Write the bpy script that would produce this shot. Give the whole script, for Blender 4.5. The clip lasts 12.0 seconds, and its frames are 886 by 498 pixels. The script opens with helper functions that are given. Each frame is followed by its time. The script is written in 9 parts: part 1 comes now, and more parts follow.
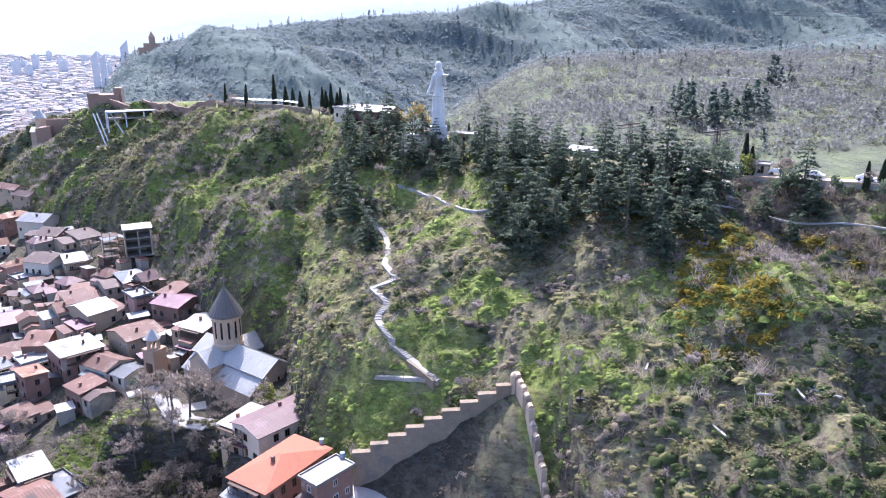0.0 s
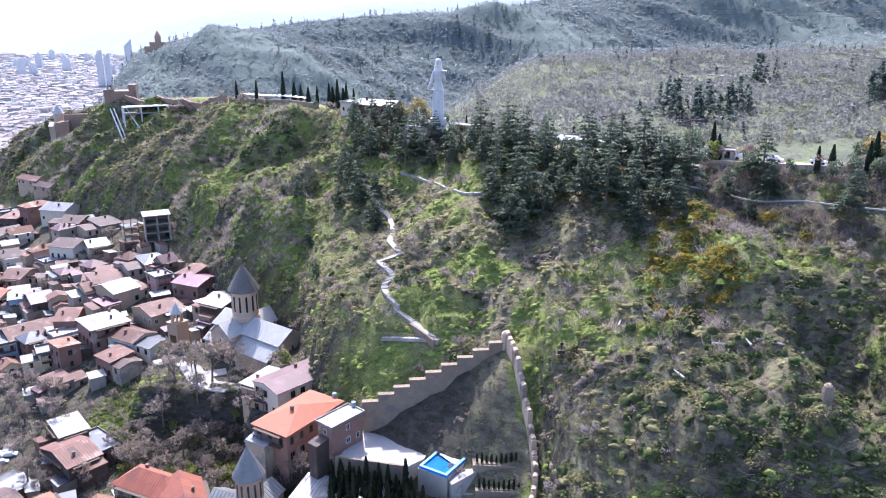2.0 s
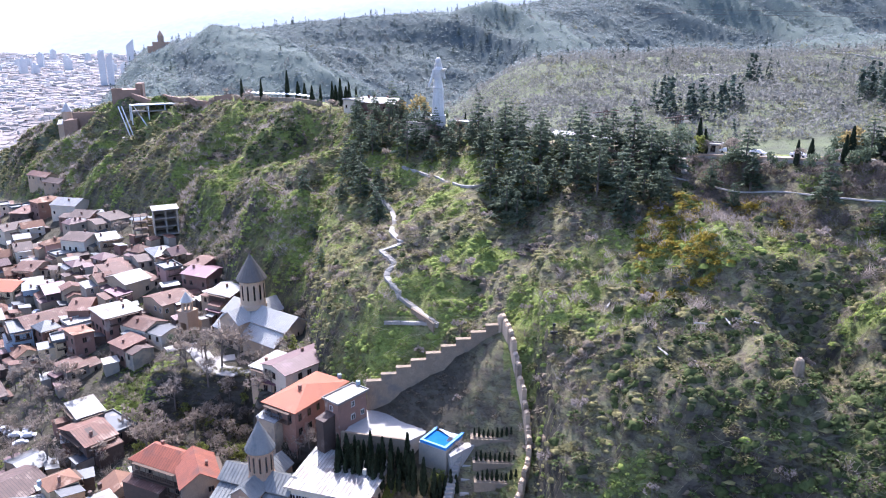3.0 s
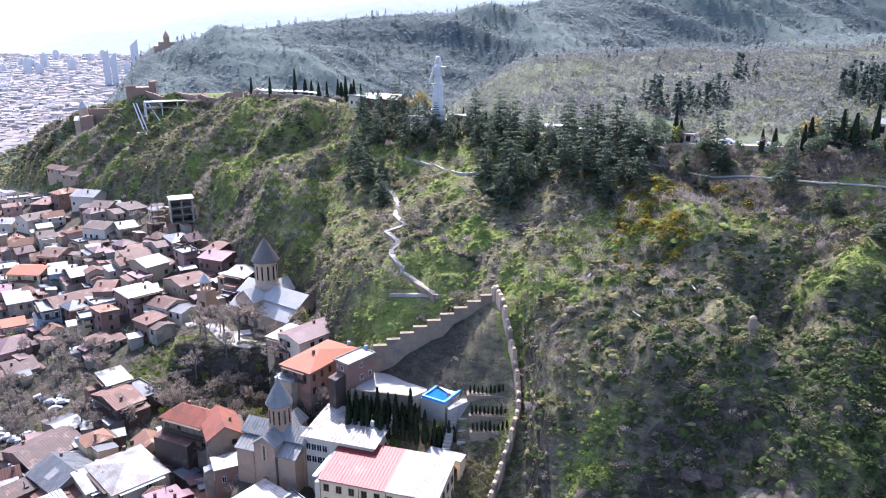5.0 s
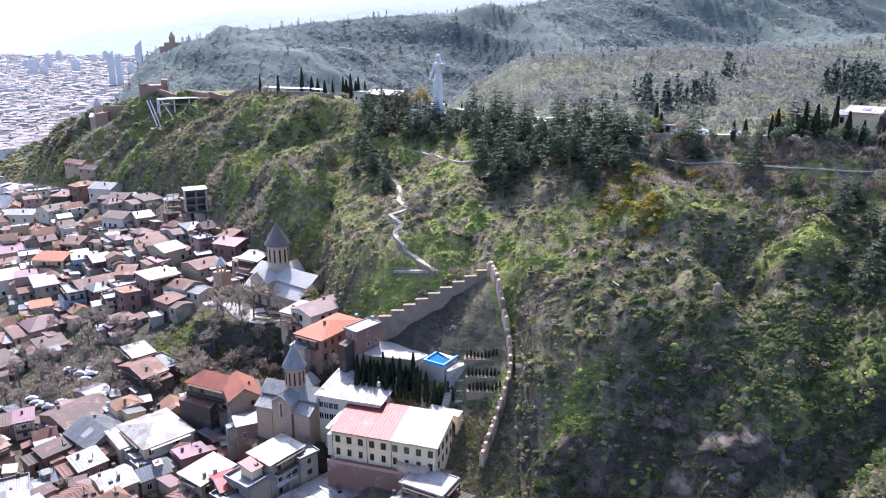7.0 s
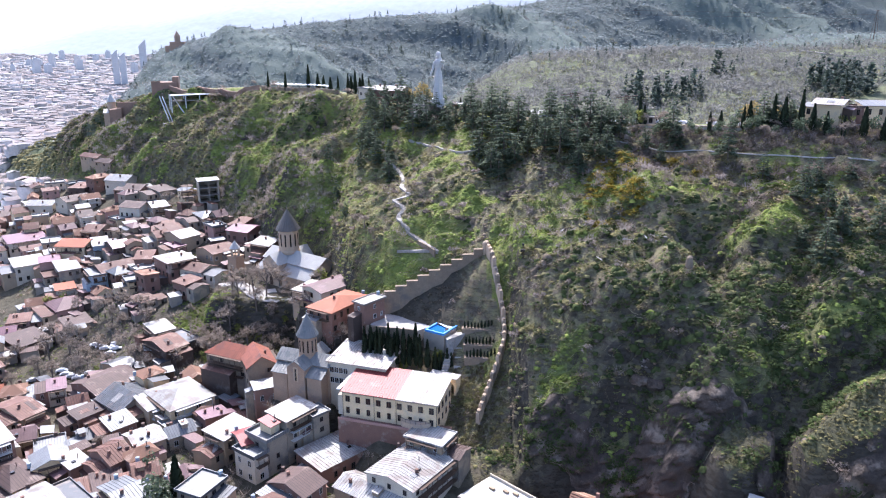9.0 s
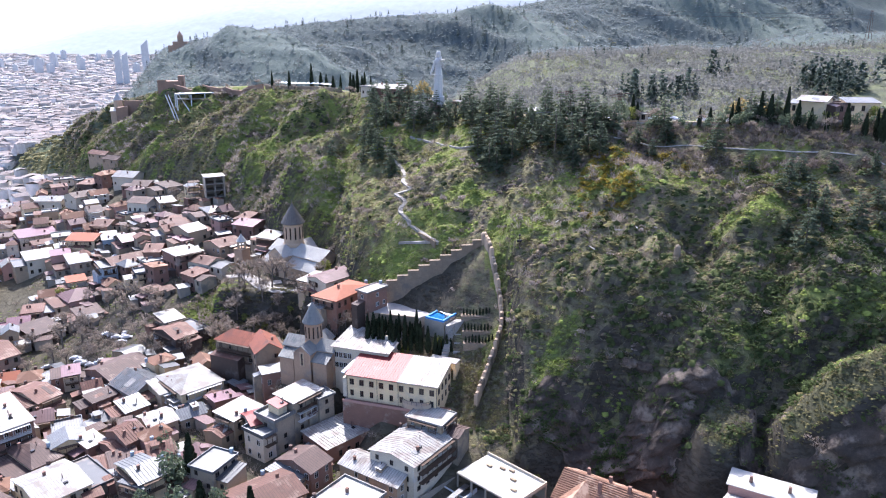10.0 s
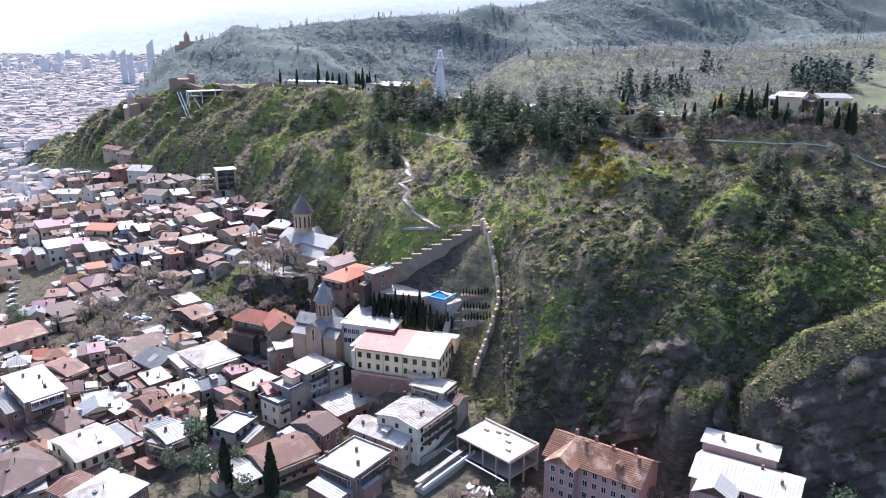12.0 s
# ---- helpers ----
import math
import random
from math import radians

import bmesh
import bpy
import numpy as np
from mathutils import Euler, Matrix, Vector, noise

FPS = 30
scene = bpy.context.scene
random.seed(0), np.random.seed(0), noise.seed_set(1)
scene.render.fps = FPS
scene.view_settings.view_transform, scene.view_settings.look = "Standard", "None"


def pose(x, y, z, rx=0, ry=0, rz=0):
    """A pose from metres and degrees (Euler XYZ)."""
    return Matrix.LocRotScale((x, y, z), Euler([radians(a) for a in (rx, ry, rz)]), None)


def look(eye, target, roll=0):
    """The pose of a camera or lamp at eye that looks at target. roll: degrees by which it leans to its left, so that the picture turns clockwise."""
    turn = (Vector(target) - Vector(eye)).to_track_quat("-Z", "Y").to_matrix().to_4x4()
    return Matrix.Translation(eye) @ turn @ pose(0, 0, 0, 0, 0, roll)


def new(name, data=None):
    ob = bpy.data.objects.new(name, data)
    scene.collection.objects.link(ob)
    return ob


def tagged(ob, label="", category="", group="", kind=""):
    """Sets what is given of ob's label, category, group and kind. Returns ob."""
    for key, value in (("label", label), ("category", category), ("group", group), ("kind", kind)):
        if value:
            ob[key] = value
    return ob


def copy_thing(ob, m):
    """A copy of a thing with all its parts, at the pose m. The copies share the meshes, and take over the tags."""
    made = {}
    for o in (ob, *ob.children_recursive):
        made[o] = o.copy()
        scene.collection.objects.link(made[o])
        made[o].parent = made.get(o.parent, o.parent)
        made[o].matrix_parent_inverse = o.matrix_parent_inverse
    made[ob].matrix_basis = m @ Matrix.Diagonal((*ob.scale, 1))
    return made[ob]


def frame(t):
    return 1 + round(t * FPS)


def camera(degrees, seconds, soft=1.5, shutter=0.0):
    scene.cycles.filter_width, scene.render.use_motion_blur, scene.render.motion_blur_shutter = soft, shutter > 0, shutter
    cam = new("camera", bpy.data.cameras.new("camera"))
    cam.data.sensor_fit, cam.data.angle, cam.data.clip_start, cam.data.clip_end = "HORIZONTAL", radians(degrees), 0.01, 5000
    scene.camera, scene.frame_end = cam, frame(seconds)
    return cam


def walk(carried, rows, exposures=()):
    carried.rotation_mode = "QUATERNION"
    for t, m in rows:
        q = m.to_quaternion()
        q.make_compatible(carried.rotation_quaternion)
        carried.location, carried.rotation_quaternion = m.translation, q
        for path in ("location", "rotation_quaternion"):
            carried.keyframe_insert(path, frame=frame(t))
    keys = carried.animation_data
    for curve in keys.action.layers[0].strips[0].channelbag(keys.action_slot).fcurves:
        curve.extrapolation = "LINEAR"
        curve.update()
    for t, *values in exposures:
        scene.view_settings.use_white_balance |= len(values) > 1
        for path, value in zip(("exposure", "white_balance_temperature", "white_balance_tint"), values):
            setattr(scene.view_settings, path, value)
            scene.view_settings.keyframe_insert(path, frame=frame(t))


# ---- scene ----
cam = camera(61.0, 12.0, 1.1)
METRES, EYE, TILT, LEAN, TURN = 76.8, 130.0, -16.6, 0.0, 0.0
ROWS = [
    (0.0, 0.0000, 0.0000, 0.0000, 0.000, -0.000, 0.000),
    (0.5, 0.0009, -0.0668, -0.0209, -0.006, -0.011, -0.010),
    (1.0, 0.0015, -0.1347, -0.0404, -0.006, -0.039, -0.010),
    (1.5, 0.0016, -0.2028, -0.0586, -0.011, -0.067, -0.010),
    (2.0, 0.0021, -0.2707, -0.0769, -0.011, -0.061, -0.010),
    (2.5, 0.0027, -0.3382, -0.0954, -0.011, -0.061, -0.010),
    (3.0, 0.0036, -0.4054, -0.1153, -0.011, -0.072, -0.010),
    (5.0, 0.0061, -0.6763, -0.1948, -0.011, -0.033, -0.020),
    (5.5, 0.0071, -0.7438, -0.2147, -0.011, -0.017, -0.030),
    (6.0, 0.0080, -0.8108, -0.2350, -0.006, 0.006, -0.020),
    (6.5, 0.0089, -0.8773, -0.2560, 0.006, 0.017, -0.000),
    (7.0, 0.0097, -0.9434, -0.2779, 0.017, 0.022, 0.010),
    (9.0, 0.0112, -1.2105, -0.3594, 0.028, 0.000, 0.010),
    (9.5, 0.0120, -1.2766, -0.3797, 0.039, -0.000, -0.010),
    (10.0, 0.0129, -1.3438, -0.3999, 0.050, 0.006, -0.010),
    (10.5, 0.0134, -1.4113, -0.4198, 0.061, 0.028, -0.010),
    (11.0, 0.0139, -1.4781, -0.4400, 0.072, 0.039, -0.010),
    (11.5, 0.0143, -1.5399, -0.4583, 0.083, 0.033, -0.040),
    (12.0, 0.0135, -1.5859, -0.4733, 0.155, 0.039, -0.120),
]
walk(cam, [(t, pose(0, 0, EYE, TILT, LEAN, TURN) @ pose(METRES * x, METRES * y, METRES * z, 90 + pitch, roll, yaw)) for t, x, y, z, yaw, pitch, roll in ROWS],
     exposures=[(0.0, 1.93, 5650, 20), (12.0, 1.68, 5930, 17)])

# ---- sky, sun ----
SUN_AZ, SUN_EL = -10.0, 50.0      # degrees: from straight ahead (minus: to the west), above the horizon
world = bpy.data.worlds.new("sky")
scene.world = world
world.use_nodes = True
wn = world.node_tree.nodes
sky = wn.new("ShaderNodeTexSky")
sky.sky_type, sky.sun_disc = "NISHITA", False
sky.sun_elevation, sky.sun_rotation = radians(SUN_EL), radians(SUN_AZ)
sky.dust_density, sky.air_density, sky.ozone_density = 2.2, 0.70, 1.5
wn["Background"].inputs["Strength"].default_value = 0.15
world.node_tree.links.new(sky.outputs["Color"], wn["Background"].inputs["Color"])
sun = new("sun", bpy.data.lights.new("sun", "SUN"))
sun.data.energy, sun.data.angle, sun.data.color = 2.75, radians(0.6), (1.0, 0.95, 0.87)
sx, sy = math.sin(radians(SUN_AZ)), math.cos(radians(SUN_AZ))
sun.matrix_world = look((sx * 300, sy * 300, 300 * math.tan(radians(SUN_EL))), (0, 0, 0))
# ---- lie of the land ----
# Plan of the hill, from east to west: x, ridge line y and z, foot line y and z.
HILL = [
    (400, 120, 100, -30, 30), (160, 142, 99, 32, 12), (105, 150, 97, 42, 11), (70, 177, 94.5, 52, 10),
    (36, 206, 93.5, 74, 6), (10, 236, 93.5, 82, 12), (-18, 272, 93.5, 112, 27), (-36, 299, 93.5, 160, 32),
    (-46, 312, 93.5, 203, 30), (-58, 330, 93.3, 214, 30), (-75, 350, 93, 228, 31), (-125, 394, 91, 301, 41), (-188, 430, 87, 350, 38), (-240, 464, 75, 386, 34),
    (-275, 492, 60, 424, 27), (-330, 545, 28, 490, 14), (-420, 640, 8, 600, 8),
]
# How the slope rises from foot to ridge: a steep lower face, a gentle bench, and the last rise. Beside the stair path, under the fortress, and over the cliff.
RISE_AT = (0, 0.03, 0.08, 0.15, 0.24, 0.31, 0.38, 0.50, 0.64, 0.82, 1)
RISE_WEST = (0, 0.09, 0.23, 0.37, 0.48, 0.54, 0.585, 0.655, 0.75, 0.86, 1)
RISE_FORT = (0, 0.05, 0.14, 0.24, 0.335, 0.40, 0.47, 0.57, 0.68, 0.82, 1)
RISE_CLIFF = (0, 0.11, 0.26, 0.43, 0.585, 0.64, 0.685, 0.745, 0.85, 0.94, 1)
# Knolls and hollows on the slope: x, y, height, reach along x, reach along y.
KNOLLS = (
    (-57, 234, 12, 15, 17), (-40, 206, 6, 8, 10), (-98, 314, -8, 12, 30), (-16, 212, -8, 12, 18), (9, 165, 4, 9, 12),
    (29, 80, 8, 8, 8), (64, 78, -6, 8, 8), (76, 109, -11, 9, 11), (91, 123, -4, 12, 14), (38, 128, 4, 12, 14), (45, 100, 4, 9, 7),
)
HX = np.array([h[0] for h in HILL][::-1], float)
HY, HZ, FY, FZ = (np.array([h[i] for h in HILL][::-1], float) for i in (1, 2, 3, 4))


def smooth(a, b, v):
    t = np.clip((v - a) / (b - a), 0, 1)
    return t * t * (3 - 2 * t)


def wave(x, y, size, seed=0):
    """Soft, endless value noise between -1 and 1, made of a hashed lattice."""
    u, v = x / size + seed * 17.31, y / size - seed * 9.77
    i, j = np.floor(u), np.floor(v)
    f, g = u - i, v - j
    f, g = f * f * (3 - 2 * f), g * g * (3 - 2 * g)

    def lattice(a, b):
        h = np.sin(a * 127.1 + b * 311.7 + seed * 74.7) * 43758.5453
        return (h - np.floor(h)) * 2 - 1
    return ((lattice(i, j) * (1 - f) + lattice(i + 1, j) * f) * (1 - g) + (lattice(i, j + 1) * (1 - f) + lattice(i + 1, j + 1) * f) * g)


def far_crest(x):
    """The y of the far range's crest."""
    return 1130 + 0.25 * x


def far_fold(x, y):
    """Runs across the spurs of the far range."""
    return x + 0.42 * y + 34 * wave(x, y, 150, 37)


def far_land(x, y):
    """Behind the ridge: a gorge, the wooded plateau to the east of it, and the range of hills beyond."""
    swell = 9 * wave(x, y, 150, 3) + 6 * wave(x, y, 62, 4) + 2.5 * wave(x, y, 26, 30)
    table = 84 + 0.060 * (y - 410) + 0.035 * (x - 150) + 0.6 * swell
    table = table + 4 * np.exp(-((y - 560 - 0.2 * x + 18 * wave(x, y, 90, 34)) / 34.0) ** 2)
    table = 42 + (table - 42) * smooth(-55, 75, x - 0.10 * (y - 400) + 16 * wave(x, y, 80, 35))
    table = table * smooth(900, 700, y - 0.2 * x)
    # the range: spurs and dark gullies run down from the crest, with worn terraces across them
    crest = far_crest(x)
    foot = 700 + 0.10 * x + 40 * wave(x, 0 * x, 210, 36)
    t = np.clip((y - foot) / (crest - foot), 0, 1)
    s = far_fold(x, y)
    fold = 1 - 2.1 * np.abs(wave(s, 0.22 * y, 118, 31)) + 0.45 * (1 - 2 * np.abs(wave(s, 0.4 * y, 47, 32)))
    top = 150 + 0.12 * x + 8 * wave(x, 0 * x, 170, 38)
    hill = 34 + (top - 34) * (0.62 * t + 0.38 * smooth(0, 1, t)) + fold * 22 * smooth(0, 0.25, t) * smooth(1, 0.72, t)
    hill = hill + 0.9 * np.sin(hill / 2.9 + 2 * wave(x, y, 80, 39)) * smooth(0.05, 0.3, t) * smooth(1, 0.9, t) + 0.35 * swell
    z = 30 + np.logaddexp(0, (np.maximum(hill, table) - 30) / 4) * 4
    return np.where(y > crest, z - 0.30 * (y - crest), z)


def spur_line(x):
    """The y of the crest of the eastern spur."""
    return 56.5 + 1.2 * wave(x, 0 * x, 13, 121) - 0.12 * np.clip(x - 106, 0, None)


def spur_deep(x):
    """How far the grassy back reaches down from the crest."""
    return np.interp(x, (80, 88, 100, 130), (4.5, 7.0, 9.5, 12.0))


def spur_form(x, y):
    """The eastern spur: a grassy back that climbs eastwards over a sheer rock face."""
    d = y - spur_line(x)
    top = np.interp(x, (74, 80, 83, 90.7, 98, 106, 125, 160, 200), (-30, 24, 37.5, 46, 53, 57, 66, 80, 84)) + 0.9 * wave(x, y, 6, 122)
    return top - np.where(d > 0, 0.75 * d, 0.62 * np.clip(-d, 0, spur_deep(x)) + 3.0 * np.clip(-d - spur_deep(x) + wave(x, y, 5, 123), 0, None))


def buttress(x, y):
    """The rock buttress with a grassy cap at the foot of the slope."""
    r = np.hypot((x - 71) / 1.15, y - 60.0) + 1.1 * wave(x, y, 4, 124)
    return np.clip(34.0 + 0.28 * (x - 71) + 0.42 * (y - 60.0), 29, 38) - 3.2 * np.clip(r - 5.6, 0, None)


def land(x, y):
    """Height of the ground at x, y, in metres."""
    x, y = np.asarray(x, float), np.asarray(y, float)
    bend = 5 * wave(x, y, 46, 1)
    ry, rz = np.interp(x, HX, HY), np.interp(x, HX, HZ)
    fy, fz = np.interp(x, HX, FY), np.interp(x, HX, FZ)
    u = (y + bend * smooth(0, 60, y - fy) - fy) / (ry - fy)
    cliff = smooth(12, 45, x)
    steep = np.interp(u, (0, 0.055, 0.15, 1), (0, 0.05, 0.46, 1))
    soft = 0.28 * smooth(-0.02, 0.42, u) + 0.72 * np.clip(u, 0, 1)
    soft = np.clip(soft, 0, 1)
    over, fort = cliff * smooth(78, 64, x), smooth(-78, -96, x)
    bend_in = np.interp(u, RISE_AT, RISE_WEST) * (1 - over - fort) + np.interp(u, RISE_AT, RISE_CLIFF) * over + np.interp(u, RISE_AT, RISE_FORT) * fort
    walled = smooth(-44, -38, x) * smooth(25, 20, x) * smooth(162, 141, y)        # the made ground of the garden and the houses beside it
    prof = np.clip((soft * (1 - cliff) + np.clip(steep, 0, 1) * cliff) * walled + bend_in * (1 - walled), 0, 1)
    hill = fz + (rz - fz) * prof
    for kx, ky, kz, kw, kd in KNOLLS:
        hill = hill + kz * np.exp(-((x - kx) / kw) ** 2 - ((y - ky) / kd) ** 2)
    # the gully between the two spurs and the folds of the slope
    mid = smooth(0, 0.25, u) * smooth(1, 0.8, u)
    gully = np.exp(-((x + 44 + 0.10 * (y - 240)) / 17.0) ** 2)
    hill = hill - 4 * gully * mid
    across = 0.354 * (x + 60) + 0.935 * (y - 252)
    side = smooth(-44, -56, x) * smooth(-125, -105, x) * mid
    hill = hill + side * (5.5 * np.exp(-((across + 12) / 8.0) ** 2) - 7.5 * np.exp(-(across / 8.0) ** 2) + 5 * np.exp(-((across - 17) / 9.0) ** 2))
    hill = hill + mid * (3.0 * wave(x, y, 34, 2) + 1.7 * wave(x, y, 15, 5) + 1.6 * wave(x, y, 8, 6) + 0.55 * wave(x, y, 3.6, 29))
    hill = hill + 2.4 * cliff * smooth(0.02, 0.10, u) * smooth(0.34, 0.16, u) * (wave(x, y, 13, 7) + 0.8 * wave(x, y, 6, 9))
    # spurs and gullies running down the slope, and small trodden benches along it
    s = 0.78 * x - 0.62 * y + 7 * wave(x, y, 40, 61)
    spur = (1 - 2 * np.abs(wave(s, 0 * s + 0.13 * (x + y), 23, 62))) + 0.3 * wave(s, 0.6 * (x + y), 10, 63)
    west = smooth(-22, -42, x)
    calm = 1 - np.exp(-((x + 14) / 15.0) ** 2)
    hill = hill + mid * calm * spur * (3.6 + 5.0 * west) * np.where(x > 30, smooth(0.85, 0.6, u), 1.0)
    hill = hill + mid * 0.55 * np.sin(2 * math.pi * (hill + 2.0 * wave(x, y, 25, 64)) / 4.6) * (0.4 + 0.6 * wave(x, y, 33, 65)) * np.where(x > 30, smooth(0.8, 0.6, u), 1.0)
    # the ravine behind the eastern knoll, and rock ledges on the cliff
    ravine = np.exp(-(((x - 80) - 0.45 * (y - 60)) / 9.0) ** 2) * smooth(44, 56, y) * smooth(125, 95, y)
    hill = hill - 7 * ravine * smooth(0.02, 0.1, u)
    hill = hill + 3.2 * cliff * smooth(0.0, 0.05, u) * smooth(0.22, 0.12, u) * np.abs(wave(x, y, 9, 27)) - 2.5 * cliff * smooth(0.0, 0.04, u) * smooth(0.2, 0.1, u) * np.abs(wave(x, y, 5, 28))
    # the cleft behind the eastern spur, and a scarp under the upper meadow
    off = y - spur_line(x)
    run = smooth(80, 88, x) * smooth(190, 150, x)
    hill = hill - 7 * run * np.exp(-((off - 10) / 6.0) ** 2)
    brow = y - 104.5 - 1.6 * wave(x, y, 7, 94) - 0.012 * (x - 90) ** 2
    hill = hill + 2.6 * smooth(-0.9, 0.9, brow) * smooth(16, 3, brow) * smooth(79, 84, x) * smooth(106, 98, x)
    # mats of growth: rounded tops with creases between them
    mats = np.abs(wave(x + 1.5 * wave(x, y, 9, 95), 1.5 * y, 5.6, 91)) + 0.55 * np.abs(wave(x, 1.4 * y, 2.9, 92))
    hill = hill + 2.1 * mats * smooth(0.01, 0.06, u) * smooth(1.0, 0.93, u) * (1 - walled)
    # two hollows at the foot of the cliff
    hill = hill - 11 * np.exp(-((x - 49) / 8.0) ** 2 - ((y - 80) / 7.0) ** 2) - 11 * np.exp(-((x - 85) / 6.0) ** 2 - ((y - 50) / 9.0) ** 2)
    # the town falls away from the foot of the hill
    d = fy - y
    slope = np.interp(x, (-400, -130, -100, -70, -47, -30, -10, 20), (0.235, 0.24, 0.26, 0.36, 0.62, 0.55, 0.5, 0.4))
    floor = np.interp(x, (-200, -130, -90, -40, 0, 25, 50, 70, 120), (4, 4, 9, 9, 6, 2, 3, 9, 14))
    fall = fz - slope * d
    town = floor + np.logaddexp(0, (fall - floor) / 2.5) * 2.5
    # levelled ground: the upper church's square, and the houses under the garden wall
    square = smooth(-96, -91, x) * smooth(-42, -46, x) * smooth(176, 181, y + 0.12 * (x + 70))
    town = np.maximum(town, 25.8 * square + town * (1 - square))
    shelf = smooth(-50, -44, x) * smooth(-14, -18, x) * smooth(126.5, 130, y + 0.3 * (x + 38)) + smooth(-55, -51, x) * smooth(-33, -36, x) * smooth(151, 155, y)
    shelf = np.clip(shelf, 0, 1)
    town = np.maximum(town, 32.5 * shelf + town * (1 - shelf))
    hill = np.maximum(hill, np.where(y < 150, 32.5 * shelf + hill * (1 - shelf), hill))
    terrace = smooth(-56, -52, x) * smooth(-30, -33, x) * smooth(104, 108, y) * smooth(128, 125, y)
    town = 18.5 * terrace + town * (1 - terrace)
    hill = 18.5 * terrace + hill * (1 - terrace)
    back = y - ry - 14
    valley = rz - 0.42 * np.clip(back, 0, None)
    low = np.where(y < fy, town, np.where(back > 0, valley, hill))
    low = np.maximum(low, np.maximum(spur_form(x, y), buttress(x, y)))
    far = far_land(x, y)
    a = x / np.maximum(y, 1)
    plain = 6 - 0.004 * np.clip(y - 500, 0, 2000)
    edge = smooth(-0.50, -0.385, a)
    far = plain + (np.maximum(far, plain) - plain) * edge
    back_zone = smooth(20, 60, back)
    z = np.where(back > 0, np.maximum(low * (1 - back_zone) + np.maximum(far, low) * back_zone, np.where(back > 20, plain, -1e3)), low)
    return z


def spur_top(x, y):
    """1 on the grassy back of the eastern spur and on the cap of the buttress."""
    d = y - spur_line(x)
    return np.maximum(smooth(-1.5, 0.5, d + spur_deep(x)) * smooth(4, 1, d) * smooth(79, 81, x), 0.9 * smooth(6.4, 5.2, np.hypot((x - 71) / 1.15, y - 60.0)))


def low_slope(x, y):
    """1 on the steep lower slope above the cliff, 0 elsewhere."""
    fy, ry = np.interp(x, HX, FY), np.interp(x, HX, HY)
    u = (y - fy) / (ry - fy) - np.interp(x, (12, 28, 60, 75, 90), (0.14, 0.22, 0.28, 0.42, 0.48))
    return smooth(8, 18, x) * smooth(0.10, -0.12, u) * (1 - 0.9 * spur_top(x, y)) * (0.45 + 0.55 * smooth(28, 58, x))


def west_spur(x):
    """1 on the drier, stonier western spur, 0 elsewhere."""
    return smooth(-62, -95, x)


def lush(x, y):
    low = low_slope(x, y)
    return smooth(-0.30, 0.25, wave(x, y, 26, 12) + 0.5 * wave(x, y, 9, 13) + 0.25 * smooth(-20, -40, x)) * (1 - 0.45 * low) * (1 - 0.2 * west_spur(x))


def ledges(x, y):
    """Strips of lusher growth along the slope."""
    return smooth(-0.05, 0.35, wave(x + 6 * wave(x, y, 20, 97), 2.2 * y, 13, 96) + 0.35 * wave(x, y, 6, 98))


def meadow(x, y):
    """The fresh green tongue between the stair path and the garden wall, and the green crown of the spur behind the church."""
    return np.exp(-((x + 14) / 17) ** 2 - ((y - 149) / 9) ** 2) + 0.8 * np.exp(-((x - 20) / 5) ** 2 - ((y - 135) / 14) ** 2) + 0.7 * np.exp(-((x + 52) / 14) ** 2 - ((y - 226) / 22) ** 2) + 0.8 * np.exp(-((x - 92) / 12) ** 2 - ((y - 111) / 4.5) ** 2) + 1.2 * np.exp(-((x - 34) / 3.5) ** 2 - ((y - 90) / 3.0) ** 2)


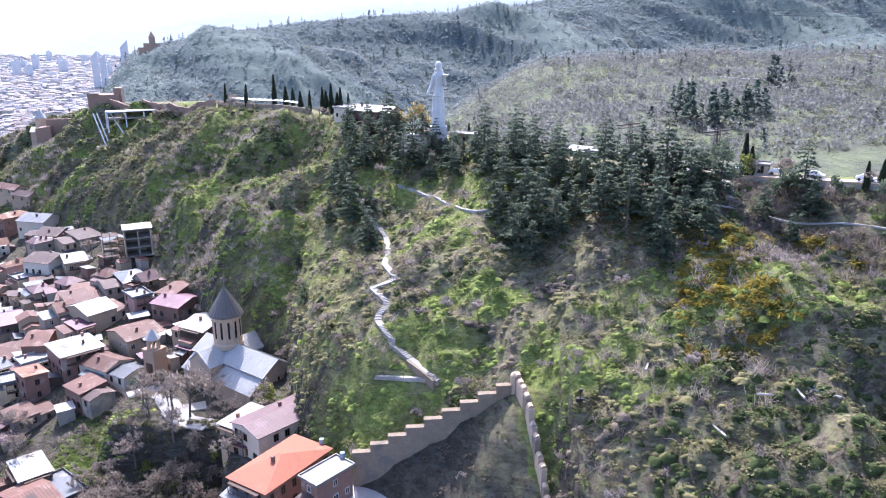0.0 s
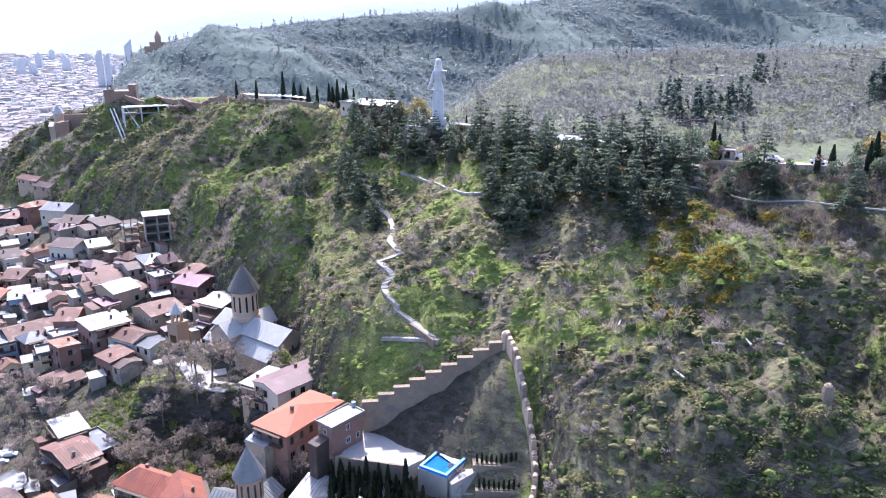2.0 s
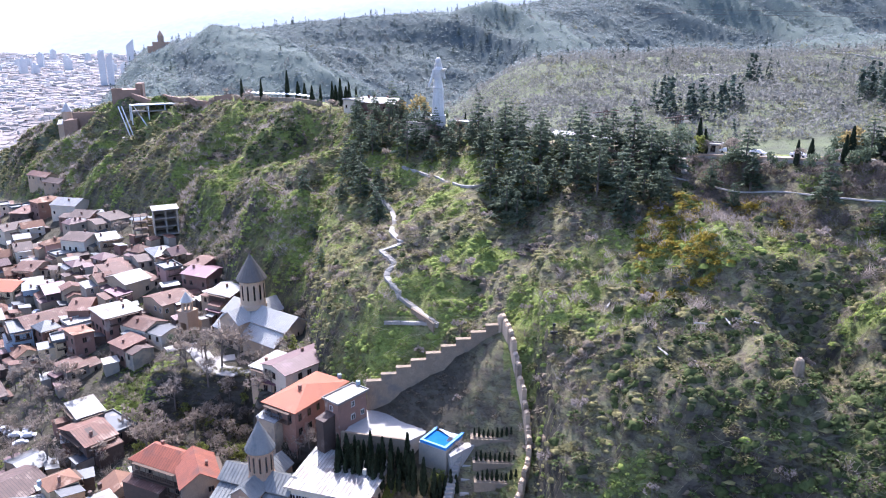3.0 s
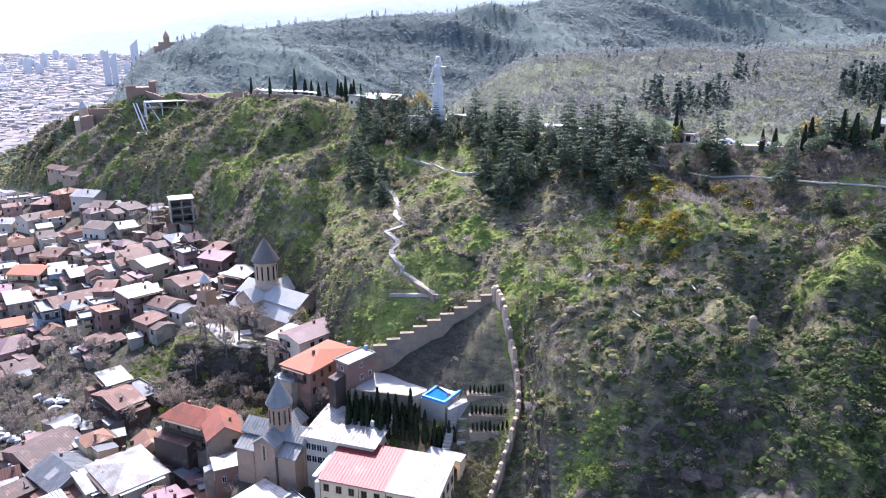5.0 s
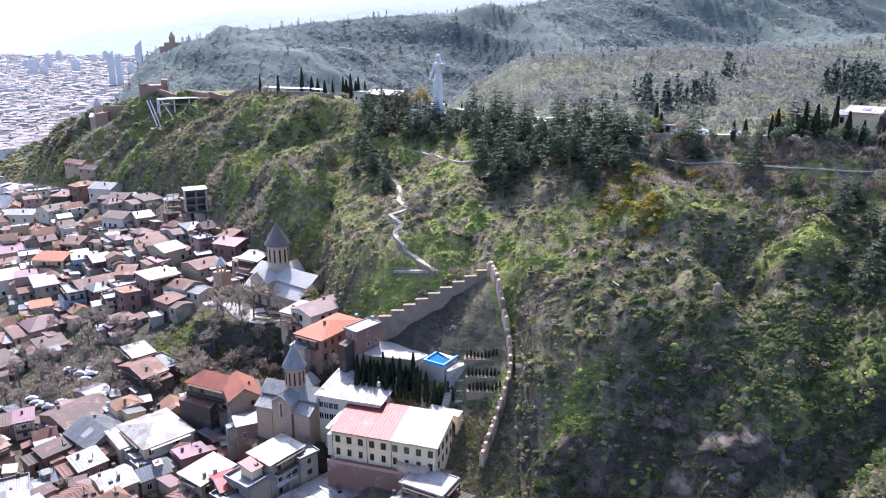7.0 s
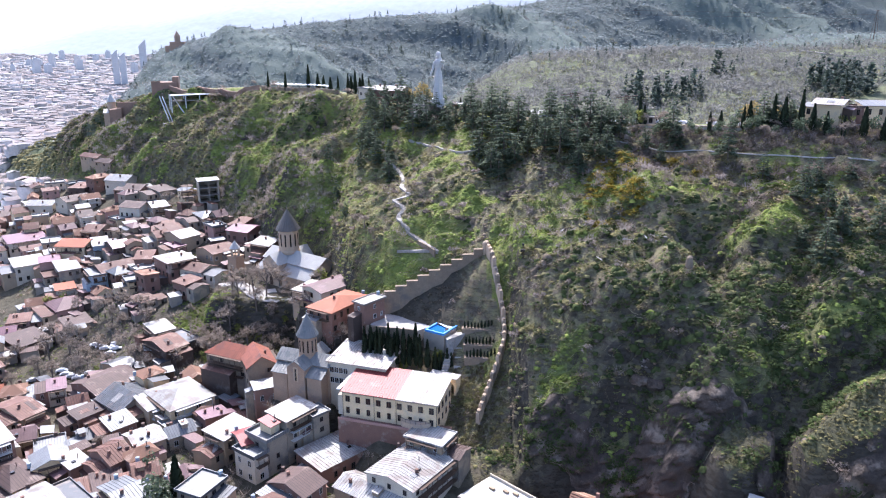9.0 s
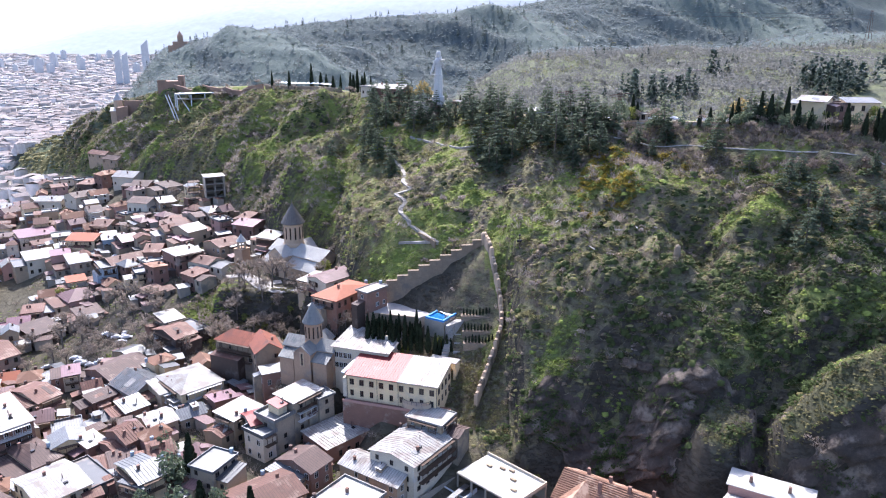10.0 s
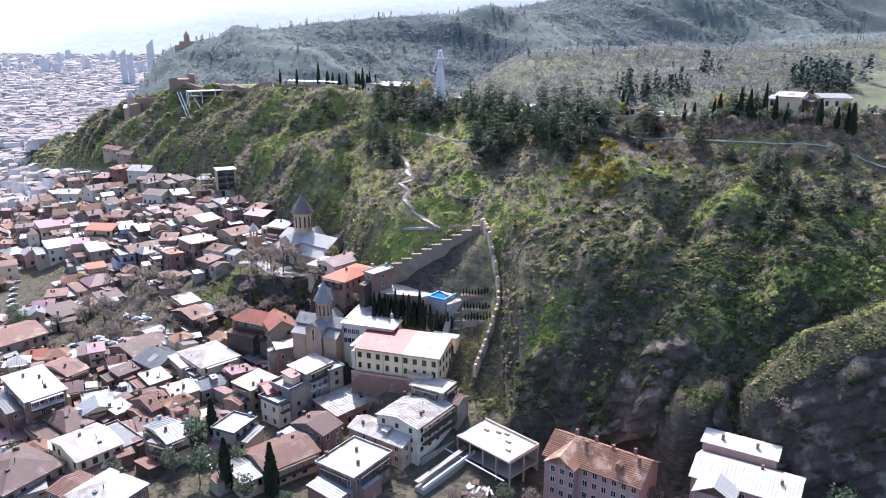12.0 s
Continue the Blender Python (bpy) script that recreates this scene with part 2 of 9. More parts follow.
# ---- materials ----
def surface(name, a, b, rough=0.8, metal=0.0, size=2.0, fine=12.0, bump=0.15, stain=None, stain_at=0.62, vary=0.0, spec=0.4, rows=0.0, island=0.0, seams=0.0):
    """A worn surface: two colours mixed by coarse and fine noise, stains, relief, and a little change from piece to piece.
    size: metres of the coarse patches; rows: metres from course to course of a tiled or seamed sheet."""
    m = bpy.data.materials.new(name)
    m.use_nodes = True
    n, l = m.node_tree.nodes, m.node_tree.links
    p = n["Principled BSDF"]
    p.inputs["Roughness"].default_value, p.inputs["Metallic"].default_value = rough, metal
    p.inputs["Specular IOR Level"].default_value = spec
    co = n.new("ShaderNodeTexCoord")

    def grain(scale, detail):
        t = n.new("ShaderNodeTexNoise")
        t.inputs["Scale"].default_value, t.inputs["Detail"].default_value, t.inputs["Roughness"].default_value = scale, detail, 0.62
        l.new(co.outputs["Object"], t.inputs["Vector"])
        return t
    big, small = grain(1 / size, 5), grain(fine / size, 4)

    def mix(fac, x, y, mode="MIX"):
        k = n.new("ShaderNodeMix")
        k.data_type, k.blend_type = "RGBA", mode
        for key, v in ((0, fac), (6, x), (7, y)):
            if isinstance(v, (int, float, tuple)):
                k.inputs[key].default_value = (*v, 1) if isinstance(v, tuple) else v
            else:
                l.new(v, k.inputs[key])
        return k.outputs[2]

    def ramp(v, lo, hi):
        r = n.new("ShaderNodeMapRange")
        r.inputs[1].default_value, r.inputs[2].default_value = lo, hi
        l.new(v, r.inputs[0])
        return r.outputs[0]
    col = mix(ramp(big.outputs[0], 0.35, 0.65), a, b)
    col = mix(ramp(small.outputs[0], 0.3, 0.75), col, tuple(0.72 * (x + y) / 2 for x, y in zip(a, b)))
    if stain:
        far = grain(0.45 / size, 6)
        col = mix(ramp(far.outputs[0], stain_at - 0.06, stain_at + 0.05), col, stain)
    if vary or island:
        h = n.new("ShaderNodeHueSaturation")
        if island:
            rnd = n.new("ShaderNodeNewGeometry").outputs["Random Per Island"]
        else:
            rnd = n.new("ShaderNodeObjectInfo").outputs["Random"]
        r = n.new("ShaderNodeMapRange")
        w = vary or island
        r.inputs[3].default_value, r.inputs[4].default_value = 1 - w, 1 + w
        l.new(rnd, r.inputs[0])
        l.new(r.outputs[0], h.inputs["Value"])
        l.new(col, h.inputs["Color"])
        col = h.outputs[0]
    l.new(col, p.inputs["Base Color"])
    height = small.outputs[0]
    if seams:
        band = n.new("ShaderNodeTexWave")
        band.wave_type, band.bands_direction = "BANDS", "X"
        band.inputs["Scale"].default_value, band.inputs["Distortion"].default_value = 0.314 / seams, 0.15
        l.new(co.outputs["Object"], band.inputs["Vector"])
        col = mix(ramp(band.outputs[1], 0.86, 1.0), col, tuple(0.55 * v for v in b))
        sheets = n.new("ShaderNodeTexBrick")
        for key, v in (("Color1", (1.0, 1.0, 1.0, 1)), ("Color2", (0.62, 0.60, 0.58, 1)), ("Mortar", (0.55, 0.52, 0.5, 1)), ("Scale", 1.0), ("Mortar Size", 0.03), ("Brick Width", 1.6), ("Row Height", 2.3), ("Bias", -0.25)):
            sheets.inputs[key].default_value = v
        l.new(co.outputs["Object"], sheets.inputs["Vector"])
        col = mix(0.6, col, sheets.outputs[0], "MULTIPLY")
        l.new(col, p.inputs["Base Color"])
    if rows:
        wv = n.new("ShaderNodeTexWave")
        wv.wave_type, wv.bands_direction = "BANDS", "X"
        wv.inputs["Scale"].default_value, wv.inputs["Distortion"].default_value = 0.314 / rows, 0.6
        l.new(co.outputs["Object"], wv.inputs["Vector"])
        s = n.new("ShaderNodeMath")
        s.operation = "ADD"
        l.new(wv.outputs[1], s.inputs[0])
        l.new(small.outputs[0], s.inputs[1])
        height = s.outputs[0]
    bp = n.new("ShaderNodeBump")
    bp.inputs["Strength"].default_value, bp.inputs["Distance"].default_value = min(1, bump * 3), bump
    l.new(height, bp.inputs["Height"])
    l.new(bp.outputs[0], p.inputs["Normal"])
    return m


def leafy(name, a, b, thin=0.25, island=0.35):
    m = surface(name, a, b, 0.75, 0, 6.0, 6.0, 0.0, island=island, spec=0.2)
    n, l = m.node_tree.nodes, m.node_tree.links
    p, out = n["Principled BSDF"], n["Material Output"]
    t, k = n.new("ShaderNodeBsdfTranslucent"), n.new("ShaderNodeMixShader")
    k.inputs[0].default_value = thin
    l.new(p.inputs["Base Color"].links[0].from_socket, t.inputs["Color"])
    l.new(p.outputs[0], k.inputs[1])
    l.new(t.outputs[0], k.inputs[2])
    l.new(k.outputs[0], out.inputs["Surface"])
    return m


GRASS, OLIVE = (0.190, 0.225, 0.056), (0.205, 0.190, 0.084)
DRY, SOIL, ROCK, STREET = (0.205, 0.190, 0.098), (0.150, 0.122, 0.086), (0.075, 0.066, 0.052), (0.085, 0.074, 0.062)
M_STONE = surface("church_stone", (0.46, 0.305, 0.20), (0.37, 0.245, 0.165), 0.9, size=3, fine=14, bump=0.06, stain=(0.26, 0.20, 0.16))
M_STONE_PALE = surface("pale_stone", (0.56, 0.42, 0.29), (0.47, 0.345, 0.24), 0.9, size=3, bump=0.05, stain=(0.30, 0.25, 0.21))
M_FORT = surface("fortress_brick", (0.34, 0.215, 0.15), (0.26, 0.165, 0.12), 0.9, size=3, fine=12, bump=0.08, stain=(0.20, 0.14, 0.11))
M_RUBBLE = surface("rubble_wall", (0.31, 0.237, 0.165), (0.225, 0.172, 0.122), 0.95, size=2.2, fine=8, bump=0.25, stain=(0.15, 0.13, 0.11))
M_ZINC = surface("zinc_sheet", (0.47, 0.455, 0.42), (0.39, 0.38, 0.35), 0.6, 0.1, 3, bump=0.01, stain=(0.30, 0.30, 0.31))
M_ZINC_DARK = surface("weathered_zinc", (0.155, 0.135, 0.115), (0.12, 0.105, 0.09), 0.6, 0.1, 2, bump=0.02, stain=(0.10, 0.09, 0.08))
M_ZINC_BLUE = surface("blue_grey_zinc", (0.235, 0.235, 0.22), (0.18, 0.18, 0.17), 0.6, 0.1, 2, bump=0.02, stain=(0.12, 0.13, 0.13))
ROOFS = {
    "white": surface("pale_sheet_roof", (0.37, 0.36, 0.335), (0.285, 0.275, 0.255), 0.62, 0.1, 2.2, 7, 0.02, (0.20, 0.165, 0.145), 0.545, 0.3, seams=0.8),
    "grey": surface("grey_sheet_roof", (0.205, 0.212, 0.218), (0.152, 0.160, 0.168), 0.55, 0.25, 3, 10, 0.02, (0.25, 0.20, 0.17), 0.60, 0.2, seams=0.8),
    "rust": surface("rusty_sheet_roof", (0.175, 0.078, 0.052), (0.128, 0.060, 0.043), 0.72, 0.05, 3, 9, 0.02, (0.25, 0.165, 0.125), 0.58, 0.22, seams=0.8),
    "brown": surface("brown_sheet_roof", (0.112, 0.066, 0.054), (0.082, 0.051, 0.044), 0.72, 0.05, 3, 9, 0.02, (0.22, 0.16, 0.13), 0.60, 0.2, seams=0.8),
    "red": surface("red_sheet_roof", (0.27, 0.046, 0.040), (0.22, 0.045, 0.040), 0.55, 0.1, 3, 9, 0.02, (0.25, 0.105, 0.085), 0.62, 0.12, seams=0.8),
    "orange": surface("orange_tile_roof", (0.353, 0.111, 0.053), (0.287, 0.094, 0.049), 0.75, 0, 3, 14, 0.05, (0.33, 0.12, 0.07), 0.62, 0.1, rows=0.35),
    "pink": surface("faded_pink_roof", (0.180, 0.098, 0.098), (0.145, 0.082, 0.083), 0.65, 0.05, 3, 9, 0.02, (0.22, 0.13, 0.14), 0.62, 0.15, seams=0.8),
    "violet": surface("maroon_sheet_roof", (0.156, 0.061, 0.090), (0.123, 0.051, 0.075), 0.5, 0.15, 3, 9, 0.02, (0.32, 0.18, 0.22), 0.62, 0.15, seams=0.8),
    "tile": surface("clay_tile_roof", (0.246, 0.127, 0.078), (0.180, 0.094, 0.061), 0.85, 0, 2, 16, 0.06, (0.36, 0.24, 0.17), 0.58, 0.15, rows=0.4),
    "brickred": surface("brick_red_sheet_roof", (0.31, 0.088, 0.045), (0.25, 0.074, 0.042), 0.7, 0, 3, 12, 0.03, (0.15, 0.065, 0.05), 0.58, 0.1, seams=0.8),
    "slate": surface("dark_sheet_roof", (0.075, 0.08, 0.09), (0.055, 0.06, 0.068), 0.5, 0.2, 3, 9, 0.02, (0.14, 0.12, 0.11), 0.6, 0.2),
}
WALLS = {
    "brick": surface("weathered_brick", (0.26, 0.145, 0.105), (0.20, 0.115, 0.09), 0.9, size=2, fine=16, bump=0.05, stain=(0.30, 0.24, 0.20), vary=0.18),
    "buff": surface("buff_plaster", (0.45, 0.335, 0.22), (0.35, 0.262, 0.175), 0.9, size=3, bump=0.03, stain=(0.26, 0.22, 0.18), vary=0.15),
    "grey": surface("grey_render", (0.37, 0.30, 0.22), (0.29, 0.24, 0.178), 0.9, size=2.4, bump=0.03, stain=(0.165, 0.15, 0.13), stain_at=0.55, vary=0.2),
    "cream": surface("cream_plaster", (0.78, 0.595, 0.36), (0.68, 0.52, 0.315), 0.85, size=3, bump=0.02, stain=(0.46, 0.38, 0.28), vary=0.06),
    "white": surface("white_plaster", (0.68, 0.585, 0.445), (0.56, 0.48, 0.365), 0.85, size=3, bump=0.02, stain=(0.45, 0.42, 0.39), vary=0.08),
    "pink": surface("pink_plaster", (0.46, 0.27, 0.22), (0.38, 0.225, 0.19), 0.9, size=3, bump=0.03, stain=(0.28, 0.19, 0.16), vary=0.12),
    "tan": surface("stained_tan_plaster", (0.30, 0.225, 0.155), (0.235, 0.175, 0.122), 0.9, size=2.5, bump=0.03, stain=(0.15, 0.12, 0.095), stain_at=0.55, vary=0.1),
    "blue": surface("pale_blue_plaster", (0.36, 0.43, 0.48), (0.29, 0.35, 0.40), 0.85, size=3, bump=0.02, stain=(0.26, 0.28, 0.30), vary=0.1),
    "dark": surface("dark_timber_wall", (0.10, 0.066, 0.05), (0.07, 0.05, 0.04), 0.85, size=1.5, bump=0.04, stain=(0.14, 0.11, 0.09), vary=0.2),
    "concrete": surface("bare_concrete", (0.36, 0.315, 0.255), (0.29, 0.255, 0.21), 0.9, size=2.5, bump=0.04, stain=(0.20, 0.19, 0.18), vary=0.1),
}
M_FRAME = surface("painted_window_frame", (0.62, 0.60, 0.57), (0.52, 0.50, 0.47), 0.6, size=1, bump=0.01)
M_FRAME_DARK = surface("dark_window_frame", (0.10, 0.075, 0.06), (0.075, 0.06, 0.05), 0.6, size=1, bump=0.01)
M_GLASS = surface("window_glass", (0.018, 0.020, 0.023), (0.012, 0.013, 0.015), 0.12, size=2, bump=0.0, spec=0.7)
M_DARKWOOD = surface("old_timber", (0.12, 0.075, 0.05), (0.08, 0.055, 0.04), 0.85, size=1, bump=0.03)
M_PATH = surface("pale_path_stone", (0.34, 0.315, 0.285), (0.26, 0.24, 0.215), 0.85, size=2, bump=0.03, stain=(0.38, 0.35, 0.32))
M_PAVE = surface("pale_paving", (0.42, 0.395, 0.36), (0.35, 0.325, 0.30), 0.85, size=2.5, bump=0.03, stain=(0.30, 0.28, 0.26))
M_STEP = surface("step_riser_stone", (0.34, 0.31, 0.28), (0.27, 0.25, 0.22), 0.9, size=1, bump=0.03)
M_STATUE = surface("aluminium_cladding", (0.66, 0.63, 0.58), (0.56, 0.535, 0.495), 0.6, 0.05, 2.5, 6, 0.03, stain=(0.42, 0.43, 0.44))
M_BARK = surface("grey_bark", (0.175, 0.145, 0.122), (0.130, 0.108, 0.094), 0.95, size=0.8, bump=0.04, vary=0.2)
M_TWIG = leafy("bare_twigs", (0.37, 0.305, 0.250), (0.30, 0.25, 0.208), 0.48, 0.3)
M_TWIG_DARK = leafy("dull_bare_twigs", (0.225, 0.185, 0.165), (0.18, 0.15, 0.137), 0.45, 0.3)
M_TWIG_PALE = leafy("blossoming_twigs", (0.45, 0.38, 0.335), (0.36, 0.305, 0.27), 0.42, 0.3)
M_CEDAR = leafy("cedar_needles", (0.110, 0.145, 0.095), (0.150, 0.182, 0.112), 0.5)
M_CYPRESS = leafy("cypress_leaves", (0.024, 0.036, 0.020), (0.036, 0.048, 0.024), 0.20)
M_HERB = leafy("fresh_green_herbs", (0.215, 0.285, 0.066), (0.265, 0.315, 0.095), 0.6)
M_SCRUB = leafy("olive_scrub", (0.240, 0.230, 0.100), (0.275, 0.245, 0.130), 0.6)
# for hedge and ivy; on the lower slope its low tone stands for shade
M_DARKSCRUB = leafy("evergreen_and_shade_scrub", (0.085, 0.118, 0.034), (0.062, 0.088, 0.028), 0.4)
M_BROWN = leafy("dry_brown_scrub", (0.285, 0.235, 0.170), (0.24, 0.20, 0.15), 0.6)
M_YELLOW = leafy("yellow_flowering_bush", (0.40, 0.30, 0.035), (0.29, 0.23, 0.045), 0.5)
M_STRAW = leafy("dry_bramble_stems", (0.42, 0.37, 0.23), (0.33, 0.29, 0.18), 0.3, 0.3)
M_WILLOW = leafy("ochre_willow_twigs", (0.36, 0.28, 0.12), (0.30, 0.235, 0.10), 0.5)
M_BUD = leafy("budding_leaves", (0.25, 0.27, 0.07), (0.20, 0.22, 0.06), 0.45)
M_FARWOOD = leafy("far_bare_woods", (0.212, 0.208, 0.190), (0.180, 0.180, 0.168), 0.6, 0.2)
M_FARBUD = leafy("far_budding_trees", (0.240, 0.235, 0.140), (0.205, 0.205, 0.130), 0.6, 0.2)
# lightened and blued so the leaves carry the haze
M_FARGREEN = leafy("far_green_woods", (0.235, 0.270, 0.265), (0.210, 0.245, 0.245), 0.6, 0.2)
def cushion(name, a, b, size=1.4, island=0.2):
    return surface(name, a, b, 0.9, 0, size, 5.0, 0.28, stain=tuple(0.5 * v for v in b), stain_at=0.60, island=island, spec=0.12)


M_MAT_GREEN = cushion("green_mat_growth", (0.240, 0.285, 0.066), (0.188, 0.222, 0.056))
M_MAT_OLIVE = cushion("olive_mat_growth", (0.235, 0.205, 0.088), (0.185, 0.165, 0.074))
# deep tone, partly in place of shade on the lower slope
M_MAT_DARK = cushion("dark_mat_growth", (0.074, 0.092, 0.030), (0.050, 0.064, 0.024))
M_MAT_DRY = cushion("dry_mat_growth", (0.240, 0.185, 0.128), (0.180, 0.142, 0.102))
M_FARPINE = leafy("far_pines", (0.060, 0.088, 0.072), (0.075, 0.10, 0.08), 0.35)
M_CAR = surface("car_paint", (0.60, 0.60, 0.61), (0.55, 0.55, 0.56), 0.3, 0.2, 2, bump=0.0, vary=0.35)
M_RUBBER = surface("tyre_rubber", (0.02, 0.02, 0.02), (0.03, 0.03, 0.03), 0.8, size=1, bump=0.0)
M_ROCK = surface("cliff_rock", (0.125, 0.094, 0.072), (0.050, 0.040, 0.033), 0.95, size=3, fine=8, bump=0.5, stain=(0.23, 0.185, 0.145), stain_at=0.58, vary=0.15)
M_STEEL = surface("rusty_steel", (0.13, 0.085, 0.07), (0.10, 0.07, 0.06), 0.7, 0.4, 1, bump=0.02)
M_WHITE = surface("white_painted_steel", (0.72, 0.73, 0.74), (0.66, 0.67, 0.68), 0.45, 0.1, 2, bump=0.0)
M_POOL = surface("blue_pool_lining", (0.05, 0.26, 0.62), (0.06, 0.31, 0.68), 0.4, size=2, bump=0.0)
M_WATER = surface("pool_water", (0.02, 0.14, 0.40), (0.03, 0.18, 0.46), 0.06, size=3, bump=0.005, spec=0.6)
M_CLOTH = surface("pale_cover", (0.62, 0.68, 0.74), (0.52, 0.58, 0.65), 0.8, size=1.5, bump=0.03)
# walls paled to lower the contrast, in place of haze
M_CITY = surface("distant_plaster", (0.74, 0.67, 0.61), (0.64, 0.58, 0.54), 0.9, size=30, bump=0.0, island=0.35)
M_CITYPALE = surface("distant_pale_roofs", (0.30, 0.295, 0.285), (0.25, 0.245, 0.24), 0.9, size=40, bump=0.0, island=0.35)
M_CITYROOF = surface("distant_roofs", (0.225, 0.178, 0.165), (0.215, 0.195, 0.188), 0.95, size=40, bump=0.0, island=0.35)
M_TOWER = surface("distant_concrete", (0.62, 0.61, 0.59), (0.55, 0.54, 0.53), 0.8, size=20, bump=0.0)
# the haze of distance is put into this blue base colour
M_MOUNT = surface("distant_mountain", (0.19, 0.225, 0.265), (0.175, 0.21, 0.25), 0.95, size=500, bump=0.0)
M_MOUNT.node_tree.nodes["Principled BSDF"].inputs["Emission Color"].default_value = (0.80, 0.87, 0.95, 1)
M_MOUNT.node_tree.nodes["Principled BSDF"].inputs["Emission Strength"].default_value = 0.10      # emission lifts the range towards the hazy sky


def ground_material():
    """Grass, dry growth, soil, rock and street dirt, by the cover attribute and the steepness of the ground."""
    m = bpy.data.materials.new("hill_and_town_ground")
    m.use_nodes = True
    n, l = m.node_tree.nodes, m.node_tree.links
    p = n["Principled BSDF"]
    p.inputs["Roughness"].default_value, p.inputs["Specular IOR Level"].default_value = 0.95, 0.15
    co, geo, cov = n.new("ShaderNodeTexCoord"), n.new("ShaderNodeNewGeometry"), n.new("ShaderNodeVertexColor")
    cov.layer_name = "cover"
    plain, heights = n.new("ShaderNodeAttribute"), n.new("ShaderNodeAttribute")
    plain.attribute_name, heights.attribute_name = "plain", "heights"
    sep, nrm = n.new("ShaderNodeSeparateColor"), n.new("ShaderNodeSeparateXYZ")
    l.new(cov.outputs[0], sep.inputs[0])
    l.new(geo.outputs["True Normal"], nrm.inputs[0])

    def grain(scale, detail=6):
        t = n.new("ShaderNodeTexNoise")
        t.inputs["Scale"].default_value, t.inputs["Detail"].default_value, t.inputs["Roughness"].default_value = scale, detail, 0.65
        l.new(co.outputs["Object"], t.inputs["Vector"])
        return t.outputs[0]

    def ramp(v, lo, hi):
        r = n.new("ShaderNodeMapRange")
        r.inputs[1].default_value, r.inputs[2].default_value = lo, hi
        l.new(v, r.inputs[0])
        return r.outputs[0]

    def mix(fac, x, y):
        k = n.new("ShaderNodeMix")
        k.data_type = "RGBA"
        for key, v in ((0, fac), (6, x), (7, y)):
            if isinstance(v, (float, tuple)):
                k.inputs[key].default_value = (*v, 1) if isinstance(v, tuple) else v
            else:
                l.new(v, k.inputs[key])
        return k.outputs[2]

    def times(x, y, op="MULTIPLY"):
        k = n.new("ShaderNodeMath")
        k.operation, k.use_clamp = op, True
        for i, v in enumerate((x, y)):
            if isinstance(v, float):
                k.inputs[i].default_value = v
            else:
                l.new(v, k.inputs[i])
        return k.outputs[0]
    # growth lies in mats along the slope: the noise is squeezed upwards
    squeeze = n.new("ShaderNodeVectorMath")
    squeeze.operation = "MULTIPLY"
    squeeze.inputs[1].default_value = (0.75, 0.75, 2.1)
    l.new(co.outputs["Object"], squeeze.inputs[0])

    def mat_grain(scale, detail):
        t = n.new("ShaderNodeTexNoise")
        t.inputs["Scale"].default_value, t.inputs["Detail"].default_value, t.inputs["Roughness"].default_value = scale, detail, 0.72
        l.new(squeeze.outputs[0], t.inputs["Vector"])
        return t.outputs[0]
    patch, mid, fine, lumps = grain(0.09), grain(0.35), mat_grain(1.5, 8), mat_grain(0.42, 8)
    bare = mix(ramp(mid, 0.4, 0.6), DRY, SOIL)
    bare = mix(ramp(fine, 0.52, 0.64), bare, (0.060, 0.052, 0.036))
    lush = mix(ramp(patch, 0.42, 0.60), GRASS, OLIVE)
    lush = mix(ramp(fine, 0.50, 0.62), lush, (0.070, 0.088, 0.026))
    green = ramp(times(sep.outputs[1], times(lumps, 0.9), "ADD"), 0.78, 1.0)
    col = mix(green, bare, lush)
    rock = times(ramp(nrm.outputs[2], 0.52, 0.32), ramp(mid, 0.3, 0.5))
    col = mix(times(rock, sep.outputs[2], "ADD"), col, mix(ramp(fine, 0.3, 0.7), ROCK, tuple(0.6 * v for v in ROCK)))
    # far range: haze is mixed into these blue-grey ground tones
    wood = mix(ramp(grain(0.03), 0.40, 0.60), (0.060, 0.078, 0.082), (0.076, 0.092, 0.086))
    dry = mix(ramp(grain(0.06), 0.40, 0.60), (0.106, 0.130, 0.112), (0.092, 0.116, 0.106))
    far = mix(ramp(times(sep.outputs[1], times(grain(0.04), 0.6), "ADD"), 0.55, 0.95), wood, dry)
    table = mix(ramp(grain(0.05), 0.42, 0.60), (0.092, 0.096, 0.068), (0.125, 0.140, 0.075))
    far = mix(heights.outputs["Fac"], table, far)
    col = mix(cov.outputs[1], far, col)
    # ground under the distant city is paled to look hazy
    col = mix(plain.outputs["Fac"], col, mix(ramp(grain(0.02), 0.4, 0.6), (0.30, 0.285, 0.275), (0.235, 0.245, 0.235)))
    col = mix(sep.outputs[0], col, mix(ramp(mid, 0.4, 0.6), STREET, (0.055, 0.052, 0.036)))
    l.new(col, p.inputs["Base Color"])
    bp = n.new("ShaderNodeBump")
    bp.inputs["Strength"].default_value, bp.inputs["Distance"].default_value = 1.0, 1.2
    l.new(times(fine, lumps, "ADD"), bp.inputs["Height"])
    l.new(bp.outputs[0], p.inputs["Normal"])
    return m


M_GROUND = ground_material()

# ---- shapes ----
rng = np.random.default_rng(7)


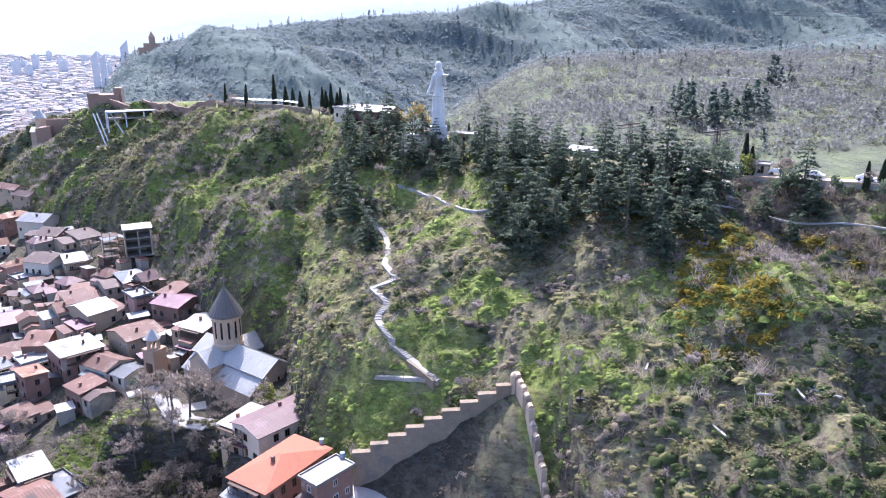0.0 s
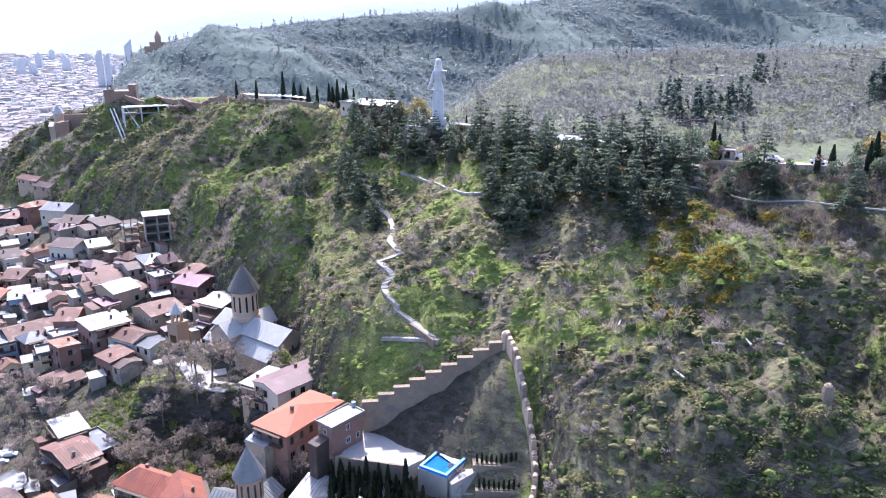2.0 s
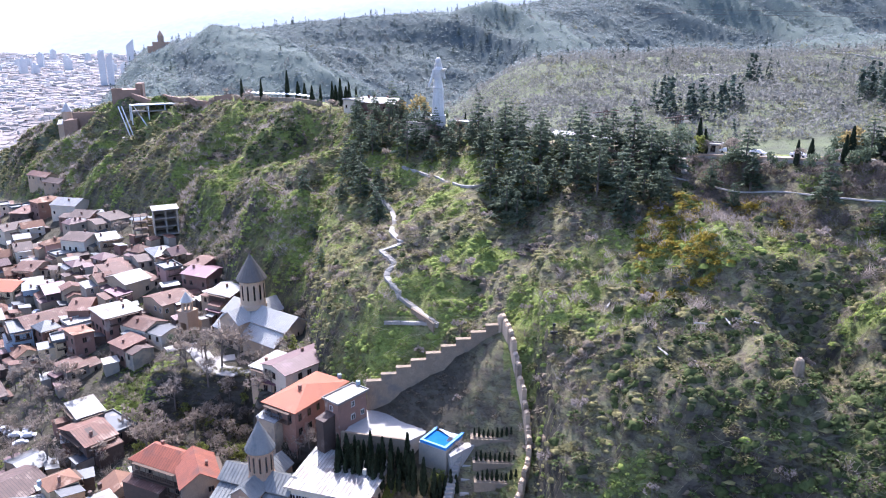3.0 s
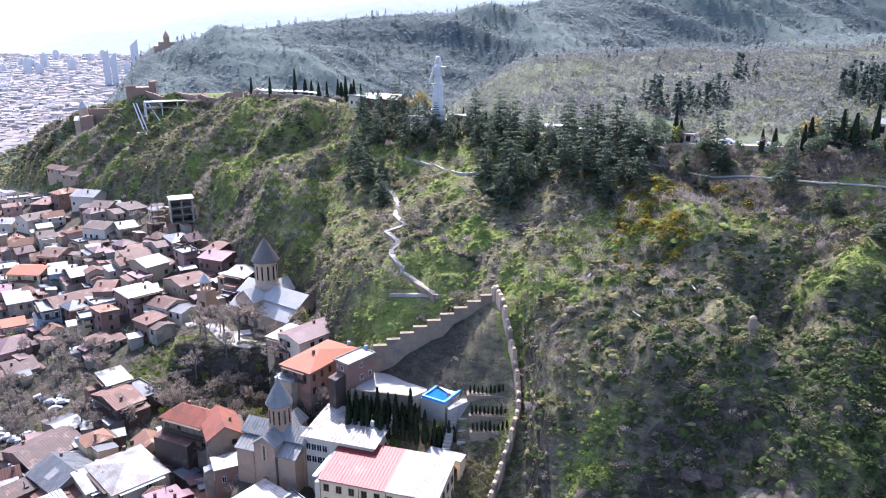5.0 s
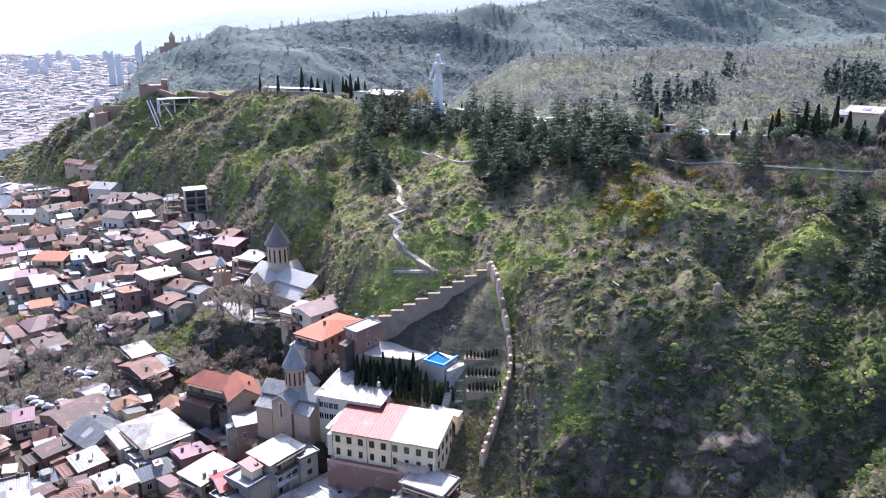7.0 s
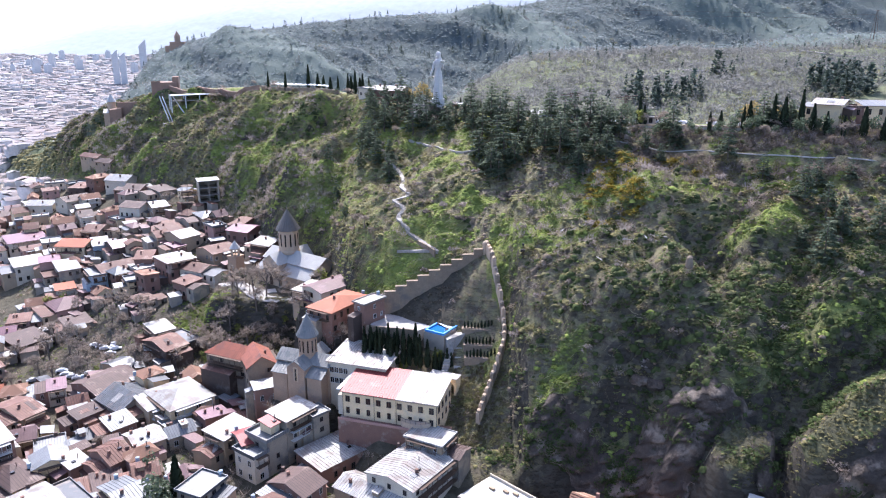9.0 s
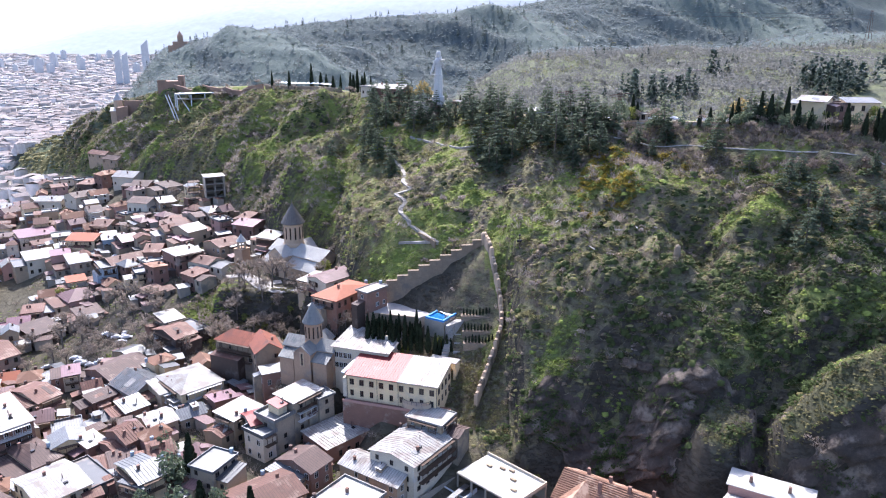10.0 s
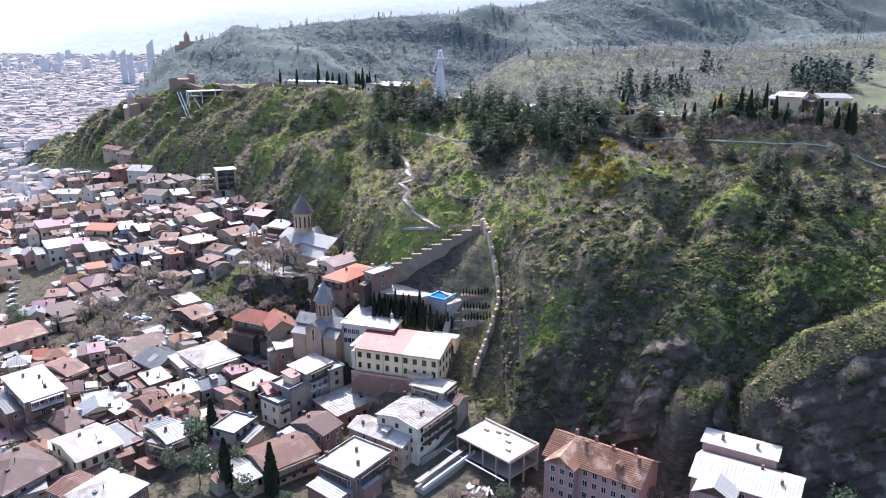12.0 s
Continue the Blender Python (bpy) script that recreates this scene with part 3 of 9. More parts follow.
class Shape:
    """Collects corners and faces of one mesh."""

    def __init__(self):
        self.v, self.f = [], []

    def add(self, verts, faces):
        k = len(self.v)
        self.v.extend(tuple(p) for p in verts)
        self.f.extend(tuple(i + k for i in f) for f in faces)
        return self

    def box(self, x0, x1, y0, y1, z0, z1):
        return self.add([(x0, y0, z0), (x1, y0, z0), (x1, y1, z0), (x0, y1, z0), (x0, y0, z1), (x1, y0, z1), (x1, y1, z1), (x0, y1, z1)],
                        [(3, 2, 1, 0), (4, 5, 6, 7), (0, 1, 5, 4), (1, 2, 6, 5), (2, 3, 7, 6), (3, 0, 4, 7)])

    def prism(self, outline, z0, z1):
        """An upright prism; outline counter-clockwise; z1 may be a list, a height for each corner."""
        k = len(outline)
        tops = z1 if isinstance(z1, (list, tuple)) else [z1] * k
        v = [(x, y, z0) for x, y in outline] + [(x, y, z) for (x, y), z in zip(outline, tops)]
        f = [tuple(range(k - 1, -1, -1)), tuple(range(k, 2 * k))] + [(i, (i + 1) % k, k + (i + 1) % k, k + i) for i in range(k)]
        return self.add(v, f)

    def sheet(self, corners, thick):
        """A slab of a given thickness under a flat polygon in space, counter-clockwise seen from above."""
        k = len(corners)
        v = list(corners) + [(x, y, z - thick) for x, y, z in corners]
        f = [tuple(range(k)), tuple(range(2 * k - 1, k - 1, -1))] + [((i + 1) % k, i, k + i, k + (i + 1) % k) for i in range(k)]
        return self.add(v, f)

    def lathe(self, profile, sides, cx=0.0, cy=0.0, turn=0.0):
        """profile: (radius, z) from below to above."""
        k = len(self.v)
        for r, z in profile:
            for i in range(sides):
                a = turn + 2 * math.pi * i / sides
                self.v.append((cx + r * math.cos(a), cy + r * math.sin(a), z))
        for j in range(len(profile) - 1):
            for i in range(sides):
                a, b = k + j * sides + i, k + j * sides + (i + 1) % sides
                self.f.append((a, b, b + sides, a + sides))
        self.f.append(tuple(k + i for i in range(sides - 1, -1, -1)))
        top = k + (len(profile) - 1) * sides
        self.f.append(tuple(top + i for i in range(sides)))
        return self

    def tube(self, a, b, r0, r1=None, sides=5):
        a, b = Vector(a), Vector(b)
        r1 = r0 if r1 is None else r1
        w = (b - a).normalized()
        s = w.orthogonal().normalized()
        t = w.cross(s)
        k = len(self.v)
        for p, r in ((a, r0), (b, r1)):
            for i in range(sides):
                c = 2 * math.pi * i / sides
                self.v.append(tuple(p + (s * math.cos(c) + t * math.sin(c)) * r))
        for i in range(sides):
            self.f.append((k + i, k + (i + 1) % sides, k + sides + (i + 1) % sides, k + sides + i))
        self.f.append(tuple(k + i for i in range(sides - 1, -1, -1)))
        self.f.append(tuple(k + sides + i for i in range(sides)))
        return self

    def mesh(self, name, *mats):
        me = bpy.data.meshes.new(name)
        me.from_pydata(self.v, [], self.f)
        for m in mats:
            me.materials.append(m)
        me.update()
        return me


def fast_mesh(name, verts, faces, mat, smooth_shade=False):
    """A mesh from arrays: verts (n, 3), faces (m, 3 or 4)."""
    me = bpy.data.meshes.new(name)
    n, (m, k) = len(verts), faces.shape
    me.vertices.add(n)
    me.vertices.foreach_set("co", np.asarray(verts, np.float32).ravel())
    me.loops.add(m * k)
    me.loops.foreach_set("vertex_index", faces.astype(np.int32).ravel())
    me.polygons.add(m)
    me.polygons.foreach_set("loop_start", np.arange(m, dtype=np.int32) * k)
    me.polygons.foreach_set("loop_total", np.full(m, k, np.int32))
    if smooth_shade:
        me.polygons.foreach_set("use_smooth", np.ones(m, bool))
    me.update(calc_edges=True)
    me.materials.append(mat)
    return me


def part(name, shape, material, parent, label=""):
    """ONE mesh object under a thing or a part."""
    me = shape if isinstance(shape, bpy.types.Mesh) else shape.mesh(name, *(material if isinstance(material, tuple) else (material,)))
    ob = new(name, me)
    ob.parent = parent
    return tagged(ob, label)


def thing(name, x, y, z, turn=0.0, label="", category="", group=""):
    ob = new(name)
    ob.matrix_basis = pose(x, y, z, 0, 0, turn)
    return tagged(ob, label, category, group)


def on_ground(x, y):
    return float(land(x, y))


def quads(c, u, w):
    """Leaves: quads round the centres c, spanned by the half-sides u and w, all (n, 3)."""
    v = np.stack([c - u - w, c + u - w, c + u + w, c - u + w], 1).reshape(-1, 3)
    return v, np.arange(len(v)).reshape(-1, 4)


def unit(v):
    return v / np.maximum(np.linalg.norm(v, axis=-1, keepdims=True), 1e-9)


def blades(c, size, flat=0.0, r=rng):
    """Leaf triangles at c with random turns, for growth seen in masses."""
    v, f = tufts(c, size, flat, r)
    v = v.reshape(-1, 4, 3)
    tip = (v[:, 2] + v[:, 3]) / 2
    v = np.stack([v[:, 0], v[:, 1], tip], 1).reshape(-1, 3)
    return v, np.arange(len(v)).reshape(-1, 3)


def tufts(c, size, flat=0.0, r=rng):
    """Leaf quads at c with random turns; flat: how far they lie level."""
    n = len(c)
    nrm = r.normal(size=(n, 3))
    nrm[:, 2] = np.abs(nrm[:, 2]) + flat * 3
    nrm = unit(nrm)
    u = unit(np.cross(nrm, r.normal(size=(n, 3))))
    w = np.cross(nrm, u)
    s = (size * r.uniform(0.6, 1.3, n))[:, None] if np.isscalar(size) else (size * r.uniform(0.7, 1.2, n))[:, None]
    return quads(c, u * s, w * s * r.uniform(0.5, 0.9, n)[:, None])

# ---- ground: one sheet to the horizon ----
def spaced(lo, hi, step, first, last, grow, cap, near, far):
    """Grid lines: even between lo and hi, then wider and wider, but no wider than cap between near and far."""
    inner = np.arange(lo, hi + step, step)
    up, s, v = [], step, inner[-1]
    while v < last:
        s = min(s * grow, cap) if v < far else s * 1.12
        v += s
        up.append(v)
    down, s, v = [], step, lo
    while v > first:
        s = min(s * grow, cap) if v > near else s * 1.12
        v -= s
        down.append(v)
    return np.concatenate([down[::-1], inner, up])


def build_ground():
    gx, gy = spaced(-235, 150, 1.5, -4200, 4200, 1.07, 7.0, -560, 640), spaced(25, 430, 1.4, -1500, 4700, 1.07, 6.5, 20, 1260)
    X, Y = np.meshgrid(gx, gy)
    Z = land(X, Y)
    n, m = len(gx), len(gy)
    k = np.arange((m - 1) * n).reshape(m - 1, n)[:, :-1].ravel()
    me = fast_mesh("ground", np.stack([X, Y, Z], -1).reshape(-1, 3), np.stack([k, k + 1, k + n + 1, k + n], 1), M_GROUND, True)
    fy, ry = np.interp(X, HX, FY), np.interp(X, HX, HY)
    town = smooth(6, -8, Y - fy) * (0.85 + 0.15 * wave(X, Y, 25, 11))
    town = town * (1 - smooth(76, 80, X) * smooth(-26, -22, Y - spur_line(X)))
    town = town * np.where((Y > 420) & (X < -0.36 * Y), 0.25, 1.0)
    green = np.clip(0.62 + 0.45 * wave(X, Y, 42, 12) + 0.25 * wave(X, Y, 14, 13), 0, 1) * (1 - town)
    crest = smooth(0.1, 0.75, 1 - 2.1 * np.abs(wave(far_fold(X, Y), 0.22 * Y, 118, 31)) + 0.35 * wave(X, Y, 40, 33))
    low_far = smooth(0.1, 0.5, wave(X * 0.45, Y, 48, 45) + 0.3 * wave(X, Y, 22, 46))
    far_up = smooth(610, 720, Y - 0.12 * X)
    near_green = np.clip(0.25 + 0.75 * smooth(0.30, 0.55, (0.1 + 0.9 * ledges(X, Y)) * (0.2 + 0.8 * lush(X, Y)) + meadow(X, Y)), 0, 1) * (1 - town)
    green = np.where(Y > ry + 20, green, np.where(X > -22, near_green, 0.5 * green + 0.5 * near_green))
    green = np.where(Y > ry + 20, (0.30 + 0.70 * crest) * far_up + 0.30 * low_far * (1 - far_up), green)
    green = np.where((Y > 420) & (X < -0.36 * Y), 1.0, green)
    rock = 0.8 * smooth(0.17, 0.10, (Y - fy) / (ry - fy) + 0.07 * smooth(60, 44, X)) * smooth(15, 40, X) * (1 - town)
    # the dark rock colour also tones down the lower slope, as shade would
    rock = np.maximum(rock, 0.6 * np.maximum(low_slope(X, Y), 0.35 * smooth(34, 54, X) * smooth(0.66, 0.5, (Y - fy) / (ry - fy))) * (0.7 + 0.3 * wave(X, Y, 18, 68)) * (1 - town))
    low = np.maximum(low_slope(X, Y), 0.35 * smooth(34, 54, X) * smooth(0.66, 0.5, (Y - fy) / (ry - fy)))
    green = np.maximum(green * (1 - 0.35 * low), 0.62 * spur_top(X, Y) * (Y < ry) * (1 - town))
    inside = (X > -22) & (X < 19 - 0.25 * (Y - 115)) & (Y < 138.5) & (Y > 118)
    # colour sets sunlit scree in the east against the wall's shadow
    sunlit_scree = smooth(2, 7, X - 0.35 * (Y - 128) + 2 * wave(X, Y, 5, 128))
    rock, green = np.where(inside, 0.9 - 0.75 * sunlit_scree, rock), np.where(inside, 0.0, green)
    at = me.color_attributes.new("cover", "FLOAT_COLOR", "POINT")
    at.data.foreach_set("color", np.stack([town, green, rock, np.where((Y > 420) & (X < -0.36 * Y), 0.0, 1 - smooth(15, 45, Y - ry))], -1).astype(np.float32).ravel())
    at = me.attributes.new("plain", "FLOAT", "POINT")
    at.data.foreach_set("value", (smooth(570, 680, Y) * smooth(-0.40, -0.46, X / np.maximum(Y, 1)) * smooth(40, 20, Z)).astype(np.float32).ravel())
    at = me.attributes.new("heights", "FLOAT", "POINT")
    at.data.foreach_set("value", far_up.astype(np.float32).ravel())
    tagged(new("ground", me), "grassy scrub hillside running down to earthen town ground", "ground", "", "structure")


build_ground()


def build_mountain():
    """The pale range on the horizon."""
    x = np.linspace(-2600, 3600, 160)
    top = np.interp(x, (-2600, -2050, -1775, -890, 0, 3600), (40, 130, 225, 345, 450, 600)) + 26 * wave(x, x * 0, 420, 21) + 10 * wave(x, x * 0, 130, 22)
    rows = [(3300, 0.0), (3700, 0.55), (4100, 1.0), (4400, 0.4)]
    v = np.concatenate([np.stack([x, np.full_like(x, y), -40 + top * h * (1 + 0.1 * wave(x, x * 0 + y, 300, 23) * (h < 1))], 1) for y, h in rows])
    n = len(x)
    k = np.concatenate([np.arange(n - 1) + n * j for j in range(len(rows) - 1)])
    tagged(new("backdrop", fast_mesh("backdrop", v, np.stack([k, k + 1, k + n + 1, k + n], 1), M_MOUNT, True)), "mountain range on the horizon, paled blue-grey for haze", "mountain", "", "structure")


build_mountain()

# ---- houses ----
def window_mesh(w, h, dark=False, cross=True):
    """A window in one piece: frame, bars and glass as steps of one plate; it stands in the plane y = 0, looking to -y, its lower edge at z = 0."""
    t = 0.09
    xs = [-w / 2 - t, -w / 2, -0.04, 0.04, w / 2, w / 2 + t] if cross else [-w / 2 - t, -w / 2, w / 2, w / 2 + t]
    zs = [-t, 0, h, h + t]
    nx = len(xs) - 1
    s, seen, glass = Shape(), {}, []

    def at(x, y, z):
        key = (round(x, 4), round(y, 4), round(z, 4))
        if key not in seen:
            seen[key] = len(s.v)
            s.v.append(key)
        return seen[key]

    def deep(i, j):
        if not (0 <= i < nx and 0 <= j < 3):
            return 0.04
        if i in (0, nx - 1) or j in (0, 2):
            return -0.12
        return -0.08 if cross and i == 2 else -0.03
    for i in range(nx):
        for j in range(3):
            d = deep(i, j)
            if d == -0.03:
                glass.append(len(s.f))
            s.f.append((at(xs[i], d, zs[j]), at(xs[i + 1], d, zs[j]), at(xs[i + 1], d, zs[j + 1]), at(xs[i], d, zs[j + 1])))
            for k, l, (x0, z0, x1, z1) in ((i + 1, j, (xs[i + 1], zs[j], xs[i + 1], zs[j + 1])), (i, j + 1, (xs[i + 1], zs[j + 1], xs[i], zs[j + 1])),
                                           (i - 1, j, (xs[i], zs[j + 1], xs[i], zs[j])), (i, j - 1, (xs[i], zs[j], xs[i + 1], zs[j]))):
                e = deep(k, l)
                if e > d:
                    s.f.append((at(x0, d, z0), at(x0, e, z0), at(x1, e, z1), at(x1, d, z1)))
    me = s.mesh("window", M_FRAME_DARK if dark else M_FRAME, M_GLASS)
    for i in glass:
        me.polygons[i].material_index = 1
    return me


WINDOWS = {(w, h, d): window_mesh(w, h, d) for w in (0.9, 1.2) for h in (1.3, 1.7) for d in (False, True)}
DOOR = window_mesh(1.1, 2.1, True, False)


def roof_shape(kind, w, d, h, rise, over, seam=0.0):
    """A roof, in one piece, over a w x d body with its eaves at height h; its ridge runs along x. seam: metres from one standing seam to the next."""
    s = Shape()
    a, b, t = w / 2 + over, d / 2 + over, 0.16
    e = h - rise * over / (d / 2) if kind in ("gable", "hip") else h
    if kind in ("gable", "shed"):
        line = [(-b, e), (0.0, h + rise), (b, e)] if kind == "gable" else [(-b, h), (b, h + rise)]
        xs = [(-a, 0.0)]
        n = int(2 * a / seam) if seam else 0
        for i in range(1, n):
            x = -a + i * 2 * a / n
            xs += [(x - 0.05, 0.0), (x, 0.10), (x + 0.05, 0.0)]
        xs.append((a, 0.0))
        k, m = len(line), len(xs)
        for x, up in xs:
            for y, z in line:
                s.v += [(x, y, z + t + up), (x, y, z)]
        for i in range(m - 1):
            for j in range(k - 1):
                p, q = 2 * (i * k + j), 2 * ((i + 1) * k + j)
                s.f += [(p, q, q + 2, p + 2), (p + 3, q + 3, q + 1, p + 1)]
            p, q = 2 * i * k, 2 * (i + 1) * k
            s.f += [(p + 1, q + 1, q, p), (p + 2 * k - 2, q + 2 * k - 2, q + 2 * k - 1, p + 2 * k - 1)]
        for j in range(k - 1):
            p, q = 2 * j, 2 * ((m - 1) * k + j)
            s.f += [(p, p + 2, p + 3, p + 1), (q + 2, q, q + 1, q + 3)]
    elif kind == "hip":
        r = max(a - b, 0.3)
        top = [(-a, -b, e), (a, -b, e), (a, b, e), (-a, b, e), (-r, 0, h + rise), (r, 0, h + rise)]
        s.add([(x, y, z + t) for x, y, z in top] + top,
              [(0, 1, 5, 4), (2, 3, 4, 5), (1, 2, 5), (3, 0, 4), (10, 11, 7, 6), (11, 10, 9, 8), (11, 8, 7), (10, 6, 9), (0, 6, 7, 1), (1, 7, 8, 2), (2, 8, 9, 3), (3, 9, 6, 0)])
    else:                     # flat, sunk behind a kerb
        c, g = 0.22, h + 0.12
        o, i = [(-a, -b), (a, -b), (a, b), (-a, b)], [(-a + c, -b + c), (a - c, -b + c), (a - c, b - c), (-a + c, b - c)]
        v = [(x, y, h - 0.1) for x, y in o] + [(x, y, g + rise) for x, y in o] + [(x, y, g + rise) for x, y in i] + [(x, y, g) for x, y in i]
        f = [(3, 2, 1, 0), (12, 13, 14, 15)]
        for j in range(4):
            n = (j + 1) % 4
            f += [(j, n, n + 4, j + 4), (j + 4, n + 4, n + 8, j + 8), (j + 8, n + 8, n + 12, j + 12)]
        s.add(v, f)
    return s


def body_shape(kind, w, d, h, rise, deep):
    s = Shape()
    a, b = w / 2, d / 2
    if kind == "gable":
        s.add([(-a, -b, -deep), (a, -b, -deep), (a, b, -deep), (-a, b, -deep), (-a, -b, h), (a, -b, h), (a, b, h), (-a, b, h), (-a, 0, h + rise), (a, 0, h + rise)],
              [(3, 2, 1, 0), (0, 1, 5, 4), (2, 3, 7, 6), (1, 2, 6, 9, 5), (3, 0, 4, 8, 7), (4, 5, 9, 8), (6, 7, 8, 9)])
    elif kind == "shed":
        s.prism([(-a, -b), (a, -b), (a, b), (-a, b)], -deep, [h, h, h + rise, h + rise])
    else:
        s.box(-a, a, -b, b, -deep, h)
    return s


def balcony_shape(w, deep, z, rail=1.0, roof=0.0):
    s = Shape()
    s.box(-w / 2, w / 2, -deep, 0, z - 0.18, z)
    n = max(2, int(w / 2.2))
    for i in range(n + 1):
        x = -w / 2 + 0.06 + i * (w - 0.12) / n
        s.box(x - 0.06, x + 0.06, -deep, -deep + 0.12, z, z + (roof or rail))
    s.box(-w / 2, w / 2, -deep, -deep + 0.08, z + rail - 0.08, z + rail)
    s.box(-w / 2, w / 2, -deep, -deep + 0.06, z + 0.1, z + 0.18)
    k = int(w / 0.45)
    for i in range(k):
        x = -w / 2 + (i + 0.5) * w / k
        s.box(x - 0.035, x + 0.035, -deep, -deep + 0.05, z + 0.18, z + rail - 0.08)
    if roof:
        s.box(-w / 2, w / 2, -deep, 0, z + roof, z + roof + 0.14)
    return s


COLOUR_WORDS = {"white": "pale sheet-metal", "grey": "grey sheet-metal", "rust": "rusty red sheet-metal", "brown": "brown sheet-metal", "red": "red sheet-metal",
                "orange": "orange tiled", "pink": "faded pink", "violet": "maroon sheet-metal", "tile": "clay tiled", "brickred": "brick red", "slate": "dark grey"}
WALL_WORDS = {"brick": "old brick", "buff": "buff plastered", "grey": "grey rendered", "cream": "cream plastered", "white": "white plastered", "pink": "pink plastered",
              "tan": "stained tan plastered", "blue": "pale blue", "dark": "dark timber", "concrete": "bare concrete"}
BUILT = []


def house(x, y, turn, w, d, h, roof="gable", rise=2.0, colour="rust", wall="brick", over=0.5, chimneys=1, balcony=0, label="", z=None, name="house",
          windows=True, seam=0.0, group="old town houses", gap=3.0, dark=None, deep=7.0, faces=None, annex=None, wings=True):
    """A house: body, roof, windows, door, chimneys and a balcony. turn: degrees; its ridge runs along its width w; h: wall height over the ground."""
    base = on_ground(x, y) if z is None else z
    BUILT.append((x, y, max(w, d) / 2 + 1))
    seed = int(abs(x * 13 + y * 7)) % 9973
    r = random.Random(seed)
    wing = w * r.uniform(0.28, 0.42) if wings and y < 330 and w > 9 and r.random() < 0.75 else 0.0
    hand = r.choice((-1, 1))
    if wing:           # the main block keeps one end of the plot, a lower wing takes the other
        w -= wing
        x, y = x + hand * wing / 2 * math.cos(radians(turn)), y + hand * wing / 2 * math.sin(radians(turn))
    shape = {"gable": "gabled", "hip": "hipped", "shed": "mono-pitch", "flat": "flat"}[roof]
    ob = thing(name, x, y, base, turn, label or "%s house under a %s %s roof" % (WALL_WORDS[wall], shape, COLOUR_WORDS[colour]), "house", group)
    part("wall", body_shape(roof, w, d, h, rise, deep), WALLS[wall], ob)
    rf = part("roof", roof_shape(roof, w, d, h, rise, over, seam), ROOFS[colour], ob)
    dark = r.random() < (0.75 if y > 130 else 0.45) if dark is None else dark
    storeys = max(1, int(h / 3.0))
    small = Shape()
    skip = 0.12 if group != "town houses" and storeys > 2 else 0.3
    if wing:
        wd, wh = d * r.uniform(0.68, 0.98), h * r.uniform(0.58, 0.9)
        kind = r.choice(("shed", "shed", "gable", "flat"))
        m = pose(-hand * (w / 2 + wing / 2 + 0.004), r.uniform(-0.5, 0.5) * (d - wd), 0)
        wo = part("wing_wall", body_shape(kind, wing, wd, wh, 1.0, deep), WALLS[r.choice((wall, wall, "buff", "grey", "brick"))], ob)
        ro = part("wing_roof", roof_shape(kind, wing, wd, wh + 0.01, 1.0 if kind != "flat" else 0.5, 0.3, 0.9 if y < 130 else 0.0), ROOFS[r.choice((colour, colour, "grey", "rust", "brown", "rust", "slate"))], ob)
        wo.matrix_basis = ro.matrix_basis = m
        for i in range(max(1, int(wing / 2.8))):
            u = -wing / 2 + (i + 0.5) * wing / max(1, int(wing / 2.8))
            po = new("window", WINDOWS[(0.9, 1.3 if storeys > 2 else 1.7, dark)])
            po.parent = ob
            po.matrix_basis = m @ pose(u, -wd / 2, wh - 2.3)
    if windows:
        for side in range(4):
            ang = radians(turn) + (0, math.pi / 2, math.pi, -math.pi / 2)[side]
            if faces is None and -math.cos(ang) > 0.35:      # walls that look away, uphill
                continue
            if faces is not None and side not in faces:
                continue
            length, off = (w, d / 2) if side % 2 == 0 else (d, w / 2)
            n = max(1, int(length / gap))
            for level in range(storeys):
                for i in range(n):
                    if r.random() < skip:
                        continue
                    me = WINDOWS[(r.choice((0.9, 1.2)), 1.3 if storeys > 2 else 1.7, dark)]
                    u = -length / 2 + (i + 0.5) * length / n
                    m = pose(0, 0, 0, 0, 0, 90 * side) @ pose(u, -off, 0.95 + level * h / storeys)
                    if y > 300:          # too far to tell singly
                        small.add([tuple(m @ Vector(p)) for p in ((-0.5, -0.05, 0), (0.5, -0.05, 0), (0.5, -0.05, 1.5), (-0.5, -0.05, 1.5), (-0.5, 0.05, 0), (0.5, 0.05, 0), (0.5, 0.05, 1.5), (-0.5, 0.05, 1.5))],
                                  [(0, 1, 2, 3), (0, 4, 5, 1), (1, 5, 6, 2), (2, 6, 7, 3), (3, 7, 4, 0)])
                        continue
                    wo = new("window", me)
                    wo.parent = ob
                    wo.matrix_basis = m
    if small.v:
        tagged(part("window_panes", small, M_GLASS, ob), kind="stuff")
    for i in range(chimneys):
        cx, cy = r.uniform(-0.35, 0.35) * w, r.choice((-1, 1)) * d * r.uniform(0.08, 0.3)
        top = h + (rise * (1 - 2 * abs(cy) / d) if roof in ("gable", "hip") else rise * (0.5 + cy / d) if roof == "shed" else 0.1)
        s = Shape().box(cx - 0.35, cx + 0.35, cy - 0.3, cy + 0.3, top - 0.4, top + 1.1)
        s.box(cx - 0.42, cx + 0.42, cy - 0.37, cy + 0.37, top + 1.1, top + 1.25)
        part("chimney", s, WALLS["brick"], ob)
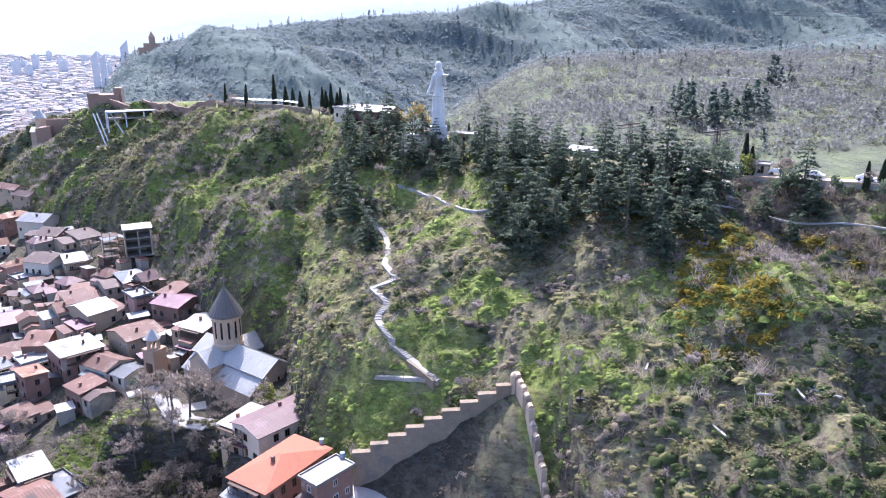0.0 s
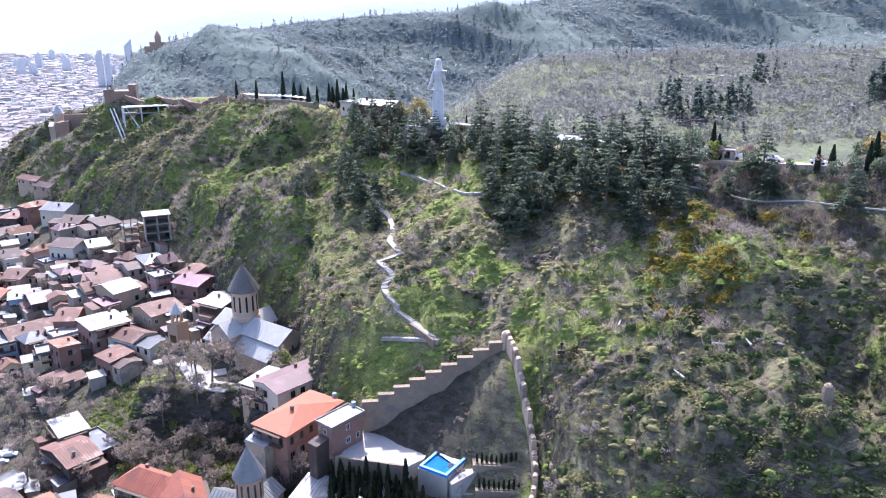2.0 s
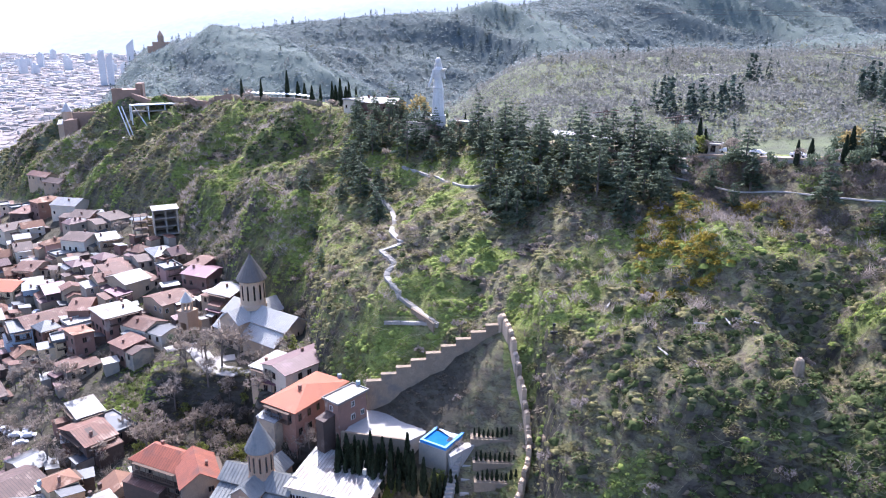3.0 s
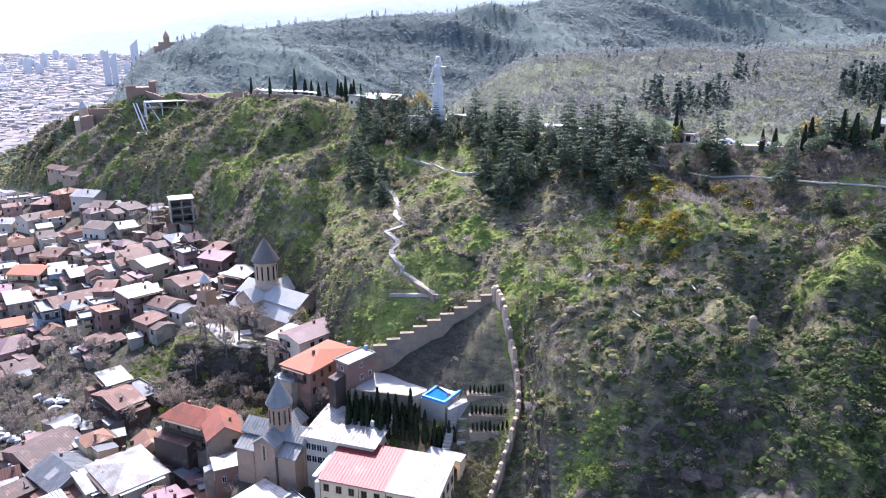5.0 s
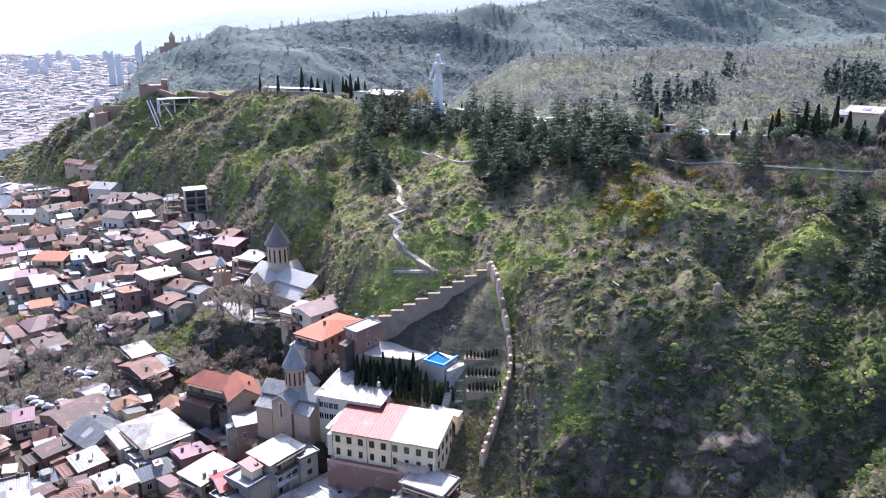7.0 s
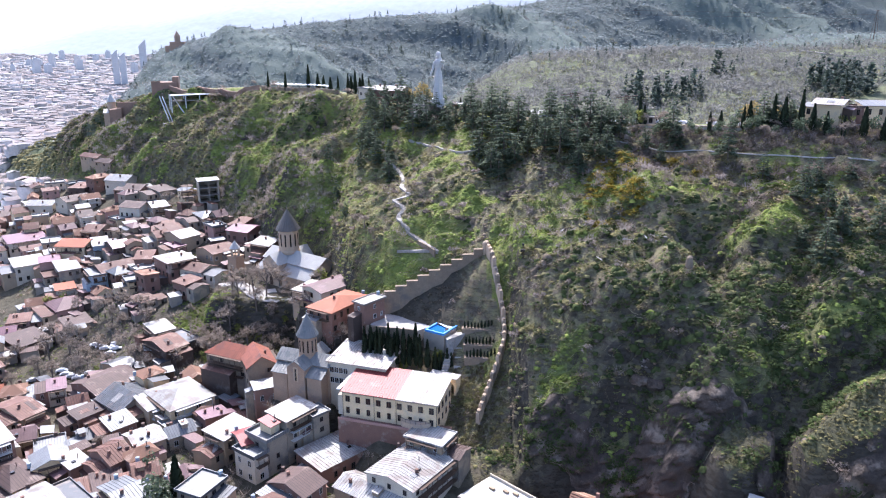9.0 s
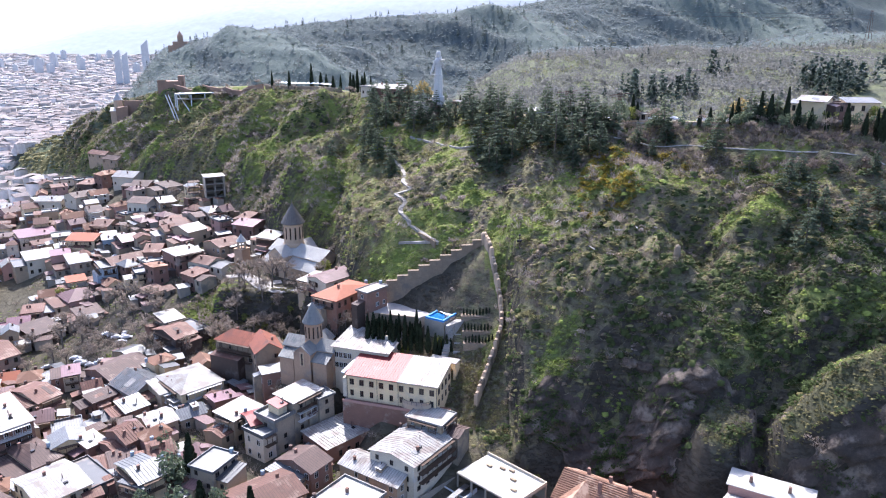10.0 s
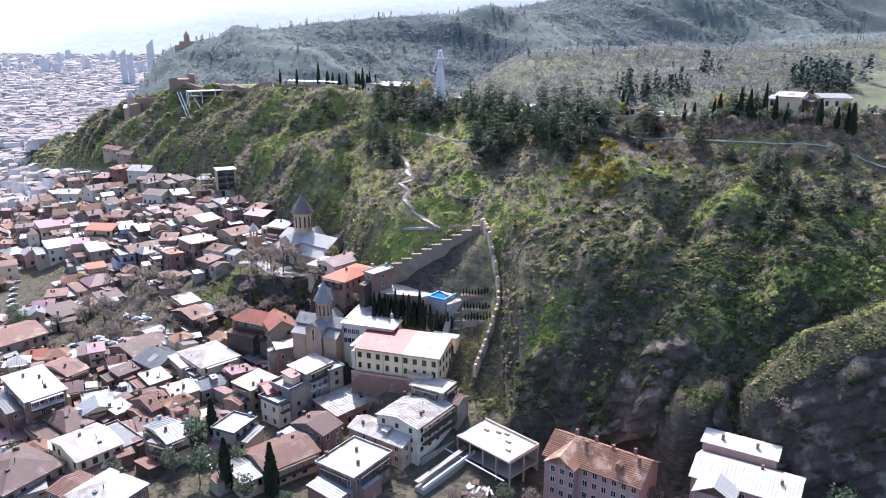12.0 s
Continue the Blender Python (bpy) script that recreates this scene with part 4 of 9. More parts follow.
    if y < 125 and roof != "flat" and r.random() < 0.75:         # roof furniture of the near houses
        fx, fy2 = r.uniform(-0.3, 0.3) * w, -d * r.uniform(0.14, 0.28)
        zt = h + (rise * (1 + 2 * fy2 / d) if roof != "shed" else rise * (0.5 + fy2 / d))
        if roof == "gable" and r.random() < 0.5:
            bx = Shape().box(fx - 0.9, fx + 0.9, fy2 - 0.9, fy2 + 1.2, zt - 0.6, zt + 1.0)
            part("dormer", bx, WALLS[wall], ob)
            part("dormer_roof", Shape().sheet([(fx - 1.15, fy2 - 1.2, zt + 1.05), (fx + 1.15, fy2 - 1.2, zt + 1.05), (fx + 1.15, fy2 + 1.4, zt + 1.5), (fx - 1.15, fy2 + 1.4, zt + 1.5)], 0.12), ROOFS[colour], ob)
        else:
            part("skylight", Shape().box(fx - 0.5, fx + 0.5, fy2 - 0.4, fy2 + 0.4, zt - 0.2, zt + 0.5), M_GLASS, ob)
        part("vent_pipe", Shape().tube((fx * 0.4 + 1.2, fy2 * 0.5, zt), (fx * 0.4 + 1.2, fy2 * 0.5, zt + 1.9), 0.12, sides=6), M_STEEL, ob)
    for i in range((r.choice((1, 1, 2, 2)) if y < 330 else r.choice((0, 1, 1, 2))) if annex is None else annex):
        side = r.choice((0, 1, 2, 3))
        length, off = (w, d / 2) if side % 2 == 0 else (d, w / 2)
        aw, ad, ah = length * r.uniform(0.4, 0.85), r.uniform(2.0, 3.8), h * r.uniform(0.4, 0.72)
        u = r.uniform(-1, 1) * (length - aw) / 2
        m = pose(0, 0, 0, 0, 0, 90 * side) @ pose(u, -off - ad / 2 - 0.004, 0)
        ao = part("annex_wall", body_shape("shed", aw, ad, ah, 0.6, deep), WALLS[r.choice((wall, "grey", "dark", "buff"))], ob)
        ro = part("annex_roof", roof_shape("shed", aw, ad - 0.5, ah + 0.03, 0.6, 0.25), ROOFS[r.choice((colour, "grey", "rust", "pink", "brown"))], ob)
        ao.matrix_basis = ro.matrix_basis = m
    for i in range(r.choice((0, 0, 1)) if y < 230 and roof != "flat" else 0):
        # a patch of other sheeting on the near roof slope
        px, pw, f0, f1 = r.uniform(-0.35, 0.2) * w, r.uniform(1.2, 3.5), r.uniform(0.1, 0.4), r.uniform(0.5, 0.85)
        if roof == "hip" and w - d < 3:
            continue
        y0, y1 = -d / 2 * (1 - f0), -d / 2 * (1 - f1)
        z0, z1 = h + rise * f0 + 0.2, h + rise * f1 + 0.2
        if roof == "shed":
            y0, y1, z0, z1 = -d / 2 + d * f0, -d / 2 + d * f1, h + rise * f0 + 0.2, h + rise * f1 + 0.2
        if roof == "hip":
            px, pw = 0.0, min(pw, w - d)
        lift = 0.10 if seam else 0.01
        part("roof_patch", Shape().sheet([(px, y0, z0 + lift), (px + pw, y0, z0 + lift), (px + pw, y1, z1 + lift), (px, y1, z1 + lift)], 0.05), ROOFS[{"white": "grey", "grey": "white", "rust": "brown", "brown": "rust"}.get(colour, colour)], ob)
    if y < 150 and roof != "shed" and not label:         # water tank and a cooling unit on the wall
        tx, ty = 0.22 * w * r.choice((-1, 1)), d / 2 - 0.9
        part("water_tank", Shape().lathe([(0.0, h - 0.3), (0.55, h - 0.3), (0.55, h + 1.2), (0.0, h + 1.35)], 10, tx, ty + 1.5), WALLS["blue"] if r.random() < 0.4 else M_STEEL, ob)
    if not balcony and y < 330 and h > 4.0 and not label and r.random() < 0.55:
        balcony = 1
    for level in range(min(2, storeys - 1) if balcony and storeys > 1 else 1 if balcony else 0):
        s = balcony_shape(w * 0.8, 1.4, h - 2.9 - level * h / storeys, 1.0, 2.5)
        bo = part("balcony", s, M_DARKWOOD if r.random() < 0.75 else M_FRAME, ob)
        bo.matrix_basis = pose(0, -d / 2 - 0.003, 0)
    if balcony and not label and r.random() < 0.5:
        side = r.choice((1, 3))
        bo = part("gallery", balcony_shape(d * 0.75, 1.3, h - 2.8, 1.0, 2.4), M_DARKWOOD, ob, "dark timber gallery")
        bo.matrix_basis = pose(0, 0, 0, 0, 0, 90 * side) @ pose(0, -w / 2 - 0.003, 0)
    return ob

# ---- houses of the old town, from the near lanes to the far ones ----
house(-89.3, 41.3, -27.7, 23.9, 13.1, 7.4, "hip", 2.2, "white", "brick", chimneys=0)
house(-100.1, 66.8, 48.9, 19.2, 16.9, 7.0, "gable", 1.6, "white", "cream")
house(-117.8, 53.9, 60.4, 17.5, 19.9, 7.4, "hip", 3.0, "brown", "grey", chimneys=3)
house(-120.7, 83.3, 52.4, 14.0, 18.8, 5.7, "hip", 2.5, "brown", "buff")
house(-134.6, 93.2, 47.1, 17.1, 20.0, 13.0, "shed", 2.0, "white", "brick", chimneys=3)
house(-139.5, 122.6, 58.1, 12.4, 16.7, 5.7, "gable", 1.8, "rust", "buff", balcony=1)
house(-143.1, 120.8, -0.1, 10.1, 11.9, 4.9, "shed", 1.0, "rust", "brick")
house(-174.8, 148.2, 51.6, 26.6, 20.0, 7.4, "gable", 2.5, "rust", "grey")
house(-165.9, 180.7, 53.8, 12.9, 13.8, 4.9, "shed", 1.2, "brown", "dark")
house(-165.0, 206.9, 44.9, 17.9, 14.9, 4.9, "hip", 3.0, "pink", "pink")
house(-153.1, 191.6, 41.9, 14.7, 10.3, 3.7, "shed", 1.2, "brown", "grey")
house(-205.5, 253.5, 37.0, 19.4, 14.9, 7.8, "shed", 1.0, "white", "white", chimneys=0)
house(-179.5, 239.5, 35.5, 15.2, 14.8, 7.4, "shed", 1.2, "grey", "grey", chimneys=0)
house(-236.2, 263.6, 51.7, 14.4, 14.7, 4.9, "hip", 1.8, "grey", "buff")
house(-222.5, 289.5, 38.7, 18.6, 15.0, 5.7, "shed", 1.2, "violet", "white")
house(-182.4, 264.9, -5.6, 14.8, 14.5, 6.6, "gable", 2.0, "orange", "cream")
house(-168.4, 263.9, 27.2, 11.3, 14.8, 4.5, "shed", 0.8, "grey", "blue")
house(-157.0, 258.0, 39.3, 12.6, 14.6, 4.1, "gable", 2.0, "violet", "dark")
house(-176.7, 281.9, -8.6, 15.7, 14.3, 4.1, "gable", 2.0, "rust", "buff")
house(-119.5, 224.9, 43.7, 13.1, 14.7, 7.4, "hip", 1.8, "white", "brick", chimneys=2)
house(-136.8, 237.5, 5.2, 7.7, 14.9, 4.9, "gable", 2.0, "rust", "brick")
house(-150.7, 233.1, 44.2, 16.8, 15.0, 4.9, "gable", 2.2, "rust", "dark", balcony=1)
house(-156.1, 225.5, 35.7, 6.7, 13.0, 7.8, "flat", 0.3, "grey", "blue", chimneys=0)
house(-103.8, 217.0, -28.9, 20.3, 10.2, 4.5, "gable", 1.8, "rust", "white")
house(-106.5, 205.1, -37.1, 13.9, 8.1, 5.7, "shed", 1.0, "rust", "brick")
house(-103.3, 234.1, 49.0, 12.6, 14.0, 4.1, "gable", 1.8, "rust", "buff")
house(-123.1, 200.3, 54.3, 12.1, 7.9, 3.7, "shed", 1.0, "rust", "grey")
house(-101.4, 165.7, 50.7, 15.8, 15.9, 5.3, "gable", 2.0, "rust", "dark", balcony=1)
house(-109.4, 174.5, 41.7, 7.8, 10.9, 5.7, "shed", 0.7, "white", "grey", chimneys=0)
house(-117.9, 155.7, 55.0, 7.5, 10.7, 3.3, "gable", 1.2, "grey", "buff", chimneys=0)
house(-116.9, 141.7, 55.8, 17.0, 15.4, 4.9, "gable", 2.2, "brown", "brick")
house(-103.5, 126.8, -38.5, 14.4, 13.8, 4.9, "gable", 3.2, "grey", "grey", seam=0.9)
house(-84.7, 123.3, 44.2, 14.9, 18.4, 6.6, "hip", 1.8, "white", "cream", chimneys=0)
house(-92.1, 120.2, 43.2, 7.8, 10.7, 5.7, "shed", 1.0, "white", "buff")
house(-114.9, 118.7, 51.9, 12.7, 6.1, 4.9, "shed", 0.8, "brown", "brick", chimneys=0)
house(-101.3, 110.4, 47.2, 11.3, 7.4, 4.1, "shed", 1.5, "grey", "brick", seam=0.8)
house(-108.6, 107.6, 36.8, 4.9, 7.5, 3.3, "gable", 1.5, "slate", "buff")
house(-93.9, 89.1, 52.6, 10.2, 11.8, 5.7, "gable", 2.2, "rust", "brick", seam=0.9)
house(-87.3, 99.7, 41.8, 8.7, 10.4, 4.9, "gable", 1.5, "white", "buff", chimneys=2)
house(-103.6, 89.5, 53.3, 5.7, 7.4, 4.9, "shed", 0.8, "white", "brick")
house(-84.8, 90.0, 48.4, 8.3, 5.8, 5.7, "hip", 1.5, "tile", "pink")
house(-78.4, 68.2, 46.3, 10.3, 14.0, 8.2, "gable", 1.5, "grey", "cream", seam=0.9)
house(-59.1, 68.8, -24.5, 11.4, 9.5, 9.0, "flat", 0.5, "grey", "grey", chimneys=0)
house(-43.2, 99.0, 53.2, 11.5, 8.3, 14.0, "shed", 0.6, "white", "grey", chimneys=0, wings=False, annex=0, gap=4.2)
house(-48.9, 91.4, 53.2, 7.2, 8.3, 11.0, "flat", 0.9, "grey", "grey", chimneys=0, wings=False, annex=0, gap=4.2, label="grey rendered block with a walled roof terrace")
house(-52.5, 86.6, 53.2, 4.6, 8.3, 8.2, "flat", 0.9, "grey", "white", chimneys=0, wings=False, annex=0, balcony=1, label="white stepped block with a roof terrace and balcony")
house(-48.2, 92.4, 53.2, 3.2, 4.5, 2.5, "shed", 0.7, "red", "cream", chimneys=0, wings=False, annex=0, windows=False, z=on_ground(-48.9, 91.4) + 11.13, deep=0.0, name="roof_hut", label="small cream hut with a red roof on the terrace", group="")
house(-36.5, 100.6, 44.0, 5.4, 5.3, 13.0, "flat", 0.4, "grey", "grey", chimneys=0)
house(-63.0, 96.8, 57.2, 15.9, 8.4, 8.2, "shed", 0.8, "white", "buff")
house(-55.2, 92.9, 34.1, 5.3, 8.6, 9.0, "gable", 1.2, "red", "grey")
house(-29.0, 94.1, 45.5, 21.7, 12.0, 4.9, "shed", 1.0, "white", "brick", seam=1.0, wings=False)
house(-38.6, 72.2, 56.9, 12.8, 12.4, 6.6, "gable", 2.0, "brown", "brick")
house(-47.8, 57.6, 41.1, 23.5, 14.0, 5.7, "gable", 2.0, "rust", "buff")
house(-7.2, 76.9, 55.2, 20.0, 15.0, 9.0, "gable", 1.5, "white", "white", chimneys=1, gap=4.0, wings=False, seam=1.0, annex=0)
house(-0.6, 84.5, -28.7, 16.0, 7.9, 9.0, "flat", 0.3, "white", "buff", chimneys=0)
house(-17.0, 71.4, -34.5, 20.0, 8.5, 6.2, "gable", 1.6, "white", "buff", seam=0.9, wings=False, annex=0, gap=3.6)
house(-25.9, 52.8, 55.5, 22.3, 13.2, 7.4, "flat", 0.6, "white", "brick", chimneys=2)
house(-39.8, 163.0, 47.6, 19.0, 10.8, 7.5, "gable", 1.2, "pink", "white", z=32.0, wings=False)
house(-48.8, 166.1, -31.0, 7.0, 10.7, 5.0, "shed", 0.5, "white", "buff", z=32.0)
house(-46.7, 161.1, -29.1, 5.8, 9.3, 3.5, "shed", 0.5, "violet", "buff", z=31.5)
house(-34.2, 139.2, -32.7, 10.4, 19.3, 7.5, "hip", 2.0, "orange", "brick", z=34.0, balcony=1, wings=False)
house(-23.0, 130.0, -39.7, 4.7, 9.2, 10.0, "flat", 0.3, "white", "brick", chimneys=0, z=35.5, wings=False)
house(-79.3, 231.0, -28.2, 14.9, 14.5, 5.7, "gable", 1.6, "white", "dark", balcony=1)
house(-92.7, 247.9, -24.5, 12.1, 14.0, 4.9, "gable", 1.6, "violet", "brick")
house(-96.2, 256.8, -25.8, 10.9, 14.8, 4.5, "gable", 1.6, "rust", "brick")
house(-121.2, 269.2, 36.5, 15.1, 15.0, 4.9, "hip", 1.6, "grey", "buff")
house(-122.6, 250.2, 53.6, 15.4, 14.6, 5.7, "gable", 2.2, "white", "buff", chimneys=0)
house(-131.5, 258.6, 41.9, 13.1, 12.1, 5.7, "shed", 1.0, "rust", "buff")
house(-137.5, 265.0, 19.0, 12.8, 14.0, 4.9, "shed", 0.8, "rust", "blue")
house(-160.0, 317.1, 45.9, 16.1, 14.8, 4.9, "shed", 0.8, "brown", "grey")
house(-164.7, 299.3, -14.8, 12.6, 13.8, 5.7, "gable", 2.0, "brown", "white")
house(-191.4, 346.3, -13.0, 14.5, 13.3, 5.7, "gable", 2.5, "grey", "white")
house(-178.6, 329.3, -10.3, 17.2, 13.4, 4.9, "gable", 2.2, "brown", "brick")
house(-219.0, 353.1, -5.2, 10.3, 13.8, 4.9, "shed", 0.8, "rust", "dark")
house(-153.4, 297.7, 35.6, 8.3, 14.8, 4.1, "gable", 1.8, "grey", "buff")
house(-216.3, 335.0, 52.2, 15.7, 14.1, 4.9, "gable", 2.0, "brown", "white")
house(-194.8, 305.7, 34.7, 10.9, 14.9, 4.9, "gable", 2.0, "brown", "white")
house(-237.0, 339.7, 1.1, 15.6, 13.4, 4.9, "gable", 1.8, "grey", "white")
house(-270.5, 356.6, 47.9, 16.8, 14.7, 4.9, "gable", 1.8, "brown", "pink")
house(-310.9, 395.1, 46.1, 13.4, 14.6, 4.9, "shed", 1.0, "grey", "white")
house(-270.4, 319.4, 57.8, 12.5, 14.2, 4.9, "gable", 1.8, "tile", "buff")
house(-78.1, 222.2, -29.8, 10.0, 9.6, 3.7, "shed", 0.6, "violet", "dark")
house(-79.6, 67.3, -23.5, 13.5, 12.0, 7.4, "hip", 1.2, "grey", "buff", chimneys=1)
house(-69.0, 134.5, -25, 17.0, 8.5, 10.5, "hip", 2.8, "brickred", "tan", z=15.0, wings=False, gap=3.6, dark=True, balcony=1, deep=9.0, label="tall stained tan house wing under a brick red hipped roof")
house(-59.6, 127.8, 115, 12.5, 9.0, 10.6, "gable", 3.0, "brickred", "tan", z=15.5, wings=False, gap=3.6, dark=True, balcony=1, deep=9.0, label="tan gabled house wing with timber balconies under a brick red roof")
house(-54.5, 116.0, 25, 8.0, 5.0, 5.0, "shed", 0.6, "grey", "brick", z=17.5, chimneys=0, label="low brick annex under a grey lean-to roof")

# ---- the two churches ----
def seamed(s, corners, thick, step, high=0.10, wide=0.05):
    """One sheet with standing seams: corners low-left, low-right, high-right, high-left, of its top."""
    a, b, c, d = (Vector(p) for p in corners)
    n, run = max(2, int((b - a).length / step)), (b - a).length
    cols = [(0.0, 0.0)]
    for i in range(1, n):
        cols += [((i * run / n + k * wide) / run, up) for k, up in ((-1, 0.0), (0, high), (1, 0.0))]
    cols.append((1.0, 0.0))
    v = []
    for t, up in cols:
        p, q = a.lerp(b, t), d.lerp(c, t)
        v += [p + Vector((0, 0, up)), q + Vector((0, 0, up)), p - Vector((0, 0, thick)), q - Vector((0, 0, thick))]
    f = []
    for i in range(len(cols) - 1):
        k = 4 * i
        f += [(k, k + 4, k + 5, k + 1), (k + 3, k + 7, k + 6, k + 2), (k + 2, k + 6, k + 4, k), (k + 1, k + 5, k + 7, k + 3)]
    e = 4 * (len(cols) - 1)
    f += [(0, 1, 3, 2), (e + 1, e, e + 2, e + 3)]
    return s.add(v, f)


def gable_roof_at(s, x0, x1, half, eave, ridge, thick=0.18, step=0.9):
    """Two seamed sheets; ridge along x."""
    for sg in (-1, 1):
        c = [(x0, sg * half, eave), (x1, sg * half, eave), (x1, 0, ridge), (x0, 0, ridge)]
        c = c if sg < 0 else [c[1], c[0], c[3], c[2]]
        seamed(s, [(x, y, z + thick) for x, y, z in c], thick, step)


def turned(s, other, deg):
    m = Matrix.Rotation(radians(deg), 4, "Z")
    s.add([tuple(m @ Vector(p)) for p in other.v], other.f)


def church(x, y, z, turn, west, long_half, nave_half, arm_half, block_eave, nave_eave, ridge, drum_r, drum0, drum1, tip, roof_mat, cone_mat, stone, label):
    """A domed cross church: nave along x, transept along y, four lower corner blocks, a drum and its cone."""
    ob = thing("church", x, y, z, turn, label, "church", "hillside churches")
    w = Shape()
    L, N, A = long_half, nave_half, arm_half
    D = N + (A - N) * 0.9
    # corner blocks
    for sx in (-1, 1):
        for sy in (-1, 1):
            e = L - 0.6 if sx > 0 else west - 0.6
            w.box(min(sx * N, sx * e), max(sx * N, sx * e), min(sy * N, sy * D), max(sy * N, sy * D), -9, block_eave)
    part("corner_block", w, stone, ob)
    nave = Shape()
    for half, back, reach, sw in ((N, west, L, False), (N * 0.86, A, A, True)):
        g = Shape()
        g.add([(-back, -half, -9), (reach, -half, -9), (reach, half, -9), (-back, half, -9), (-back, -half, nave_eave), (reach, -half, nave_eave), (reach, half, nave_eave),
               (-back, half, nave_eave), (-back, 0, ridge), (reach, 0, ridge)],
              [(3, 2, 1, 0), (0, 1, 5, 4), (2, 3, 7, 6), (1, 2, 6, 9, 5), (3, 0, 4, 8, 7), (4, 5, 9, 8), (6, 7, 8, 9)])
        turned(nave, g, 90 if sw else 0)
    part("nave_wall", nave, stone, ob)
    r = Shape()
    gable_roof_at(r, -west - 0.4, L + 0.4, N + 0.45, nave_eave - 0.1, ridge + 0.05)
    g = Shape()
    gable_roof_at(g, -A - 0.4, A + 0.4, N * 0.86 + 0.4, nave_eave - 0.12, ridge + 0.02)
    part("roof", r, roof_mat, ob, "standing-seam zinc roof")
    g2 = Shape()
    turned(g2, g, 90)
    part("transept_roof", g2, roof_mat, ob)
    for sx in (-1, 1):
        for sy in (-1, 1):
            b = Shape()
            x0, x1 = sorted((sx * N * 0.86, sx * ((L if sx > 0 else west) - 0.2)))
            c = [(x0, sy * (D + 0.4), block_eave), (x1, sy * (D + 0.4), block_eave), (x1, sy * N, nave_eave - 0.7), (x0, sy * N, nave_eave - 0.7)]
            c = c if sy < 0 else [c[1], c[0], c[3], c[2]]
            seamed(b, [(p, q, k + 0.18) for p, q, k in c], 0.18, 0.9)
            part("aisle_roof", b, roof_mat, ob)
    d = Shape()
    d.lathe([(drum_r * 1.12, drum0 - 1.4), (drum_r * 1.12, drum0 - 0.2), (drum_r * 1.05, drum0), (drum_r, drum0 + 0.25), (drum_r, drum1 - 0.6), (drum_r * 1.07, drum1 - 0.35), (drum_r * 1.09, drum1)], 24)
    dr = part("drum", d, stone, ob)
    for i in range(12):            # between the slits
        a = 2 * math.pi * (i + 0.5) / 12
        part("pilaster", Shape().tube((drum_r * math.cos(a), drum_r * math.sin(a), drum0 + 0.3), (drum_r * math.cos(a), drum_r * math.sin(a), drum1 - 0.5), 0.14, sides=6), stone, dr)
    for i in range(12):
        a = 2 * math.pi * i / 12
        s = Shape()
        h0, h1, wd = drum0 + (drum1 - drum0) * 0.22, drum0 + (drum1 - drum0) * 0.80, drum_r * 0.075
        s.box(-wd, wd, -0.10, 0.12, h0, h1)
        s.lathe([(wd, h1 - 0.02), (wd * 0.7, h1 + wd * 0.7), (0.02, h1 + wd)], 8)
        so = part("slit_window", s, M_GLASS, dr)
        so.matrix_basis = pose(drum_r * 0.985 * math.cos(a), drum_r * 0.985 * math.sin(a), 0, 0, 0, math.degrees(a) + 90)
    c = Shape()
    n, R = 24, drum_r * 1.22
    c.lathe([(R, drum1 - 0.05), (R * 1.01, drum1 + 0.12), (0.12, tip)], 2 * n)
    for k in range(4 * n):         # raised seams
        if k % 2:
            x0, y0, z0 = c.v[k + 2 * n if k < 2 * n else k]
            if k >= 2 * n:
                c.v[k] = (x0 * 1.03, y0 * 1.03, z0 + 0.06)
    part("cone_roof", c, cone_mat, ob)
    c = Shape().lathe([(0.10, tip - 0.1), (0.10, tip + 0.3), (0.22, tip + 0.45), (0.10, tip + 0.6), (0.05, tip + 0.7)], 8)
    part("finial", c, cone_mat, ob)
    c = Shape().box(-0.06, 0.06, -0.06, 0.06, tip + 0.6, tip + 1.7)
    c.box(-0.35, 0.35, -0.05, 0.05, tip + 1.15, tip + 1.27)
    part("cross", c, cone_mat, ob)
    # gable windows and doors
    for ang, dist in ((0, A), (90, L), (180, A), (-90, west)):
        s = Shape().box(-0.28, 0.28, -0.08, 0.1, block_eave - 1.5, block_eave + 2.2)
        s.lathe([(0.28, block_eave + 2.18), (0.2, block_eave + 2.4), (0.02, block_eave + 2.48)], 8)
        so = part("gable_window", s, M_GLASS, ob)
        so.matrix_basis = pose(0, 0, 0, 0, 0, ang) @ pose(0, -dist, 0)
        t = Shape()
        for x0, x1, z0, z1 in ((-0.75, -0.35, block_eave - 1.8, block_eave + 2.9), (0.35, 0.75, block_eave - 1.8, block_eave + 2.9), (-0.35, 0.35, block_eave + 2.5, block_eave + 2.9)):
            t.box(x0, x1, -0.14, 0.05, z0, z1)
        to = part("window_surround", t, M_STONE_PALE, ob)
        to.matrix_basis = pose(0, 0, 0, 0, 0, ang) @ pose(0, -dist, 0)
    for ang in (0, 90):
        s = Shape().box(-0.9, 0.9, -0.12, 0.1, 0, 2.8)
        s.lathe([(0.9, 2.78), (0.66, 3.4), (0.05, 3.7)], 10)
        so = part("door", s, M_DARKWOOD, ob)
        so.matrix_basis = pose(0, 0, 0, 0, 0, ang) @ pose(0, -(A if ang == 0 else L), 0)
    return ob


